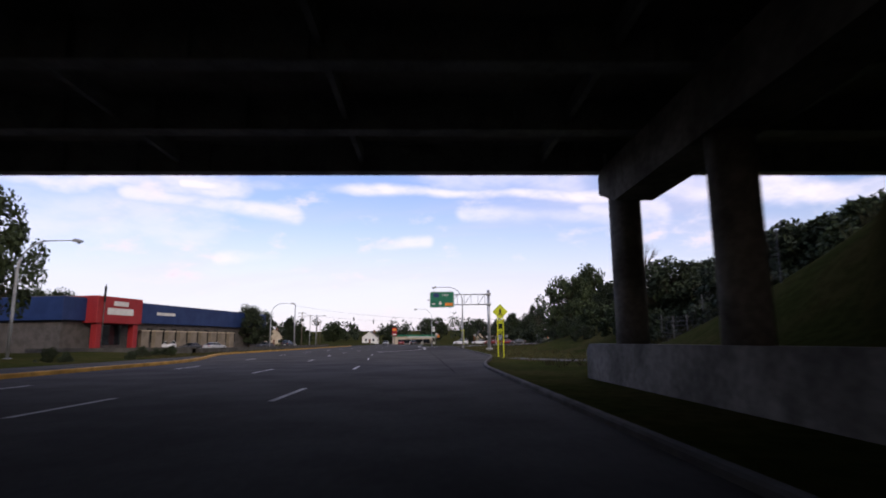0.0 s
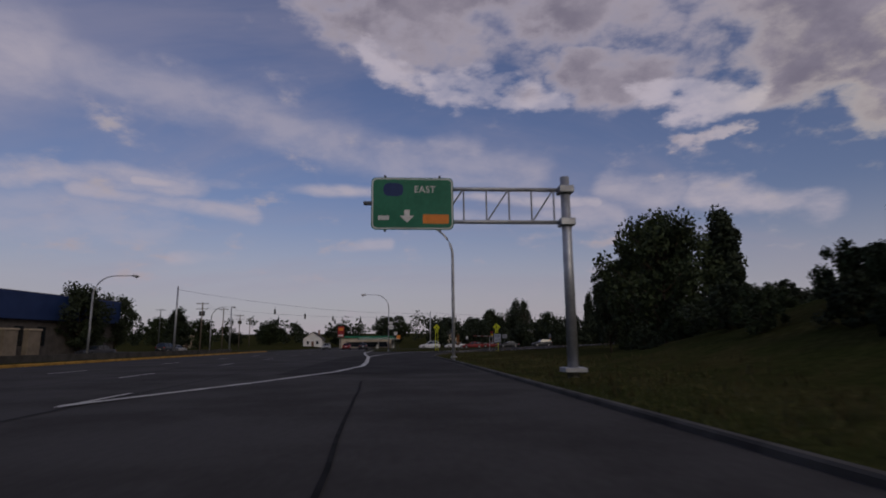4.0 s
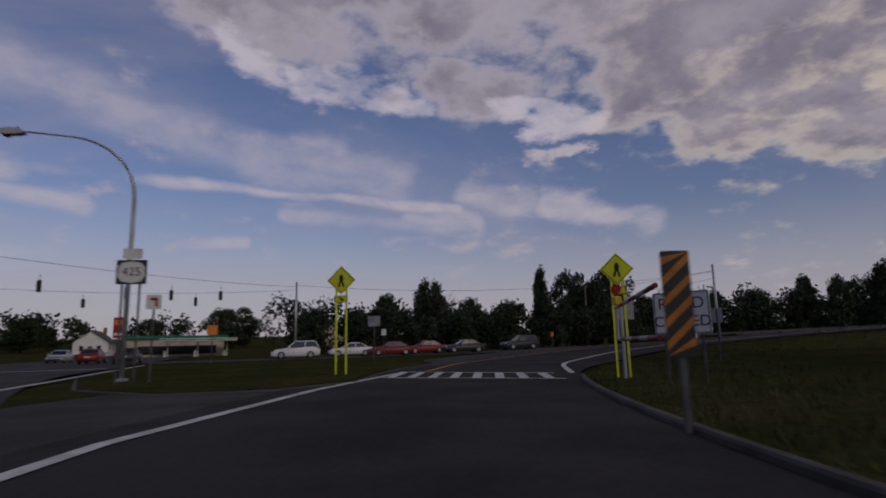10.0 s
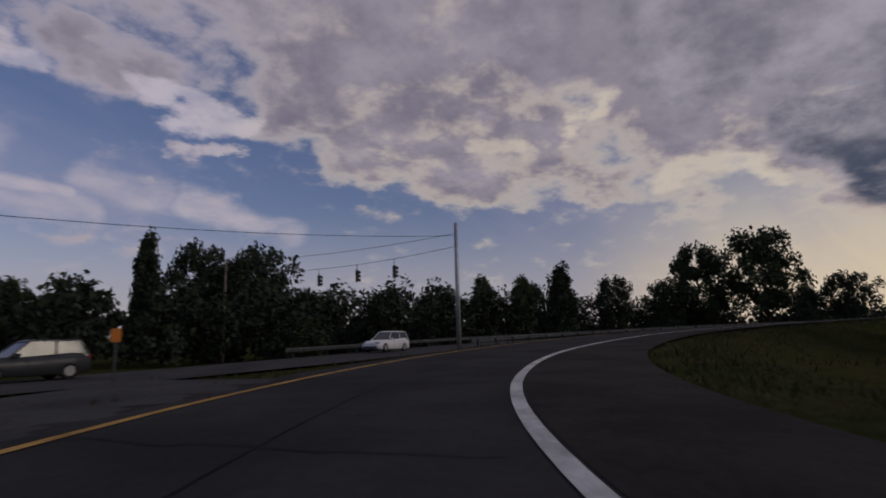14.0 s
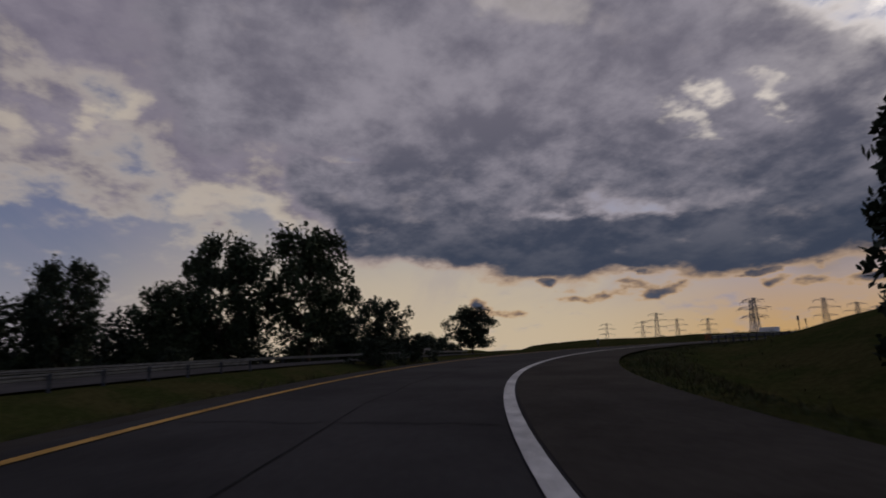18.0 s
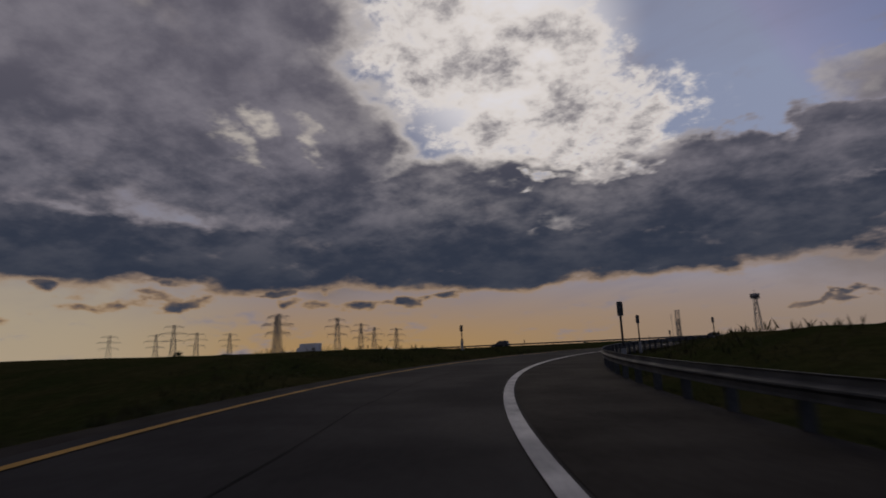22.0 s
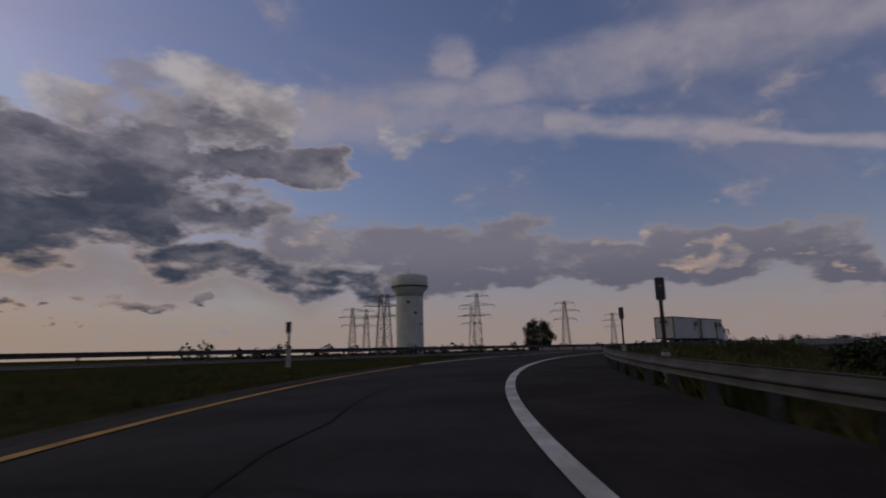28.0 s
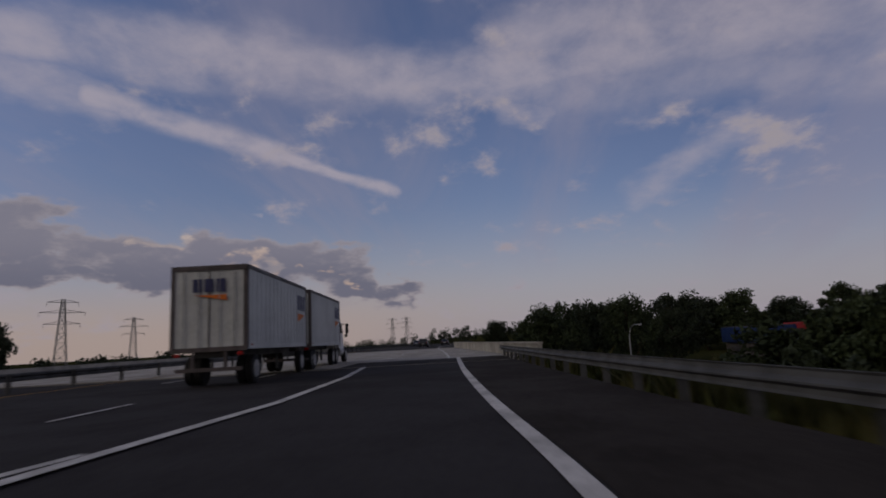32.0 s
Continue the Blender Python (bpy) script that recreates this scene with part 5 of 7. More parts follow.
def panel(name, outline, mat, parent, x, y, z, thick=0.012, label=""):
    return part(name, Geo().plate(outline, thick, pose(x, y, z)), mat, parent, label)


def crossing_sign(x, y, rz, label, arrow, z=None, top=3.35, side=0.78):
    """A diamond warning sign on two lime posts, facing -y before it is turned."""
    t = thing("crossing_sign", x, y, ground_z(x, y) if z is None else z, rz, label, "road sign", "crossing signs")
    d = side / math.sqrt(2) + 0.02
    c = top - d
    for q in (-0.2, 0.2):
        p = part("post", Geo().box(q - 0.035, q + 0.035, 0.02, 0.06, -0.9, top - 0.45), SIGNLIME, t)
        part("post_flange", Geo().box(q - 0.015, q + 0.015, 0.06, 0.085, -0.4, top - 0.45), SIGNBACK, p)
    face = panel("diamond", [(0, d), (-d, 0), (0, -d), (d, 0)], SIGNLIME, t, 0, 0, c)
    e = d - 0.06
    rim = Geo()
    for (x0, z0), (x1, z1) in zip([(0, e), (-e, 0), (0, -e), (e, 0)], [(-e, 0), (0, -e), (e, 0), (0, e)]):
        rim.tube([(x0, -0.009, c + z0), (x1, -0.009, c + z1)], 0.011, 4)
    part("border", rim, SIGNBLACK, face)
    # the sign's black symbol, as a plain upright mark
    sym = Geo().plate([(-0.05, 0.2), (0.06, 0.2), (0.1, 0.0), (0.06, -0.02), (0.13, -0.27), (0.06, -0.29), (0.0, -0.08), (-0.07, -0.29), (-0.14, -0.27), (-0.05, 0.0), (-0.09, -0.0)], 0.006, pose(0, -0.012, c + 0.02))
    part("symbol", sym, SIGNBLACK, face, "plain black symbol")
    pl = panel("plaque", rounded(0.52, 0.27, 0.03), SIGNLIME, t, 0, 0, c - d - 0.16)
    b2 = Geo()
    for x0, z0, x1, z1 in ((-0.24, 0.115, 0.24, 0.115), (-0.24, -0.115, 0.24, -0.115), (-0.24, -0.115, -0.24, 0.115), (0.24, -0.115, 0.24, 0.115)):
        b2.tube([(x0, -0.009, c - d - 0.16 + z0), (x1, -0.009, c - d - 0.16 + z1)], 0.008, 4)
    part("plaque_border", b2, SIGNBLACK, pl)
    if arrow:
        part("arrow", Geo().plate([(0.13 * arrow * -1, 0.08), (0.03 * -arrow, -0.005), (0.07 * -arrow, -0.045), (-0.13 * -arrow, -0.08), (-0.03 * -arrow, 0.055), (0.0, 0.02), (0.1 * -arrow, 0.1)], 0.006, pose(0, -0.012, c - d - 0.16)), SIGNBLACK, pl)
    else:
        text("lettering", "AHEAD", 0.15, SIGNBLACK, pl, pose(0, -0.012, c - d - 0.16))
    return t


crossing_sign(5.4, 40.8, -6, "lime warning diamond with a plaque on two lime posts", 0, z=0.15, top=3.65)
crossing_sign(8.8, 136.7, -26, "lime warning diamond with arrow plaque on the island", 1, z=0.38, top=3.88)
crossing_sign(17.3, 130.75, -30, "lime warning diamond with arrow plaque on the verge", -1, z=0.36, top=3.75)

# overhead gantry
gan = thing("sign_gantry", 7.6, 68.0, 0.2, -2, "cantilever overhead sign gantry of grey steel", "sign gantry")
part("column", Geo().tube([(0, 0, -0.3), (0, 0, 7.1)], [0.2, 0.17], 16), GALV, gan, smooth=True)
part("base_plate", Geo().slab(-0.4, 0.4, -0.4, 0.4, -0.12, 0.05, 0.02), GALV, gan)
for z in (6.6, 5.35):
    part("chord", Geo().tube([(0.1, 0, z), (-7.0, 0, z)], 0.075, 10), GALV, gan, smooth=True)
    part("clamp", Geo().slab(-0.28, 0.28, -0.28, 0.28, z - 0.14, z + 0.14, 0.03), GALV, gan)
for i in range(8):
    xa = -0.45 - 0.85 * i
    part("web_bar", Geo().tube([(xa, 0, 5.35), (xa, 0, 6.6)], 0.035, 6), GALV, gan)
    if i % 2 == 0:
        part("web_bar", Geo().tube([(xa - 0.85, 0, 5.35), (xa - 0.05, 0, 6.55)], 0.035, 6), GALV, gan)
sg = panel("sign_panel", rounded(3.0, 1.95, 0.18), SIGNGREEN, gan, -5.75, -0.2, 5.98, 0.03)
part("border", Geo().plate(rounded(2.94, 1.89, 0.17), 0.004, pose(-5.75, -0.219, 5.98)), SIGNWHITE, sg)
part("inner_field", Geo().plate(rounded(2.86, 1.81, 0.15), 0.004, pose(-5.75, -0.223, 5.98)), SIGNGREEN, sg)
part("route_shield", Geo().plate(rounded(0.72, 0.5, 0.2), 0.004, pose(-6.45, -0.229, 6.5)), STOREBLUE, sg, "dark blue route shield")
text("lettering", "EAST", 0.36, SIGNWHITE, sg, pose(-5.3, -0.229, 6.5))
part("lettering_bar", Geo().box(-7.0, -6.6, -0.231, -0.226, 5.36, 5.52), SIGNWHITE, sg)
part("arrow", Geo().plate([(0, -0.24), (0.26, 0.02), (0.1, 0.02), (0.1, 0.24), (-0.1, 0.24), (-0.1, 0.02), (-0.26, 0.02)], 0.004, pose(-5.95, -0.229, 5.5)), SIGNWHITE, sg, "white down arrow")
part("exit_panel", Geo().plate(rounded(0.95, 0.34, 0.04), 0.004, pose(-4.9, -0.229, 5.4)), SIGNORANGE, sg, "small orange panel")
for x in (-6.75, -4.75):
    part("bracket", Geo().box(x - 0.04, x + 0.04, -0.18, -0.08, 4.95, 7.05), GALVDULL, gan)
part("walkway_lamp", Geo().box(-7.5, -7.2, -0.6, -0.4, 5.85, 5.95), GALVDULL, gan)

# route marker on the island lamp
rt = thing("route_sign", 1.55, 136.3, 0.82, -12, "white route marker signs on grey posts", "road sign")
for q in (-0.28, 0.28):
    part("post", Geo().box(q - 0.03, q + 0.03, 0.01, 0.06, -1.1, 3.4), GALVDULL, rt)
part("end_plaque", Geo().plate(rounded(0.62, 0.36, 0.03), 0.01, pose(0, 0, 3.62)), SIGNWHITE, rt)
mk = part("route_panel", Geo().plate(rounded(0.98, 0.84, 0.05), 0.01, pose(0, 0, 2.98)), SIGNBLACK, rt)
part("shield", Geo().plate([(-0.42, 0.18), (-0.3, 0.32), (0, 0.37), (0.3, 0.32), (0.42, 0.18), (0.44, -0.15), (0.3, -0.33), (0, -0.38), (-0.3, -0.33), (-0.44, -0.15)], 0.006, pose(0, -0.009, 2.98)), SIGNWHITE, mk)
text("lettering", "425", 0.42, SIGNBLACK, mk, pose(0, -0.015, 2.98))
part("turn_plaque", Geo().plate(rounded(0.5, 0.5, 0.04), 0.01, pose(0.75, 0.1, 1.95)), SIGNWHITE, rt)
part("turn_symbol", Geo().plate([(-0.12, 0.05), (0.05, 0.05), (0.05, -0.15), (0.12, -0.15), (0.12, 0.15), (-0.12, 0.15)], 0.006, pose(0.75, 0.09, 1.95)), TAILRED, rt, "red turn symbol")
part("post", Geo().box(0.72, 0.78, 0.11, 0.16, -1.1, 2.2), GALVDULL, rt)


STRIPEORANGE = material("faded_orange_stripe", (0.42, 0.15, 0.02), 0.5, spots=0.3, scale=2, fine=10, bump=0)


def marker_board(x, y, rz, z=None, w=0.36, h=1.3, low=0.75, lean=0.0):
    t = thing("marker_board", x, y, ground_z(x, y) if z is None else z, rz, "black board with slanted orange stripes on a post", "road sign", "marker boards")
    part("post", Geo().box(-0.04, 0.04, 0.01, 0.06, -0.3, low + h), GALVDULL, t)
    b = part("board", Geo().plate(rounded(w, h, 0.03), 0.012, pose(0, 0, low + h / 2)), SIGNBLACK, t)
    n, rise = max(2, round(h / 0.26)), w * 0.9
    for i in range(-2, n):
        z0, band = low + (i + 0.3) * h / n, h / n * 0.40
        c = lambda z: min(max(z, low + 0.01), low + h - 0.01)
        q = [(-w / 2, c(z0)), (w / 2, c(z0 + rise)), (w / 2, c(z0 + rise + band)), (-w / 2, c(z0 + band))]
        if q[2][1] - q[1][1] + q[3][1] - q[0][1] > 0.03:
            part("stripe", Geo().plate(q, 0.004, pose(0, -0.009, 0)), STRIPEORANGE, b)
    return t


marker_board(10.15, 120.4, -20, z=0.15)
p = RAMP.at(RAIL0 - 0.6, 4.3)
marker_board(p[0], p[1], -150, z=p[2], w=0.62, h=0.6, low=0.25)

# closing gate on the verge
gate = thing("closing_gate", 14.65, 127.42, 0.2, 0, "open striped road closing gate with a warning lamp", "gate")


def gp(x, y):
    return x - 14.6, y - 127.2


ax_, ay_ = gp(16.6, 129.9)
bx_, by_ = gp(12.6, 123.4)
for z in (1.95, 0.95):
    for i in range(6):
        f0, f1 = i / 6, (i + 1) / 6
        part("rail", Geo().tube([(ax_ + (bx_ - ax_) * f0, ay_ + (by_ - ay_) * f0, z), (ax_ + (bx_ - ax_) * f1, ay_ + (by_ - ay_) * f1, z)], 0.055, 8), (RAILWHITE, RAILRED)[i % 2], gate)
for f in (0.04, 0.2):
    x, y = ax_ + (bx_ - ax_) * f, ay_ + (by_ - ay_) * f
    part("upright", Geo().tube([(x, y, -0.2 if f > 0.1 else 0.9), (x, y, 2.0)], 0.05, 8), GALV, gate)
closed = thing("road_closed_sign", 16.7, 127.3, ground_z(16.7, 127.3), -63, "white board lettered in black on two steel posts", "road sign")
for q in (-0.5, 0.5):
    part("post", Geo().box(q - 0.035, q + 0.035, 0.012, 0.06, -0.4, 2.35), GALVDULL, closed)
bd = part("sign_board", Geo().plate(rounded(1.55, 1.18, 0.05), 0.02, pose(0, 0, 1.95)), SIGNWHITE, closed)
rim = Geo()
for p, q in (((-0.74, 0.56), (0.74, 0.56)), ((-0.74, -0.56), (0.74, -0.56)), ((-0.74, -0.56), (-0.74, 0.56)), ((0.74, -0.56), (0.74, 0.56))):
    rim.tube([(p[0], -0.014, 1.95 + p[1]), (q[0], -0.014, 1.95 + q[1])], 0.014, 4)
part("border", rim, SIGNBLACK, bd)
text("lettering", "ROAD", 0.45, SIGNBLACK, bd, pose(0, -0.016, 2.2))
text("lettering", "CLOSED", 0.42, SIGNBLACK, bd, pose(0, -0.016, 1.7))
lx, ly = ax_ + (bx_ - ax_) * 0.07, ay_ + (by_ - ay_) * 0.07
part("battery_box", Geo().slab(lx - 0.14, lx + 0.14, ly - 0.1, ly + 0.1, 2.02, 2.3, 0.03), PLASTICY, gate)
part("warning_lamp", Geo().tube([(lx - 0.03, ly - 0.05, 2.52), (lx + 0.03, ly + 0.05, 2.52)], 0.16, 14), TAILRED, gate, "round red warning lens")


def small_sign(x, y, w, h, top, mat, label, rz=0.0, z=None, post=0.03):
    t = thing("road_sign", x, y, ground_z(x, y) if z is None else z, rz, label, "road sign")
    part("post", Geo().box(-post, post, 0.01, 0.05, -0.3, top), GALVDULL, t)
    b = part("panel", Geo().plate(rounded(w, h, 0.04), 0.012, pose(0, 0, top - h / 2)), mat, t)
    return t, b


small_sign(12.6, 147.5, 0.75, 0.6, 2.9, SIGNBACK, "grey back of a square sign on a post", -30)
small_sign(18.9, 132.6, 0.75, 0.6, 2.6, SIGNBACK, "grey back of a square sign on a post", -30)
small_sign(3.2, 160, 0.7, 0.7, 2.9, SIGNORANGE, "orange diamond work sign on a post", 0)
small_sign(36, 166.2, 0.3, 0.45, 2.0, SIGNORANGE, "small yellow object marker on a post", -40)
small_sign(18, 166.8, 0.45, 0.6, 2.7, SIGNWHITE, "small white sign on a post", -20)
p = (27.0, 135.9, ground_z(27, 135.9) - 0.3)
small_sign(p[0], p[1], 0.5, 0.7, 2.5, SIGNBACK, "grey back of a sign on the grass", 110, z=p[2] + 0.3)


def delineator(x, y, rz, label, h=2.45, w=0.22, box=0.55, z=None):
    z = ground_z(x, y) if z is None else z
    t = thing("panel_post", x, y, z, rz, label, "road sign", "panel posts")
    part("post", Geo().box(-0.04, 0.04, -0.03, 0.03, -0.3, h), POSTDARK, t)
    part("sleeve", Geo().slab(-0.09, 0.09, -0.07, 0.07, -0.1, 0.78, 0.015), SIGNBACK, t, "pale grey sleeve round the post's foot")
    part("sleeve_cap", Geo().slab(-0.06, 0.06, -0.05, 0.05, 0.78, 0.86, 0.015), GALVDULL, t)
    part("panel", Geo().plate(rounded(w, box, 0.05), 0.05, pose(0, -0.04, h - box / 2 + 0.1)), GALVDULL, t, "dull grey panel seen from behind")
    for zb in (h - box * 0.8, h - box * 0.2):
        part("bolt", Geo().tube([(0, -0.075, zb), (0, -0.06, zb)], 0.018, 6), SIGNBACK, t)
    return t


for x, y in ((118.3, 99.3), (119.6, 82), (117.4, 59.5), (93.0, 26.4), (80.9, 19.8), (48.1, 14.4)):
    s = s_near(RAMP, x, y)
    q = RAMP.at(s, 4.75)
    delineator(q[0], q[1], RAMP.heading(s) - 90, "narrow dark panel on a stout post behind the guard rail")
for s in np.arange(s_near(RAMP, 117, 117), END - 70, 38):
    q = RAMP.at(s, -9.5)
    delineator(q[0], q[1], RAMP.heading(s) - 90, "narrow dark panel on a post in the grass verge", 1.9, 0.24, 0.5)
for x in np.arange(390, 130, -32):
    q = (x, -22.5)
    t = thing("panel_post", x, -22.5, ground_z(x, -22.5), 90, "narrow panel on a post beside the motorway", "road sign", "panel posts")
    part("post", Geo().box(-0.045, 0.045, -0.03, 0.03, -0.3, 2.4), POSTDARK, t)
    part("panel", Geo().plate(rounded(0.4, 0.8, 0.05), 0.05, pose(0, -0.04, 2.2)), POSTDARK, t)


# ---- vehicles ----
def paint(name, c):
    return material(name, c, 0.38, spots=0.12, scale=0.8, fine=10, bump=0, gloss=0.3)


PAINT = {"white": paint("white_car_paint", (0.66, 0.66, 0.66)), "dark": paint("charcoal_car_paint", (0.028, 0.030, 0.034)), "red": paint("dark_red_car_paint", (0.19, 0.016, 0.016)), "blue": paint("slate_blue_car_paint", (0.05, 0.065, 0.09)), "silver": paint("silver_car_paint", (0.36, 0.37, 0.38))}


def loft(sections):
    """A closed skin through cross-sections of equal length."""
    out, k = Geo(), len(sections[0])
    vs = [p for s in sections for p in s]
    fs = [(k * i + j, k * i + (j + 1) % k, k * i + k + (j + 1) % k, k * i + k + j) for i in range(len(sections) - 1) for j in range(k)]
    return out.add(vs, fs + [tuple(range(k - 1, -1, -1)), tuple(range(k * (len(sections) - 1), k * len(sections)))])


def wheel(parent, x, y, r, w, side):
    t = part("tyre", Geo().tube([(x, y - w / 2, r), (x, y - w / 2 + 0.03, r), (x, y + w / 2 - 0.03, r), (x, y + w / 2, r)], [r * 0.9, r, r, r * 0.9], 20), RUBBER, parent)
    part("rim", Geo().tube([(x, y + side * (w / 2 - 0.02), r), (x, y + side * (w / 2 + 0.012), r)], [r * 0.64, r * 0.6], 14), SIGNBACK, t)
    return t


def car(x, y, z, rz, color, kind, label, group="cars on the side road"):
    """A car that faces +x before it is turned; kind: sedan or suv."""
    t = thing("car", x, y, z, rz, label, "car", group)
    L, W, H, deck = (4.7, 1.8, 1.43, 0.92) if kind == "sedan" else (4.6, 1.86, 1.70, 1.02)
    r = 0.33 if kind == "sedan" else 0.36

    def sec(px, lo, hi, w):
        return [(px, -w / 2, lo + 0.08), (px, -w / 2 + 0.06, lo), (px, w / 2 - 0.06, lo), (px, w / 2, lo + 0.08), (px, w / 2, (lo + hi) / 2 + 0.05), (px, w / 2 - 0.1, hi - 0.02), (px, w / 2 - 0.24, hi), (px, -w / 2 + 0.24, hi), (px, -w / 2 + 0.1, hi - 0.02), (px, -w / 2, (lo + hi) / 2 + 0.05)]
    h = L / 2
    rear = deck + (0.05 if kind == "sedan" else 0.12)
    body = loft([sec(-h, 0.36, rear - 0.22, W - 0.28), sec(-h + 0.12, 0.26, rear - 0.04, W - 0.1), sec(-h + 0.8, 0.22, rear, W), sec(0.2, 0.2, deck, W), sec(h - 1.35, 0.22, deck - 0.02, W), sec(h - 0.5, 0.22, deck - 0.12, W - 0.06), sec(h - 0.1, 0.26, deck - 0.26, W - 0.2), sec(h, 0.34, deck - 0.36, W - 0.36)])
    part("body", body, PAINT[color], t, smooth=True)
    f0, f1 = (h - 1.45, h - 2.25)
    r1, r0 = ((-h + 1.35, -h + 0.55) if kind == "sedan" else (-h + 0.45, -h + 0.12))

    def cab(px, top, w0, w1):
        return [(px[0], -w0 / 2, deck - 0.04), (px[0], w0 / 2, deck - 0.04), (px[1], w1 / 2, top), (px[1], -w1 / 2, top)]
    gl = Geo()
    lo = [(f0, -W / 2 + 0.1), (f0, W / 2 - 0.1), (r0, W / 2 - 0.1), (r0, -W / 2 + 0.1)]
    hi = [(f1, -W / 2 + 0.28), (f1, W / 2 - 0.28), (r1, W / 2 - 0.28), (r1, -W / 2 + 0.28)]
    gl.add([(a, b, deck - 0.05) for a, b in lo] + [(a, b, H - 0.06) for a, b in hi], [(3, 2, 1, 0), (4, 5, 6, 7), (0, 1, 5, 4), (1, 2, 6, 5), (2, 3, 7, 6), (3, 0, 4, 7)])
    faces = gl.f
    for name, fs in (("windscreen", [faces[2]]), ("rear_window", [faces[4]]), ("side_window", [faces[3]]), ("side_window", [faces[5]])):
        pane = Geo()
        pane.add([gl.v[i] for i in fs[0]], [(0, 1, 2, 3)])
        part(name, pane, GLASS, t)
    pane = Geo()
    pane.v, pane.f = gl.v, faces[:2]
    part("cabin", pane, SIGNBLACK, t)
    rf = Geo().add([(a + (0.06 if i < 2 else -0.06), b * 1.03, H - 0.075) for i, (a, b) in enumerate(hi)] + [(a - (0.18 if i < 2 else -0.14), b * 0.86, H) for i, (a, b) in enumerate(hi)], [(3, 2, 1, 0), (4, 5, 6, 7), (0, 1, 5, 4), (1, 2, 6, 5), (2, 3, 7, 6), (3, 0, 4, 7)])
    part("roof", rf, PAINT[color], t)
    for q in (-1, 1):
        mid = (f1 + r1) / 2
        for a, b in ((lo[0][0], hi[0][0]), (mid + 0.05, mid), (lo[2][0], hi[2][0])):
            part("pillar", Geo().tube([(a, q * (W / 2 - 0.095), deck - 0.04), (b, q * (W / 2 - 0.275), H - 0.05)], 0.035, 6), PAINT[color], t)
        part("headlight", Geo().slab(h - 0.28, h - 0.06, q * (W / 2 - 0.3) - 0.17, q * (W / 2 - 0.3) + 0.17, deck - 0.36, deck - 0.22, 0.03), CHROME, t)
        part("tail_light", Geo().slab(-h + 0.02, -h + 0.2, q * (W / 2 - 0.24) - 0.14, q * (W / 2 - 0.24) + 0.14, rear - 0.3, rear - 0.12, 0.03), TAILRED, t)
        part("mirror", Geo().slab(f0 - 0.35, f0 - 0.15, q * (W / 2 + 0.06) - 0.09, q * (W / 2 + 0.06) + 0.09, deck - 0.02, deck + 0.12, 0.03), PAINT[color], t)
        part("door_line", Geo().box(0.18, 0.2, q * W / 2 - 0.004, q * W / 2 + 0.004, 0.35, deck - 0.08), SIGNBLACK, t)
        for wx in (-h + 0.92, h - 0.95):
            wheel(t, wx, q * (W / 2 - 0.1), r, 0.22, q)
    part("bumper", Geo().slab(h - 0.14, h + 0.02, -W / 2 + 0.2, W / 2 - 0.2, 0.3, 0.5, 0.05), SIGNBLACK, t)
    part("grille", Geo().slab(h - 0.12, h - 0.01, -0.5, 0.5, 0.52, 0.66, 0.02), SIGNBLACK, t)
    part("number_plate", Geo().slab(-h - 0.01, -h + 0.03, -0.25, 0.25, 0.6, 0.73, 0.008), SIGNWHITE, t)
    return t


def on_line(line, x, y, lat, turn=0.0):
    s = s_near(line, x, y)
    q = line.at(s, lat)
    return q[0], q[1], q[2] + 0.01, line.heading(s) + turn


for (x, y, rz, col, kind, lab) in ((10.3, 171.4, 177, "white", "suv", "white suv waiting in the queue on the side road"), (16.3, 174.6, 178, "white", "sedan", "white saloon car waiting in the queue"), (19.8, 171.2, 177, "red", "sedan", "dark red saloon car waiting in the queue"), (24.6, 174.4, 178, "red", "sedan", "dark red saloon car waiting in the queue"), (28.0, 171.4, 179, "dark", "sedan", "black saloon car waiting in the queue"), (36.5, 174.6, 182, "dark", "suv", "dark suv at the end of the queue"), (63, 176.8, 184, "white", "suv", "white suv driving down the side road")):
    car(x, y, OUTER.near(x, y)[2] + 0.01, rz, col, kind, lab)
car(-4.2, 172, 0.02, 90, "dark", "sedan", "dark saloon car waiting at the junction", "cars at the junction")
car(-8.2, 178, 0.02, 90, "red", "sedan", "red saloon car waiting at the junction", "cars at the junction")
car(-14, 190, 0.02, 270, "silver", "sedan", "silver saloon car at the junction", "cars at the junction")
for x, y, rz, col, kind, lab in ((-62, 13.0, 174, "dark", "suv", "dark suv in the motorway lane"), (-84, 18.6, 173, "dark", "sedan", "dark saloon car in the joining lane"), (-96, 12.0, 173, "blue", "sedan", "dark blue saloon car in the motorway lane"), (168, -10, 0, "dark", "suv", "dark suv on the far carriageway"), (205, -14, 0, "silver", "sedan", "silver saloon car on the far carriageway"), (252, 2, 180, "dark", "sedan", "dark saloon car on the motorway"), (120, -14, 0, "dark", "sedan", "dark saloon car on the far carriageway")):
    car(x, y, 7.22, rz, col, kind, lab, "cars on the motorway")
for x, y, rz, col, kind in ((-47, 101, 250, "white", "suv"), (-43, 103, 250, "dark", "sedan"), (-39, 104, 70, "silver", "sedan"), (-56, 98, 250, "silver", "suv"), (-35, 122, 250, "dark", "sedan"), (-37, 150, 80, "dark", "suv"), (-38, 157, 80, "silver", "sedan")):
    car(x, y, ground_z(x, y), rz, col, kind, "parked car before the store", "parked cars")

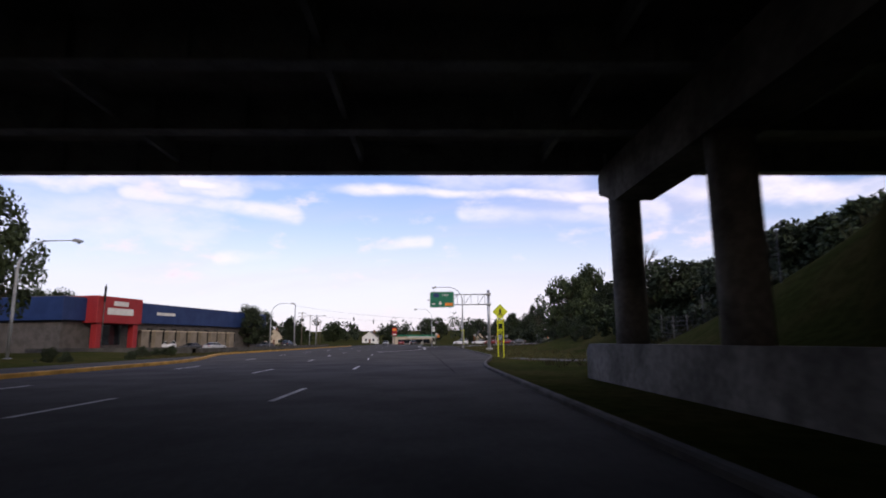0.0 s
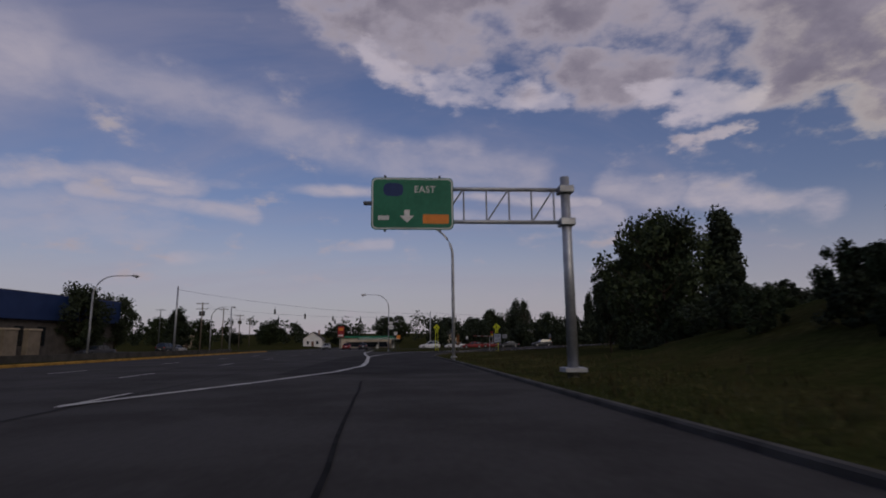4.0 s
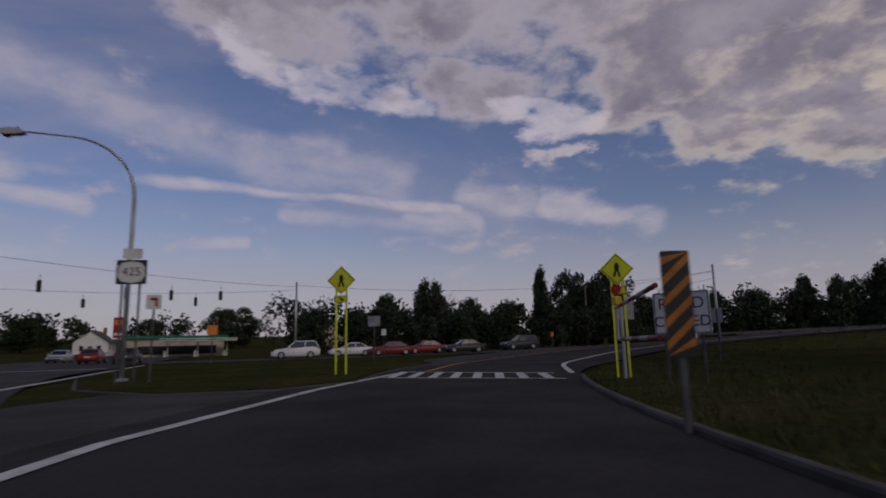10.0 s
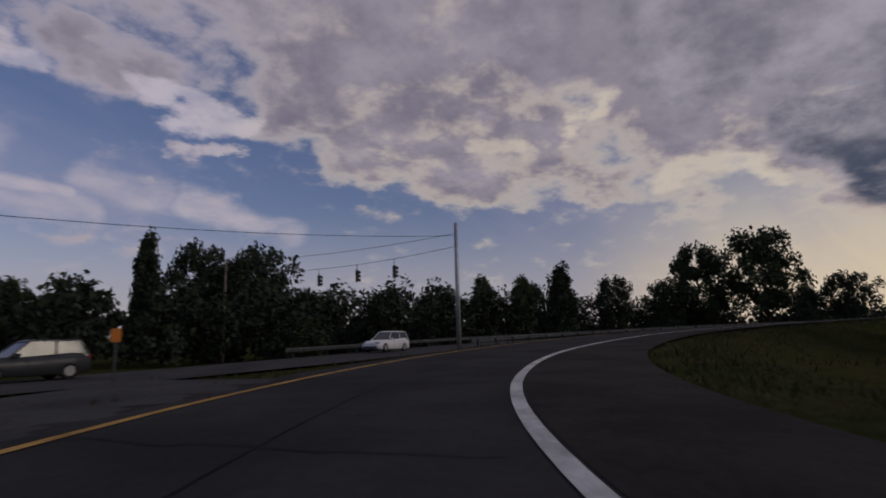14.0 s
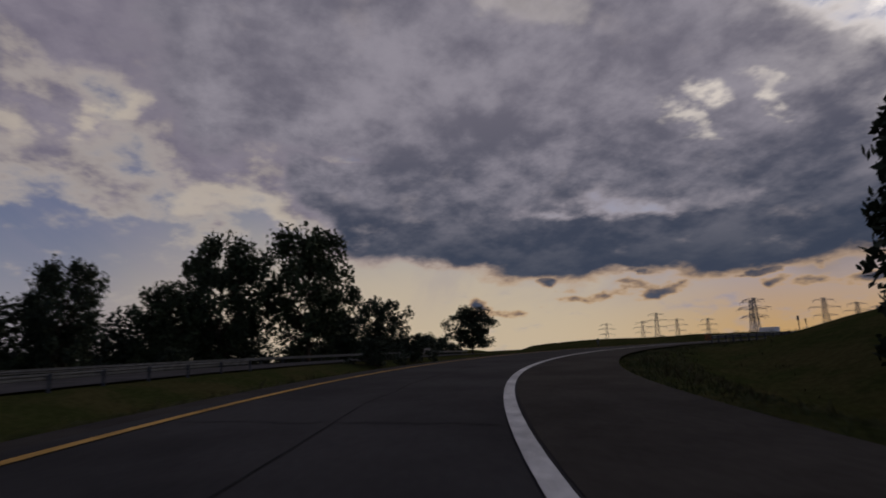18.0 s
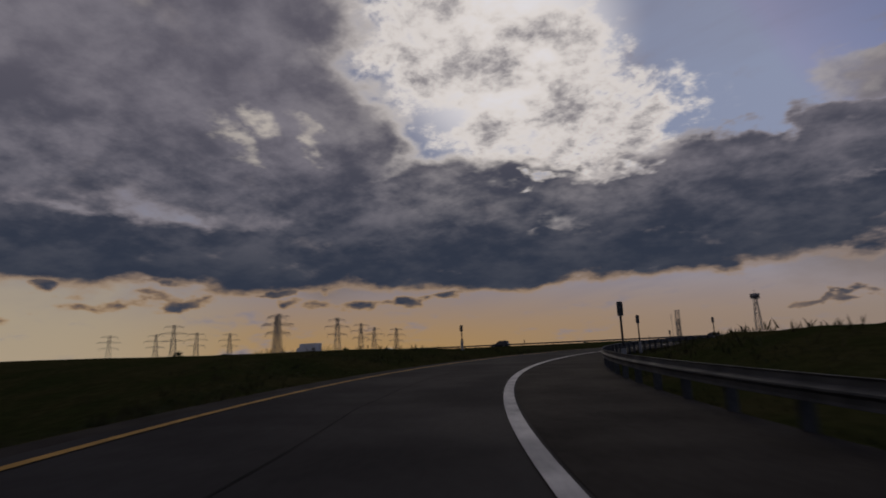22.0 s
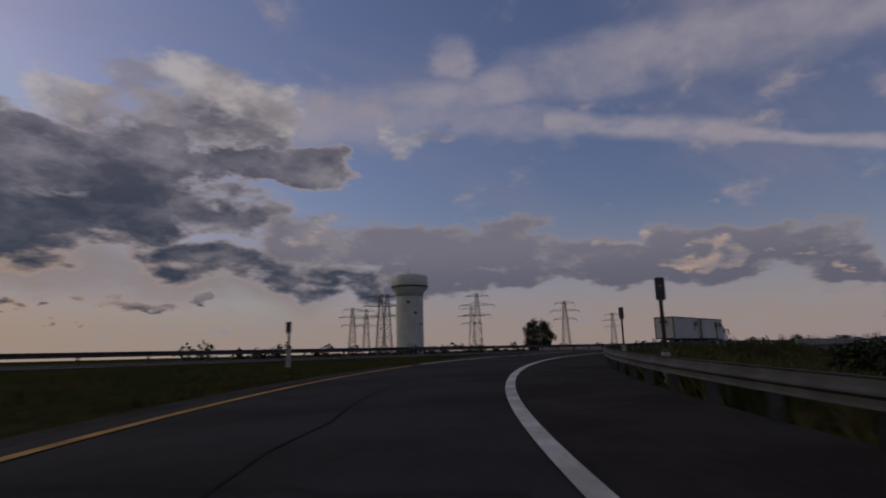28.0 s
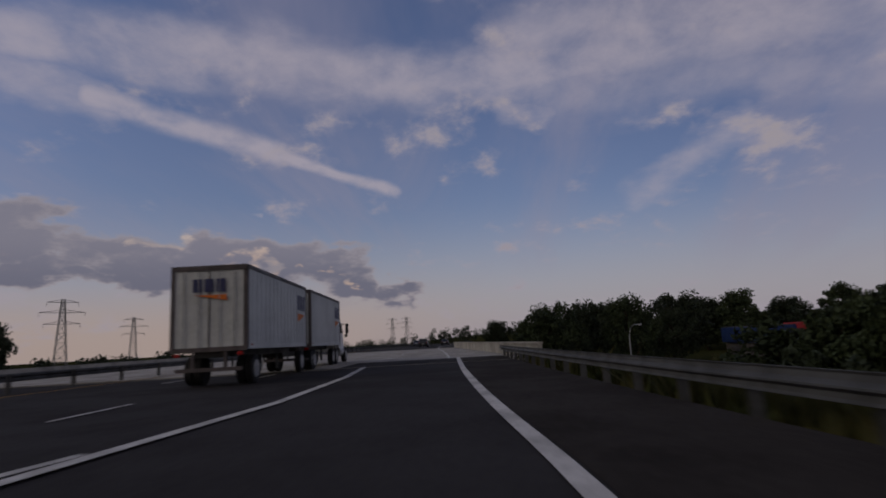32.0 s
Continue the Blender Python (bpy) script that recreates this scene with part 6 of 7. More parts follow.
# box truck on the far carriageway
bt = thing("box_truck", 232, -10.5, 7.22, 0, "white box truck on the far carriageway", "truck")
part("box", Geo().slab(-5.2, 1.6, -1.2, 1.2, 1.0, 3.7, 0.05), WHITEPAINT, bt)
part("cab", loft([[(1.7, -1.05, 0.5), (1.7, 1.05, 0.5), (1.7, 1.0, 2.5), (1.7, -1.0, 2.5)], [(2.7, -1.05, 0.5), (2.7, 1.05, 0.5), (2.7, 1.0, 2.45), (2.7, -1.0, 2.45)], [(3.4, -1.0, 0.5), (3.4, 1.0, 0.5), (3.2, 0.95, 1.5), (3.2, -0.95, 1.5)]]), WHITEPAINT, bt)
part("chassis", Geo().box(-5.0, 3.0, -0.45, 0.45, 0.55, 0.98), SIGNBLACK, bt)
for wx in (-3.6, 2.3):
    for q in (-1, 1):
        wheel(bt, wx, q * 0.95, 0.45, 0.3, q)

# twin-trailer lorry
lorry = thing("semi_truck", 17.4, 4.3, 7.215, 177.5, "white tractor unit hauling two white ribbed trailers", "truck")
TRAILER = material("white_trailer_panel", (0.52, 0.54, 0.53), 0.5, spots=0.15, scale=0.5, fine=6, bump=0.03)
TRIM = material("dull_trailer_trim", (0.10, 0.085, 0.085), 0.6, spots=0.3, scale=2, fine=12, bump=0)
ORANGE = material("orange_livery", (0.62, 0.16, 0.02), 0.5, spots=0.1, scale=1, fine=6, bump=0)
NAVY = material("navy_livery", (0.030, 0.035, 0.10), 0.5, spots=0.1, scale=1, fine=6, bump=0)


def trailer(x0, x1):
    """A van trailer between two stations along the lorry."""
    b = part("trailer", Geo().slab(x0, x1, -1.28, 1.28, 1.25, 4.05, 0.03), TRAILER, lorry)
    for z, w in ((4.0, 0.09), (1.27, 0.08)):
        for q in (-1, 1):
            part("rail", Geo().box(x0, x1, q * 1.285 - 0.012, q * 1.285 + 0.012, z - w, z + 0.06), TRIM if z > 2 else TRAILER, b)
    for xe in (x0 + 0.06, x1 - 0.06):
        for q in (-1, 1):
            part("corner_post", Geo().box(xe - 0.07, xe + 0.07, q * 1.29 - 0.012, q * 1.29 + 0.012, 1.2, 4.05), TRIM, b)
    for xr in np.arange(x0 + 0.5, x1 - 0.3, 0.52):
        for q in (-1, 1):
            part("rib", Geo().box(xr - 0.02, xr + 0.02, q * 1.282 - 0.01, q * 1.282 + 0.01, 1.36, 3.88), TRAILER, b)
    # rear door frame
    for a, c in ((-1.28, -1.16), (1.16, 1.28), (-0.02, 0.02)):
        part("door_post", Geo().box(x0 - 0.03, x0 + 0.01, a, c, 1.2, 4.05), TRIM, b)
    part("door_header", Geo().box(x0 - 0.03, x0 + 0.01, -1.28, 1.28, 3.88, 4.06), TRIM, b)
    part("door_sill", Geo().box(x0 - 0.04, x0 + 0.01, -1.28, 1.28, 1.15, 1.3), TRIM, b)
    for q in (-0.85, -0.35, 0.35, 0.85):
        part("lock_rod", Geo().tube([(x0 - 0.04, q, 1.3), (x0 - 0.04, q, 3.85)], 0.018, 6), GALV, b)
    part("bumper_guard", Geo().box(x0 - 0.02, x0 + 0.1, -1.1, 1.1, 0.5, 0.62).box(x0, x0 + 0.08, -0.6, -0.5, 0.6, 1.2).box(x0, x0 + 0.08, 0.5, 0.6, 0.6, 1.2), TRIM, b)
    for q in (-1.05, 1.05):
        part("tail_light", Geo().slab(x0 - 0.05, x0 + 0.02, q - 0.1, q + 0.1, 1.0, 1.12, 0.02), TAILRED, b)
    # livery: plain bars and a wedge where a company mark stands
    for k in range(3):
        part("mark_bar", Geo().box(x0 - 0.045, x0 - 0.032, -0.55 + 0.4 * k, -0.25 + 0.4 * k, 3.15, 3.6), NAVY, b)
        for q in (-1, 1):
            part("mark_bar", Geo().box(x1 - 1.75 + 0.5 * k, x1 - 1.37 + 0.5 * k, q * 1.296 - 0.004, q * 1.296 + 0.004, 2.85, 3.55), NAVY, b)
    part("mark_wedge", Geo().add([(x0 - 0.045, -0.6, 3.05), (x0 - 0.045, 0.55, 3.05), (x0 - 0.045, -0.6, 2.85), (x0 - 0.032, -0.6, 3.05), (x0 - 0.032, 0.55, 3.05), (x0 - 0.032, -0.6, 2.85)], [(0, 1, 2), (5, 4, 3), (0, 3, 4, 1), (1, 4, 5, 2), (2, 5, 3, 0)]), ORANGE, b)
    for q in (-1, 1):
        part("mark_wedge", Geo().plate([(x1 - 1.75, 2.7), (x1 - 0.4, 2.66), (x1 - 1.7, 2.3)], 0.006, pose(0, q * 1.297, 0)), ORANGE, b)
        part("side_marker", Geo().slab(x0 + 0.4, x0 + 0.5, q * 1.3 - 0.015, q * 1.3 + 0.015, 1.3, 1.36, 0.01), TAILRED, b)
    part("chassis", Geo().box(x0 + 0.1, x1 - 0.3, -0.5, 0.5, 0.95, 1.24), SIGNBLACK, b)
    for wx in (x0 + 1.3,):
        for q in (-1, 1):
            for o in (0, 0.32):
                wheel(b, wx, q * (1.05 - o), 0.5, 0.27, q)
    for q in (-0.55, 0.55):
        part("landing_leg", Geo().box(x1 - 2.6, x1 - 2.5, q - 0.05, q + 0.05, 0.3, 1.0), GALVDULL, b)
    return b


trailer(-13.6, -5.0)
trailer(-4.0, 4.6)
dolly = part("dolly", Geo().box(-6.3, -3.0, -0.45, 0.45, 0.75, 0.98), SIGNBLACK, lorry)
for q in (-1, 1):
    wheel(dolly, -4.6 + 1.6, q * 1.02, 0.5, 0.27, q)
    wheel(dolly, -5.4, q * 1.02, 0.5, 0.27, q)
cabm = loft([[(4.95, -1.15, 1.0), (4.95, 1.15, 1.0), (4.95, 1.15, 2.6), (4.95, 1.05, 3.0), (4.95, -1.05, 3.0), (4.95, -1.15, 2.6)], [(6.4, -1.15, 0.95), (6.4, 1.15, 0.95), (6.4, 1.12, 2.6), (6.2, 1.0, 3.0), (6.2, -1.0, 3.0), (6.4, -1.12, 2.6)], [(7.0, -1.12, 0.9), (7.0, 1.12, 0.9), (6.95, 1.0, 1.95), (6.9, 0.9, 2.0), (6.9, -0.9, 2.0), (6.95, -1.0, 1.95)], [(8.2, -0.95, 0.8), (8.2, 0.95, 0.8), (8.15, 0.8, 1.6), (8.1, 0.65, 1.72), (8.1, -0.65, 1.72), (8.15, -0.8, 1.6)], [(8.55, -0.8, 0.75), (8.55, 0.8, 0.75), (8.5, 0.65, 1.35), (8.45, 0.5, 1.5), (8.45, -0.5, 1.5), (8.5, -0.65, 1.35)]])
cabp = part("cab", cabm, WHITEPAINT, lorry)
part("roof_fairing", loft([[(4.95, -1.1, 3.0), (4.95, 1.1, 3.0), (4.95, 1.0, 3.95), (4.95, -1.0, 3.95)], [(5.5, -1.05, 3.0), (5.5, 1.05, 3.0), (5.4, 0.9, 3.75), (5.4, -0.9, 3.75)], [(6.3, -0.9, 3.0), (6.3, 0.9, 3.0), (6.2, 0.7, 3.25), (6.2, -0.7, 3.25)]]), WHITEPAINT, cabp)
part("side_extender", Geo().box(4.6, 4.95, 1.1, 1.16, 1.1, 3.9).box(4.6, 4.95, -1.16, -1.1, 1.1, 3.9), TRIM, cabp)
for q in (-1, 1):
    part("side_window", Geo().plate([(5.6, 2.0), (6.55, 2.0), (6.35, 2.65), (5.6, 2.65)], 0.02, pose(0, q * 1.145, 0)), GLASS, cabp)
    part("mirror", Geo().slab(6.75, 6.9, q * 1.4 - 0.1, q * 1.4 + 0.1, 1.95, 2.65, 0.03), SIGNBLACK, cabp)
    part("mirror_arm", Geo().tube([(6.6, q * 1.1, 2.6), (6.82, q * 1.4, 2.6)], 0.02, 6), SIGNBLACK, cabp)
    part("hood_mirror", Geo().slab(8.3, 8.4, q * 1.1 - 0.1, q * 1.1 + 0.1, 1.75, 1.95, 0.02), SIGNBLACK, cabp)
    part("hood_mirror_arm", Geo().tube([(8.0, q * 0.8, 1.55), (8.35, q * 1.1, 1.8)], 0.018, 6), SIGNBLACK, cabp)
    part("fuel_tank", Geo().tube([(5.0, q * 0.95, 0.75), (6.4, q * 0.95, 0.75)], 0.3, 14), SIGNBACK, lorry)
    part("headlight", Geo().slab(8.25, 8.5, q * 0.72 - 0.1, q * 0.72 + 0.1, 0.95, 1.15, 0.03), CHROME, cabp)
    wheel(lorry, 7.6, q * 1.03, 0.5, 0.3, q)
    wheel(lorry, 4.0, q * 1.02, 0.5, 0.3, q)
    wheel(lorry, 2.8, q * 1.02, 0.5, 0.3, q)
part("windscreen", Geo().add([(6.46, -1.02, 2.05), (6.46, 1.02, 2.05), (6.3, 0.95, 2.85), (6.3, -0.95, 2.85), (6.95, -0.9, 2.03), (6.95, 0.9, 2.03)], [(4, 5, 2, 3), (0, 1, 5, 4), (0, 4, 3), (1, 2, 5), (0, 3, 2, 1)]), GLASS, cabp)
part("exhaust_stack", Geo().tube([(4.75, -0.9, 1.0), (4.75, -0.9, 4.1)], 0.07, 10), CHROME, cabp)


# ---- buildings ----
def oriented(ax, ay, bx, by):
    return math.degrees(math.atan2(by - ay, bx - ax)), math.hypot(bx - ax, by - ay)


ang, length = oriented(-51, 79, -40, 137)
store = thing("store_building", -51, 79, 1.0, ang, "long blue store with a red corner block", "store")
sz = 0.0
part("wall", Geo().box(0, length, 0, 26, -1.5, 3.6 + sz), ROOFC, store)
part("fascia", Geo().slab(-0.6, length + 0.3, -0.6, 26.5, 3.5, 6.8, 0.05), STOREBLUE, store)
part("roof", Geo().box(-0.2, length, -0.2, 26, 6.8, 6.92), ROOFC, store)
part("corner_block", Geo().slab(3.5, 13.0, -2.4, 4.5, 3.2, 7.2, 0.06), STORERED, store, "projecting red entrance block")
for k, (w, h, zz) in enumerate(((3.0, 0.7, 6.2), (5.4, 1.0, 5.0))):
    part("lettering_bar", Geo().box(8.2 - w / 2, 8.2 + w / 2, -2.46, -2.41, zz - h / 2, zz + h / 2), SIGNWHITE, store)
part("lettering_bar", Geo().box(19, 24, -0.66, -0.61, 5.0, 5.5), SIGNWHITE, store)
for q in (4.4, 12.0):
    part("entrance_column", Geo().slab(q - 0.5, q + 0.5, -2.2, -1.2, -1, 3.2, 0.05), STORERED, store)
for i in range(9):
    xa = 15.5 + i * 3.4
    if xa + 2 < length:
        part("bay_pier", Geo().slab(xa, xa + 1.9, -0.7, 0.2, -1, 2.2, 0.04), TANDARK, store)
        part("pier_cap", Geo().slab(xa - 0.1, xa + 2.0, -0.8, 0.2, 2.2, 2.4, 0.03), STUCCO, store)
        part("shop_window", Geo().box(xa + 1.95, xa + 3.3, -0.05, 0.02, 0.3, 2.7), GLASS, store)
part("shop_window", Geo().box(5.2, 11.4, -0.06, 0.02, 0, 3.1), GLASS, store)
pole("sign_mast", -47.6, 83.0, 9.6, GALVDULL, "thin grey mast before the store", 0.08, z=0.3)
mast = thing("mast_sign", -47.6, 83.0, 7.3, -20, "narrow dark banner sign on a mast", "sign")
part("banner", Geo().slab(-0.16, 0.16, -0.08, 0.08, 0, 2.3, 0.02), SIGNBLACK, mast)
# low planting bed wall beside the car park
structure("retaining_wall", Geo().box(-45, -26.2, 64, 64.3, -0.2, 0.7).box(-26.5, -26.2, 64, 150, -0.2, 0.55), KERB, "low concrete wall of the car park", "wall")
structure("car_park", Geo().add([(-75, 85, 0.12), (-27, 80, 0.12), (-28, 165, 0.12), (-70, 165, 0.12)], [(0, 1, 2, 3)]), ASPHALT, "grey asphalt car park before the store", "car park")

# filling station beyond the crossroads
gas = thing("filling_station", -1, 222, ground_z(-1, 222), 6, "filling station with white and green canopy", "filling station")
gas.scale = (0.68, 0.68, 0.68)
part("canopy", Geo().slab(-10, 8, -5, 5, 4.0, 4.7, 0.05), WHITEPAINT, gas)
part("canopy_band", Geo().box(-10.03, 8.03, -5.03, 5.03, 4.25, 4.55), SIGNGREEN, gas)
for x in (-8, -1, 6):
    part("canopy_column", Geo().box(x - 0.15, x + 0.15, -0.2, 0.2, -0.5, 4.0), WHITEPAINT, gas)
    part("fuel_pump", Geo().slab(x - 0.9, x - 0.3, -0.4, 0.4, 0, 1.7, 0.04), SIGNWHITE, gas)
part("shop", Geo().slab(-18, 6, 9, 18, -0.5, 4.8, 0.05), STUCCO, gas)
part("shop_window", Geo().box(-15, 4, 8.95, 9.02, 0.8, 3.0), GLASS, gas)
part("shop_roof", Geo().slab(-19, 7, 8.4, 18.5, 4.8, 5.7, 0.05), SIGNGREEN, gas)
ps = thing("price_sign", -12.5, 214, 0, 0, "red and white filling station price sign", "sign")
part("post", Geo().box(-0.12, 0.12, -0.1, 0.1, -0.3, 6.2), GALVDULL, ps)
part("panel", Geo().slab(-0.9, 0.9, -0.15, 0.15, 3.2, 6.4, 0.05), STORERED, ps)
part("panel_bar", Geo().box(-0.7, 0.7, -0.17, -0.15, 5.2, 6.0), SIGNORANGE, ps)
part("panel_bar", Geo().box(-0.7, 0.7, -0.17, -0.15, 3.6, 4.0), SIGNWHITE, ps)


def house(x, y, rz, w, d, h, wallm, label, name="house", z=None):
    t = thing(name, x, y, (ground_z(x, y) if z is None else z) - 0.3, rz, label, "house", "houses")
    part("wall", Geo().box(-w / 2, w / 2, -d / 2, d / 2, -0.5, h), wallm, t)
    r = h + w * 0.36
    part("gable", Geo().add([(-w / 2, -d / 2, h), (w / 2, -d / 2, h), (0, -d / 2, r), (-w / 2, d / 2, h), (w / 2, d / 2, h), (0, d / 2, r)], [(0, 1, 2), (5, 4, 3), (0, 3, 4, 1), (1, 4, 5, 2), (2, 5, 3, 0)]), wallm, t)
    for q in (-1, 1):
        part("roof", Geo().add([(0, -d / 2 - 0.4, r + 0.16), (q * (w / 2 + 0.4), -d / 2 - 0.4, h - 0.14), (q * (w / 2 + 0.4), d / 2 + 0.4, h - 0.14), (0, d / 2 + 0.4, r + 0.16), (0, -d / 2 - 0.4, r + 0.02), (q * (w / 2 + 0.4), -d / 2 - 0.4, h - 0.3), (q * (w / 2 + 0.4), d / 2 + 0.4, h - 0.3), (0, d / 2 + 0.4, r + 0.02)], [(0, 1, 2, 3), (7, 6, 5, 4), (0, 4, 5, 1), (1, 5, 6, 2), (2, 6, 7, 3)]), ROOFC, t)
    for q in (-w * 0.25, w * 0.25):
        wn = part("window", Geo().box(q - 0.5, q + 0.5, -d / 2 - 0.06, -d / 2 + 0.02, 0.9, 2.2), WHITEPAINT, t)
        part("pane", Geo().box(q - 0.42, q + 0.42, -d / 2 - 0.08, -d / 2 - 0.05, 0.98, 2.12), GLASS, wn)
    dr = part("door", Geo().slab(-0.45, 0.45, -d / 2 - 0.08, -d / 2 + 0.02, 0, 2.05, 0.02), BRICKC, t)
    for q in (-d * 0.28, d * 0.05, d * 0.3):
        for sx in (-1, 1):
            wn = part("window", Geo().box(sx * w / 2 - 0.05, sx * w / 2 + 0.05, q - 0.5, q + 0.5, 0.9, 2.2), WHITEPAINT, t)
            part("pane", Geo().box(sx * w / 2 - 0.07, sx * w / 2 + 0.07, q - 0.42, q + 0.42, 0.98, 2.12), GLASS, wn)
    part("chimney", Geo().slab(w * 0.18, w * 0.18 + 0.7, d * 0.1, d * 0.1 + 0.7, h, r + 0.9, 0.03), BRICKC, t)
    return t


house(-27, 268, 0, 7, 9, 3.0, WHITEPAINT, "white gabled house beyond the crossroads")
house(-70, 255, 20, 9, 14, 3.5, STUCCO, "low pale commercial building beyond the road")
house(25, 255, 10, 8, 10, 3, STUCCO, "tan house among the trees")
house(176, 152, 55, 6, 8, 2.3, TANDARK, "single-storey white house beside the side road")
house(200, 136, 55, 6, 8, 2.3, TANDARK, "single-storey tan house beside the side road")
house(222, 120, 55, 6, 11, 2.4, BRICKC, "low tan house beside the side road")
house(140, 186, 40, 6, 8, 2.3, TANDARK, "single-storey white house under the trees")
house(-145, 133, 60, 14, 22, 5, BRICKC, "brown building on the wooded slope")
house(-128, 158, 60, 10, 14, 4, BRICKC, "brown building on the wooded slope")

# water tower
wx, wy = -74, -152
wtz = ground_z(wx, wy)
tower = thing("water_tower", wx, wy, wtz, 0, "pale green-white water tower with a fluted shaft", "water tower")
tower.scale = (1.0, 1.0, 1.1)
n = 64
prof = [(6.4, 0), (6.3, 3), (6.2, 12), (6.2, 30)]
sh = Geo()
sh.add([((r * (1 + (0.012 if k % 2 else -0.012))) * math.cos(2 * math.pi * k / n), (r * (1 + (0.012 if k % 2 else -0.012))) * math.sin(2 * math.pi * k / n), z) for r, z in prof for k in range(n)], [(n * i + k, n * i + (k + 1) % n, n * i + n + (k + 1) % n, n * i + n + k) for i in range(len(prof) - 1) for k in range(n)])
part("shaft", sh, TOWERWHITE, tower)
part("tank", Geo().lathe([(6.2, 29.5), (6.6, 31.2), (8.4, 33.0), (8.5, 33.4), (8.5, 37.6), (8.2, 38.2), (5.0, 39.0), (0.6, 39.4)], 48), TOWERWHITE, tower, "wide cylindrical tank", smooth=True)
part("tank_band", Geo().lathe([(8.53, 33.2), (8.56, 33.3), (8.56, 33.9), (8.53, 34.0)], 48), GALVDULL, tower)
for a in (40, 70, 100):
    part("vent_window", Geo().box(-0.6, 0.6, -0.1, 0.1, -0.5, 0.5, pose(6.3 * math.cos(radians(a)), 6.3 * math.sin(radians(a)), 27 - (a - 40) * 0.15, 0, 0, a + 90)), SIGNBLACK, tower)
part("door", Geo().box(-0.8, 0.8, -0.1, 0.1, 0, 2.4, pose(6.4 * math.cos(radians(55)), 6.4 * math.sin(radians(55)), 0, 0, 0, 145)), GALVDULL, tower)
part("antenna", Geo().tube([(0, 0, 39.3), (0, 0, 41.5)], 0.08, 6).tube([(1, 0, 39.2), (1, 0, 40.6)], 0.06, 6), GALVDULL, tower)


def lattice(h, base, top, bars, r):
    """Four legs with crossed braces."""
    out = Geo()
    def c(z, k):
        w = base + (top - base) * z / h
        return Vector((w * (1, 1, -1, -1)[k] / 2, w * (1, -1, -1, 1)[k] / 2, z))
    for k in range(4):
        out.tube([c(0, k) - Vector((0, 0, 1)), c(h, k)], r, 4)
    zs = [h * (1 - (1 - i / bars) ** 1.35) for i in range(bars + 1)]
    for a, b in zip(zs[:-1], zs[1:]):
        for k in range(4):
            out.tube([c(a, k), c(b, (k + 1) % 4)], r * 0.55, 4)
            out.tube([c(a, (k + 1) % 4), c(b, k)], r * 0.55, 4)
            out.tube([c(b, k), c(b, (k + 1) % 4)], r * 0.55, 4)
    return out


PYL = {}
PYL["tower"] = lattice(36, 6.0, 1.4, 9, 0.15).mesh("lattice", PYLON)
for i, (z, w) in enumerate(((24, 7.5), (29.5, 9.5), (34.5, 6.5))):
    a = Geo()
    for q in (-1, 1):
        a.tube([(0, -0.7, z), (q * w, 0, z + 0.15)], 0.11, 4).tube([(0, 0.7, z), (q * w, 0, z + 0.15)], 0.11, 4).tube([(0, 0, z + 1.6), (q * w, 0, z + 0.15)], 0.11, 4).tube([(q * w, 0, z + 0.1), (q * w, 0, z - 1.9)], 0.09, 5)
    PYL["arm%d" % i] = a.mesh("cross_arm", PYLON)


def pylon(x, y, top, rz):
    z = ground_z(x, y)
    t = thing("pylon", x, y, z, rz, "steel lattice power pylon in the distance", "pylon", "power pylons")
    k = (top - z) / 36.3
    t.scale = (k, k, k)
    part("lattice", PYL["tower"], None, t)
    for i in range(3):
        part("cross_arm", PYL["arm%d" % i], None, t)


for x, y, top in ((-218, -375, 49), (-232, -372, 48), (-176, -288, 52), (-189, -295, 53), (-230, -237, 51), (-311, -207, 47), (-437, -224, 42), (-300, -300, 48), (-749, -15, 44), (-750, 5, 45)):
    pylon(x, y, top, -50)
for x, y, top in ((466, -238, 49), (454, -303, 48), (460, -349, 45), (472, -390, 43), (473, -437, 44), (578, -219, 45), (597, -259, 40), (577, -283, 39), (448, -217, 45), (675, -218, 40), (652, -253, 41)):
    pylon(x, y, top, 60)
# radio masts
mast = thing("radio_mast", 105, -207, ground_z(105, -207), 10, "lattice radio mast with antenna ring", "radio mast")
part("lattice", lattice(33, 4.5, 1.2, 11, 0.12), PYLON, mast)
part("platform", Geo().lathe([(1.2, 31.0), (1.9, 31.6), (1.9, 32.4), (1.2, 33.0)], 12), PYLON, mast)
part("antenna", Geo().tube([(0, 0, 33), (0, 0, 36)], 0.08, 6), PYLON, mast)
for k in range(8):
    a = 2 * math.pi * k / 8
    part("panel_antenna", Geo().box(-0.25, 0.25, -0.08, 0.08, 30.4, 33.2, pose(2.1 * math.cos(a), 2.1 * math.sin(a), 0, 0, 0, math.degrees(a) + 90)), PYLON, mast)
sig = thing("lattice_sign", 143, -205, ground_z(143, -205), 10, "tall open steel frame in the distance", "radio mast")
part("lattice", lattice(27, 2.2, 2.0, 9, 0.13), PYLON, sig)
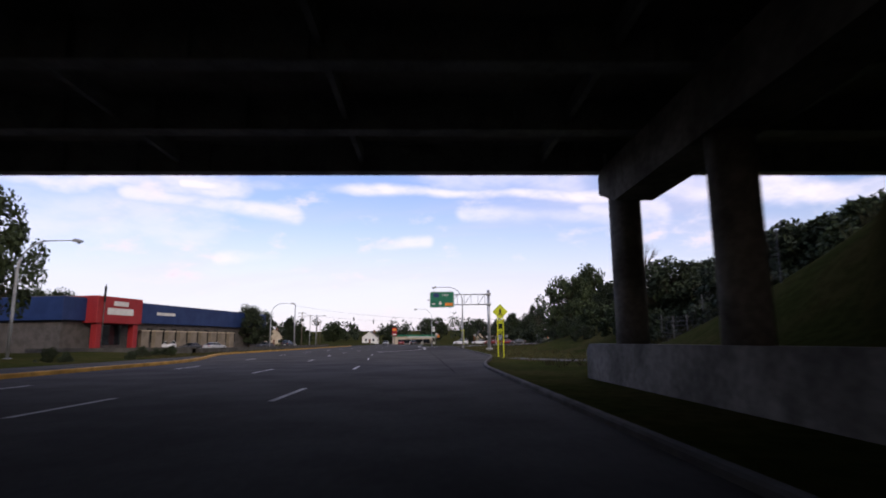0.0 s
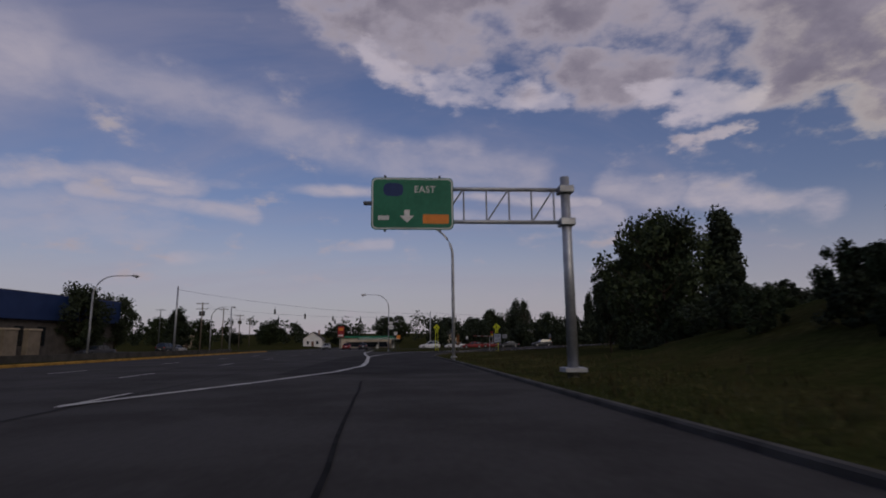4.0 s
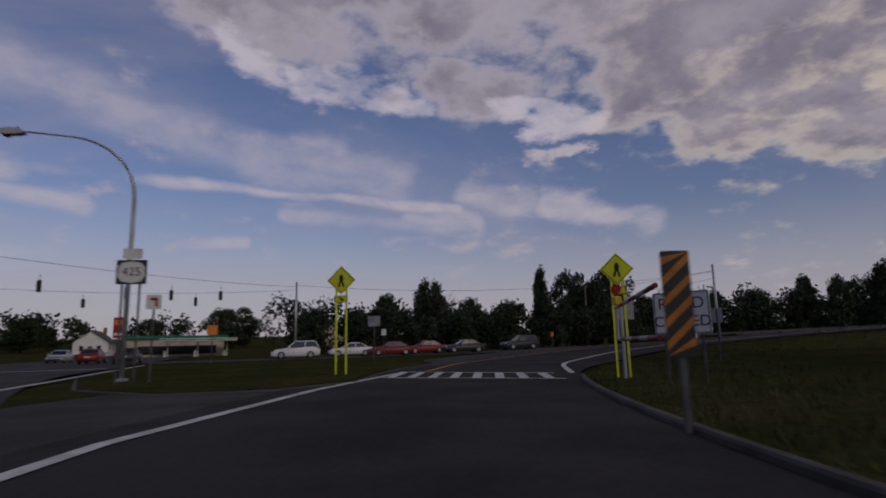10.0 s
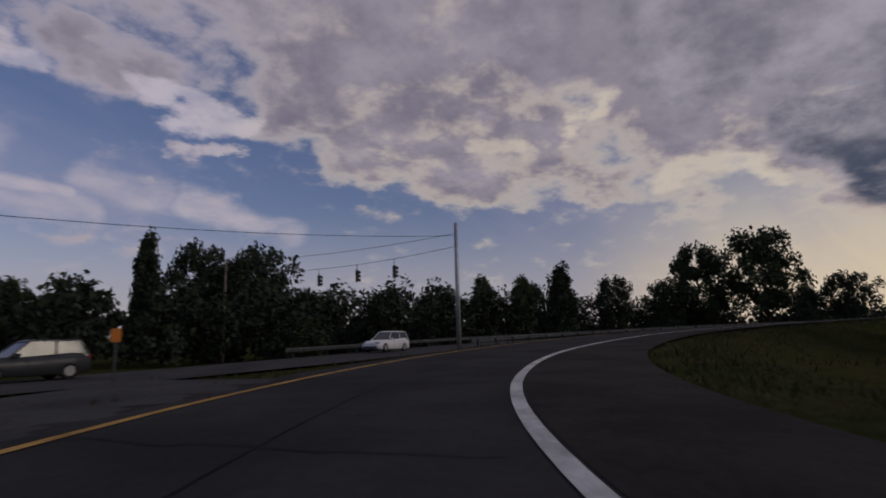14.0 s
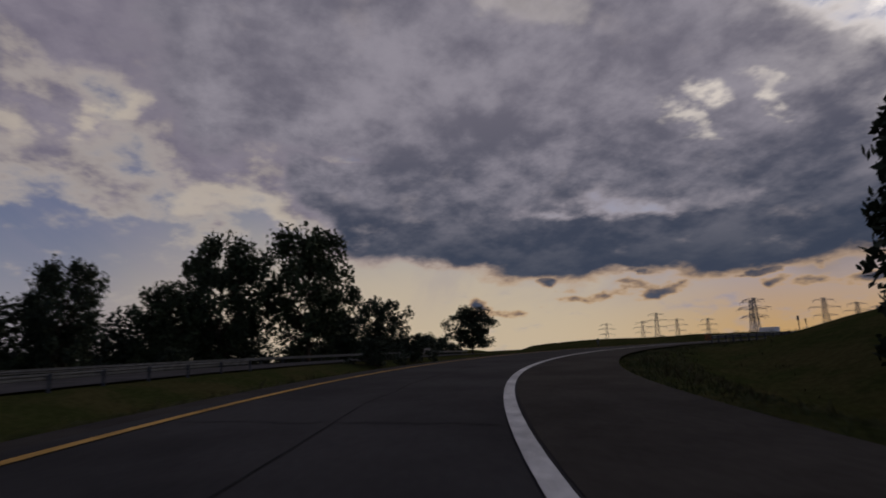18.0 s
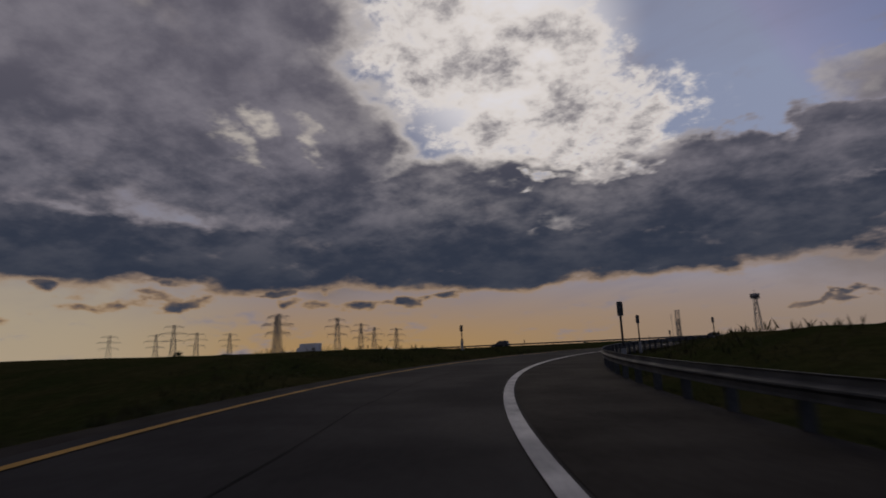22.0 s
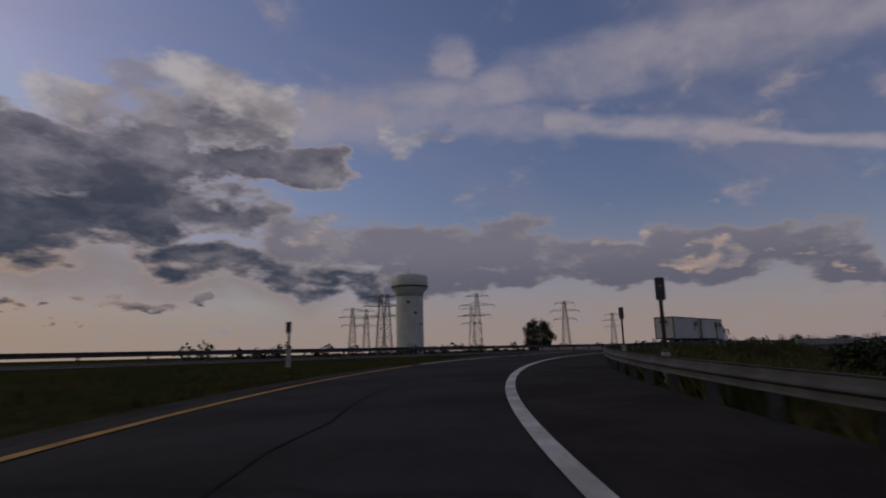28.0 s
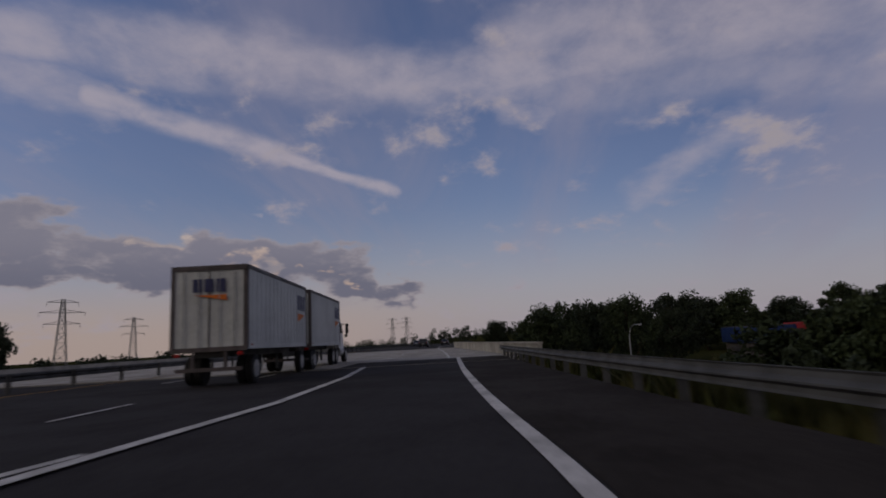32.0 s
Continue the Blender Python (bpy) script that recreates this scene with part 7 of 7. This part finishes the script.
part("lattice", lattice(22, 1.4, 1.2, 8, 0.1).tube([(3.2, 0, 0), (3.2, 0, 25)], 0.12, 5), PYLON, sig)


# ---- grass blades on the verges ----
def grass(name, rows, label, seed, mat, tall):
    """Tufts of leaning blades over strips beside a line: line, from, to, offsets, count."""
    rng = random.Random(seed)
    vs, fs = [], []
    for line, s0, s1, l0, l1, n in rows:
        for _ in range(n):
            s = rng.uniform(s0, s1)
            p = line.at(s, l0 + (l1 - l0) * rng.random() ** 1.4)
            z = ground_z(p.x, p.y)
            for _ in range(3):
                h = tall * rng.uniform(0.45, 1.0) * (0.6 + 0.8 * abs(noise.noise(Vector((p.x * 0.3, p.y * 0.3, 0)))))
                a = rng.uniform(0, 6.283)
                w = 0.012 + 0.05 * h
                b = Vector((p.x + rng.gauss(0, 0.09), p.y + rng.gauss(0, 0.09), z - 0.03))
                k = len(vs)
                side = Vector((math.cos(a) * w, math.sin(a) * w, 0))
                lean = Vector((rng.gauss(0, 0.35) * h, rng.gauss(0, 0.35) * h, h))
                vs += [b - side, b + side, b + lean * 0.55 + side * 0.6, b + lean + Vector((0, 0, -0.1 * h))]
                fs += [(k, k + 1, k + 2), (k, k + 2, k + 3)]
    ob = part(name, Geo().add(vs, fs), mat)
    return tagged(ob, label, "grass", kind="stuff")


MAIN = Line([(0, 15, 0), (0, 40, 0), (0.3, 70, 0), (0.5, 96, 0)])
grass("verge_grass", [(MAIN, 22, 80, 5.0, 11.0, 7000), (RAMP, 60, 110, 3.3, 9.0, 5000), (RAMP, 110, END - 60, 4.2, 8.5, 13000), (RAMP, 112, END - 75, -5.6, -10.0, 12000)], "rough green grass tufts on the verges", 51, BLADES, 0.22)
grass("dry_grass", [(MAIN, 10, 80, 6.0, 14.0, 900), (RAMP, 60, END - 60, 5.0, 12.0, 1800), (RAMP, 112, END - 75, -6.0, -13.0, 1600), (RAMP, 8, 40, -26.0, -23.0, 500)], "scattered dry brown grass stalks", 52, DRY, 0.5)
grass("tall_weeds", [(RAMP, END - 95, END, 4.6, 14.0, 9000)], "tall green weeds behind the guard rail", 53, BLADES, 0.95)
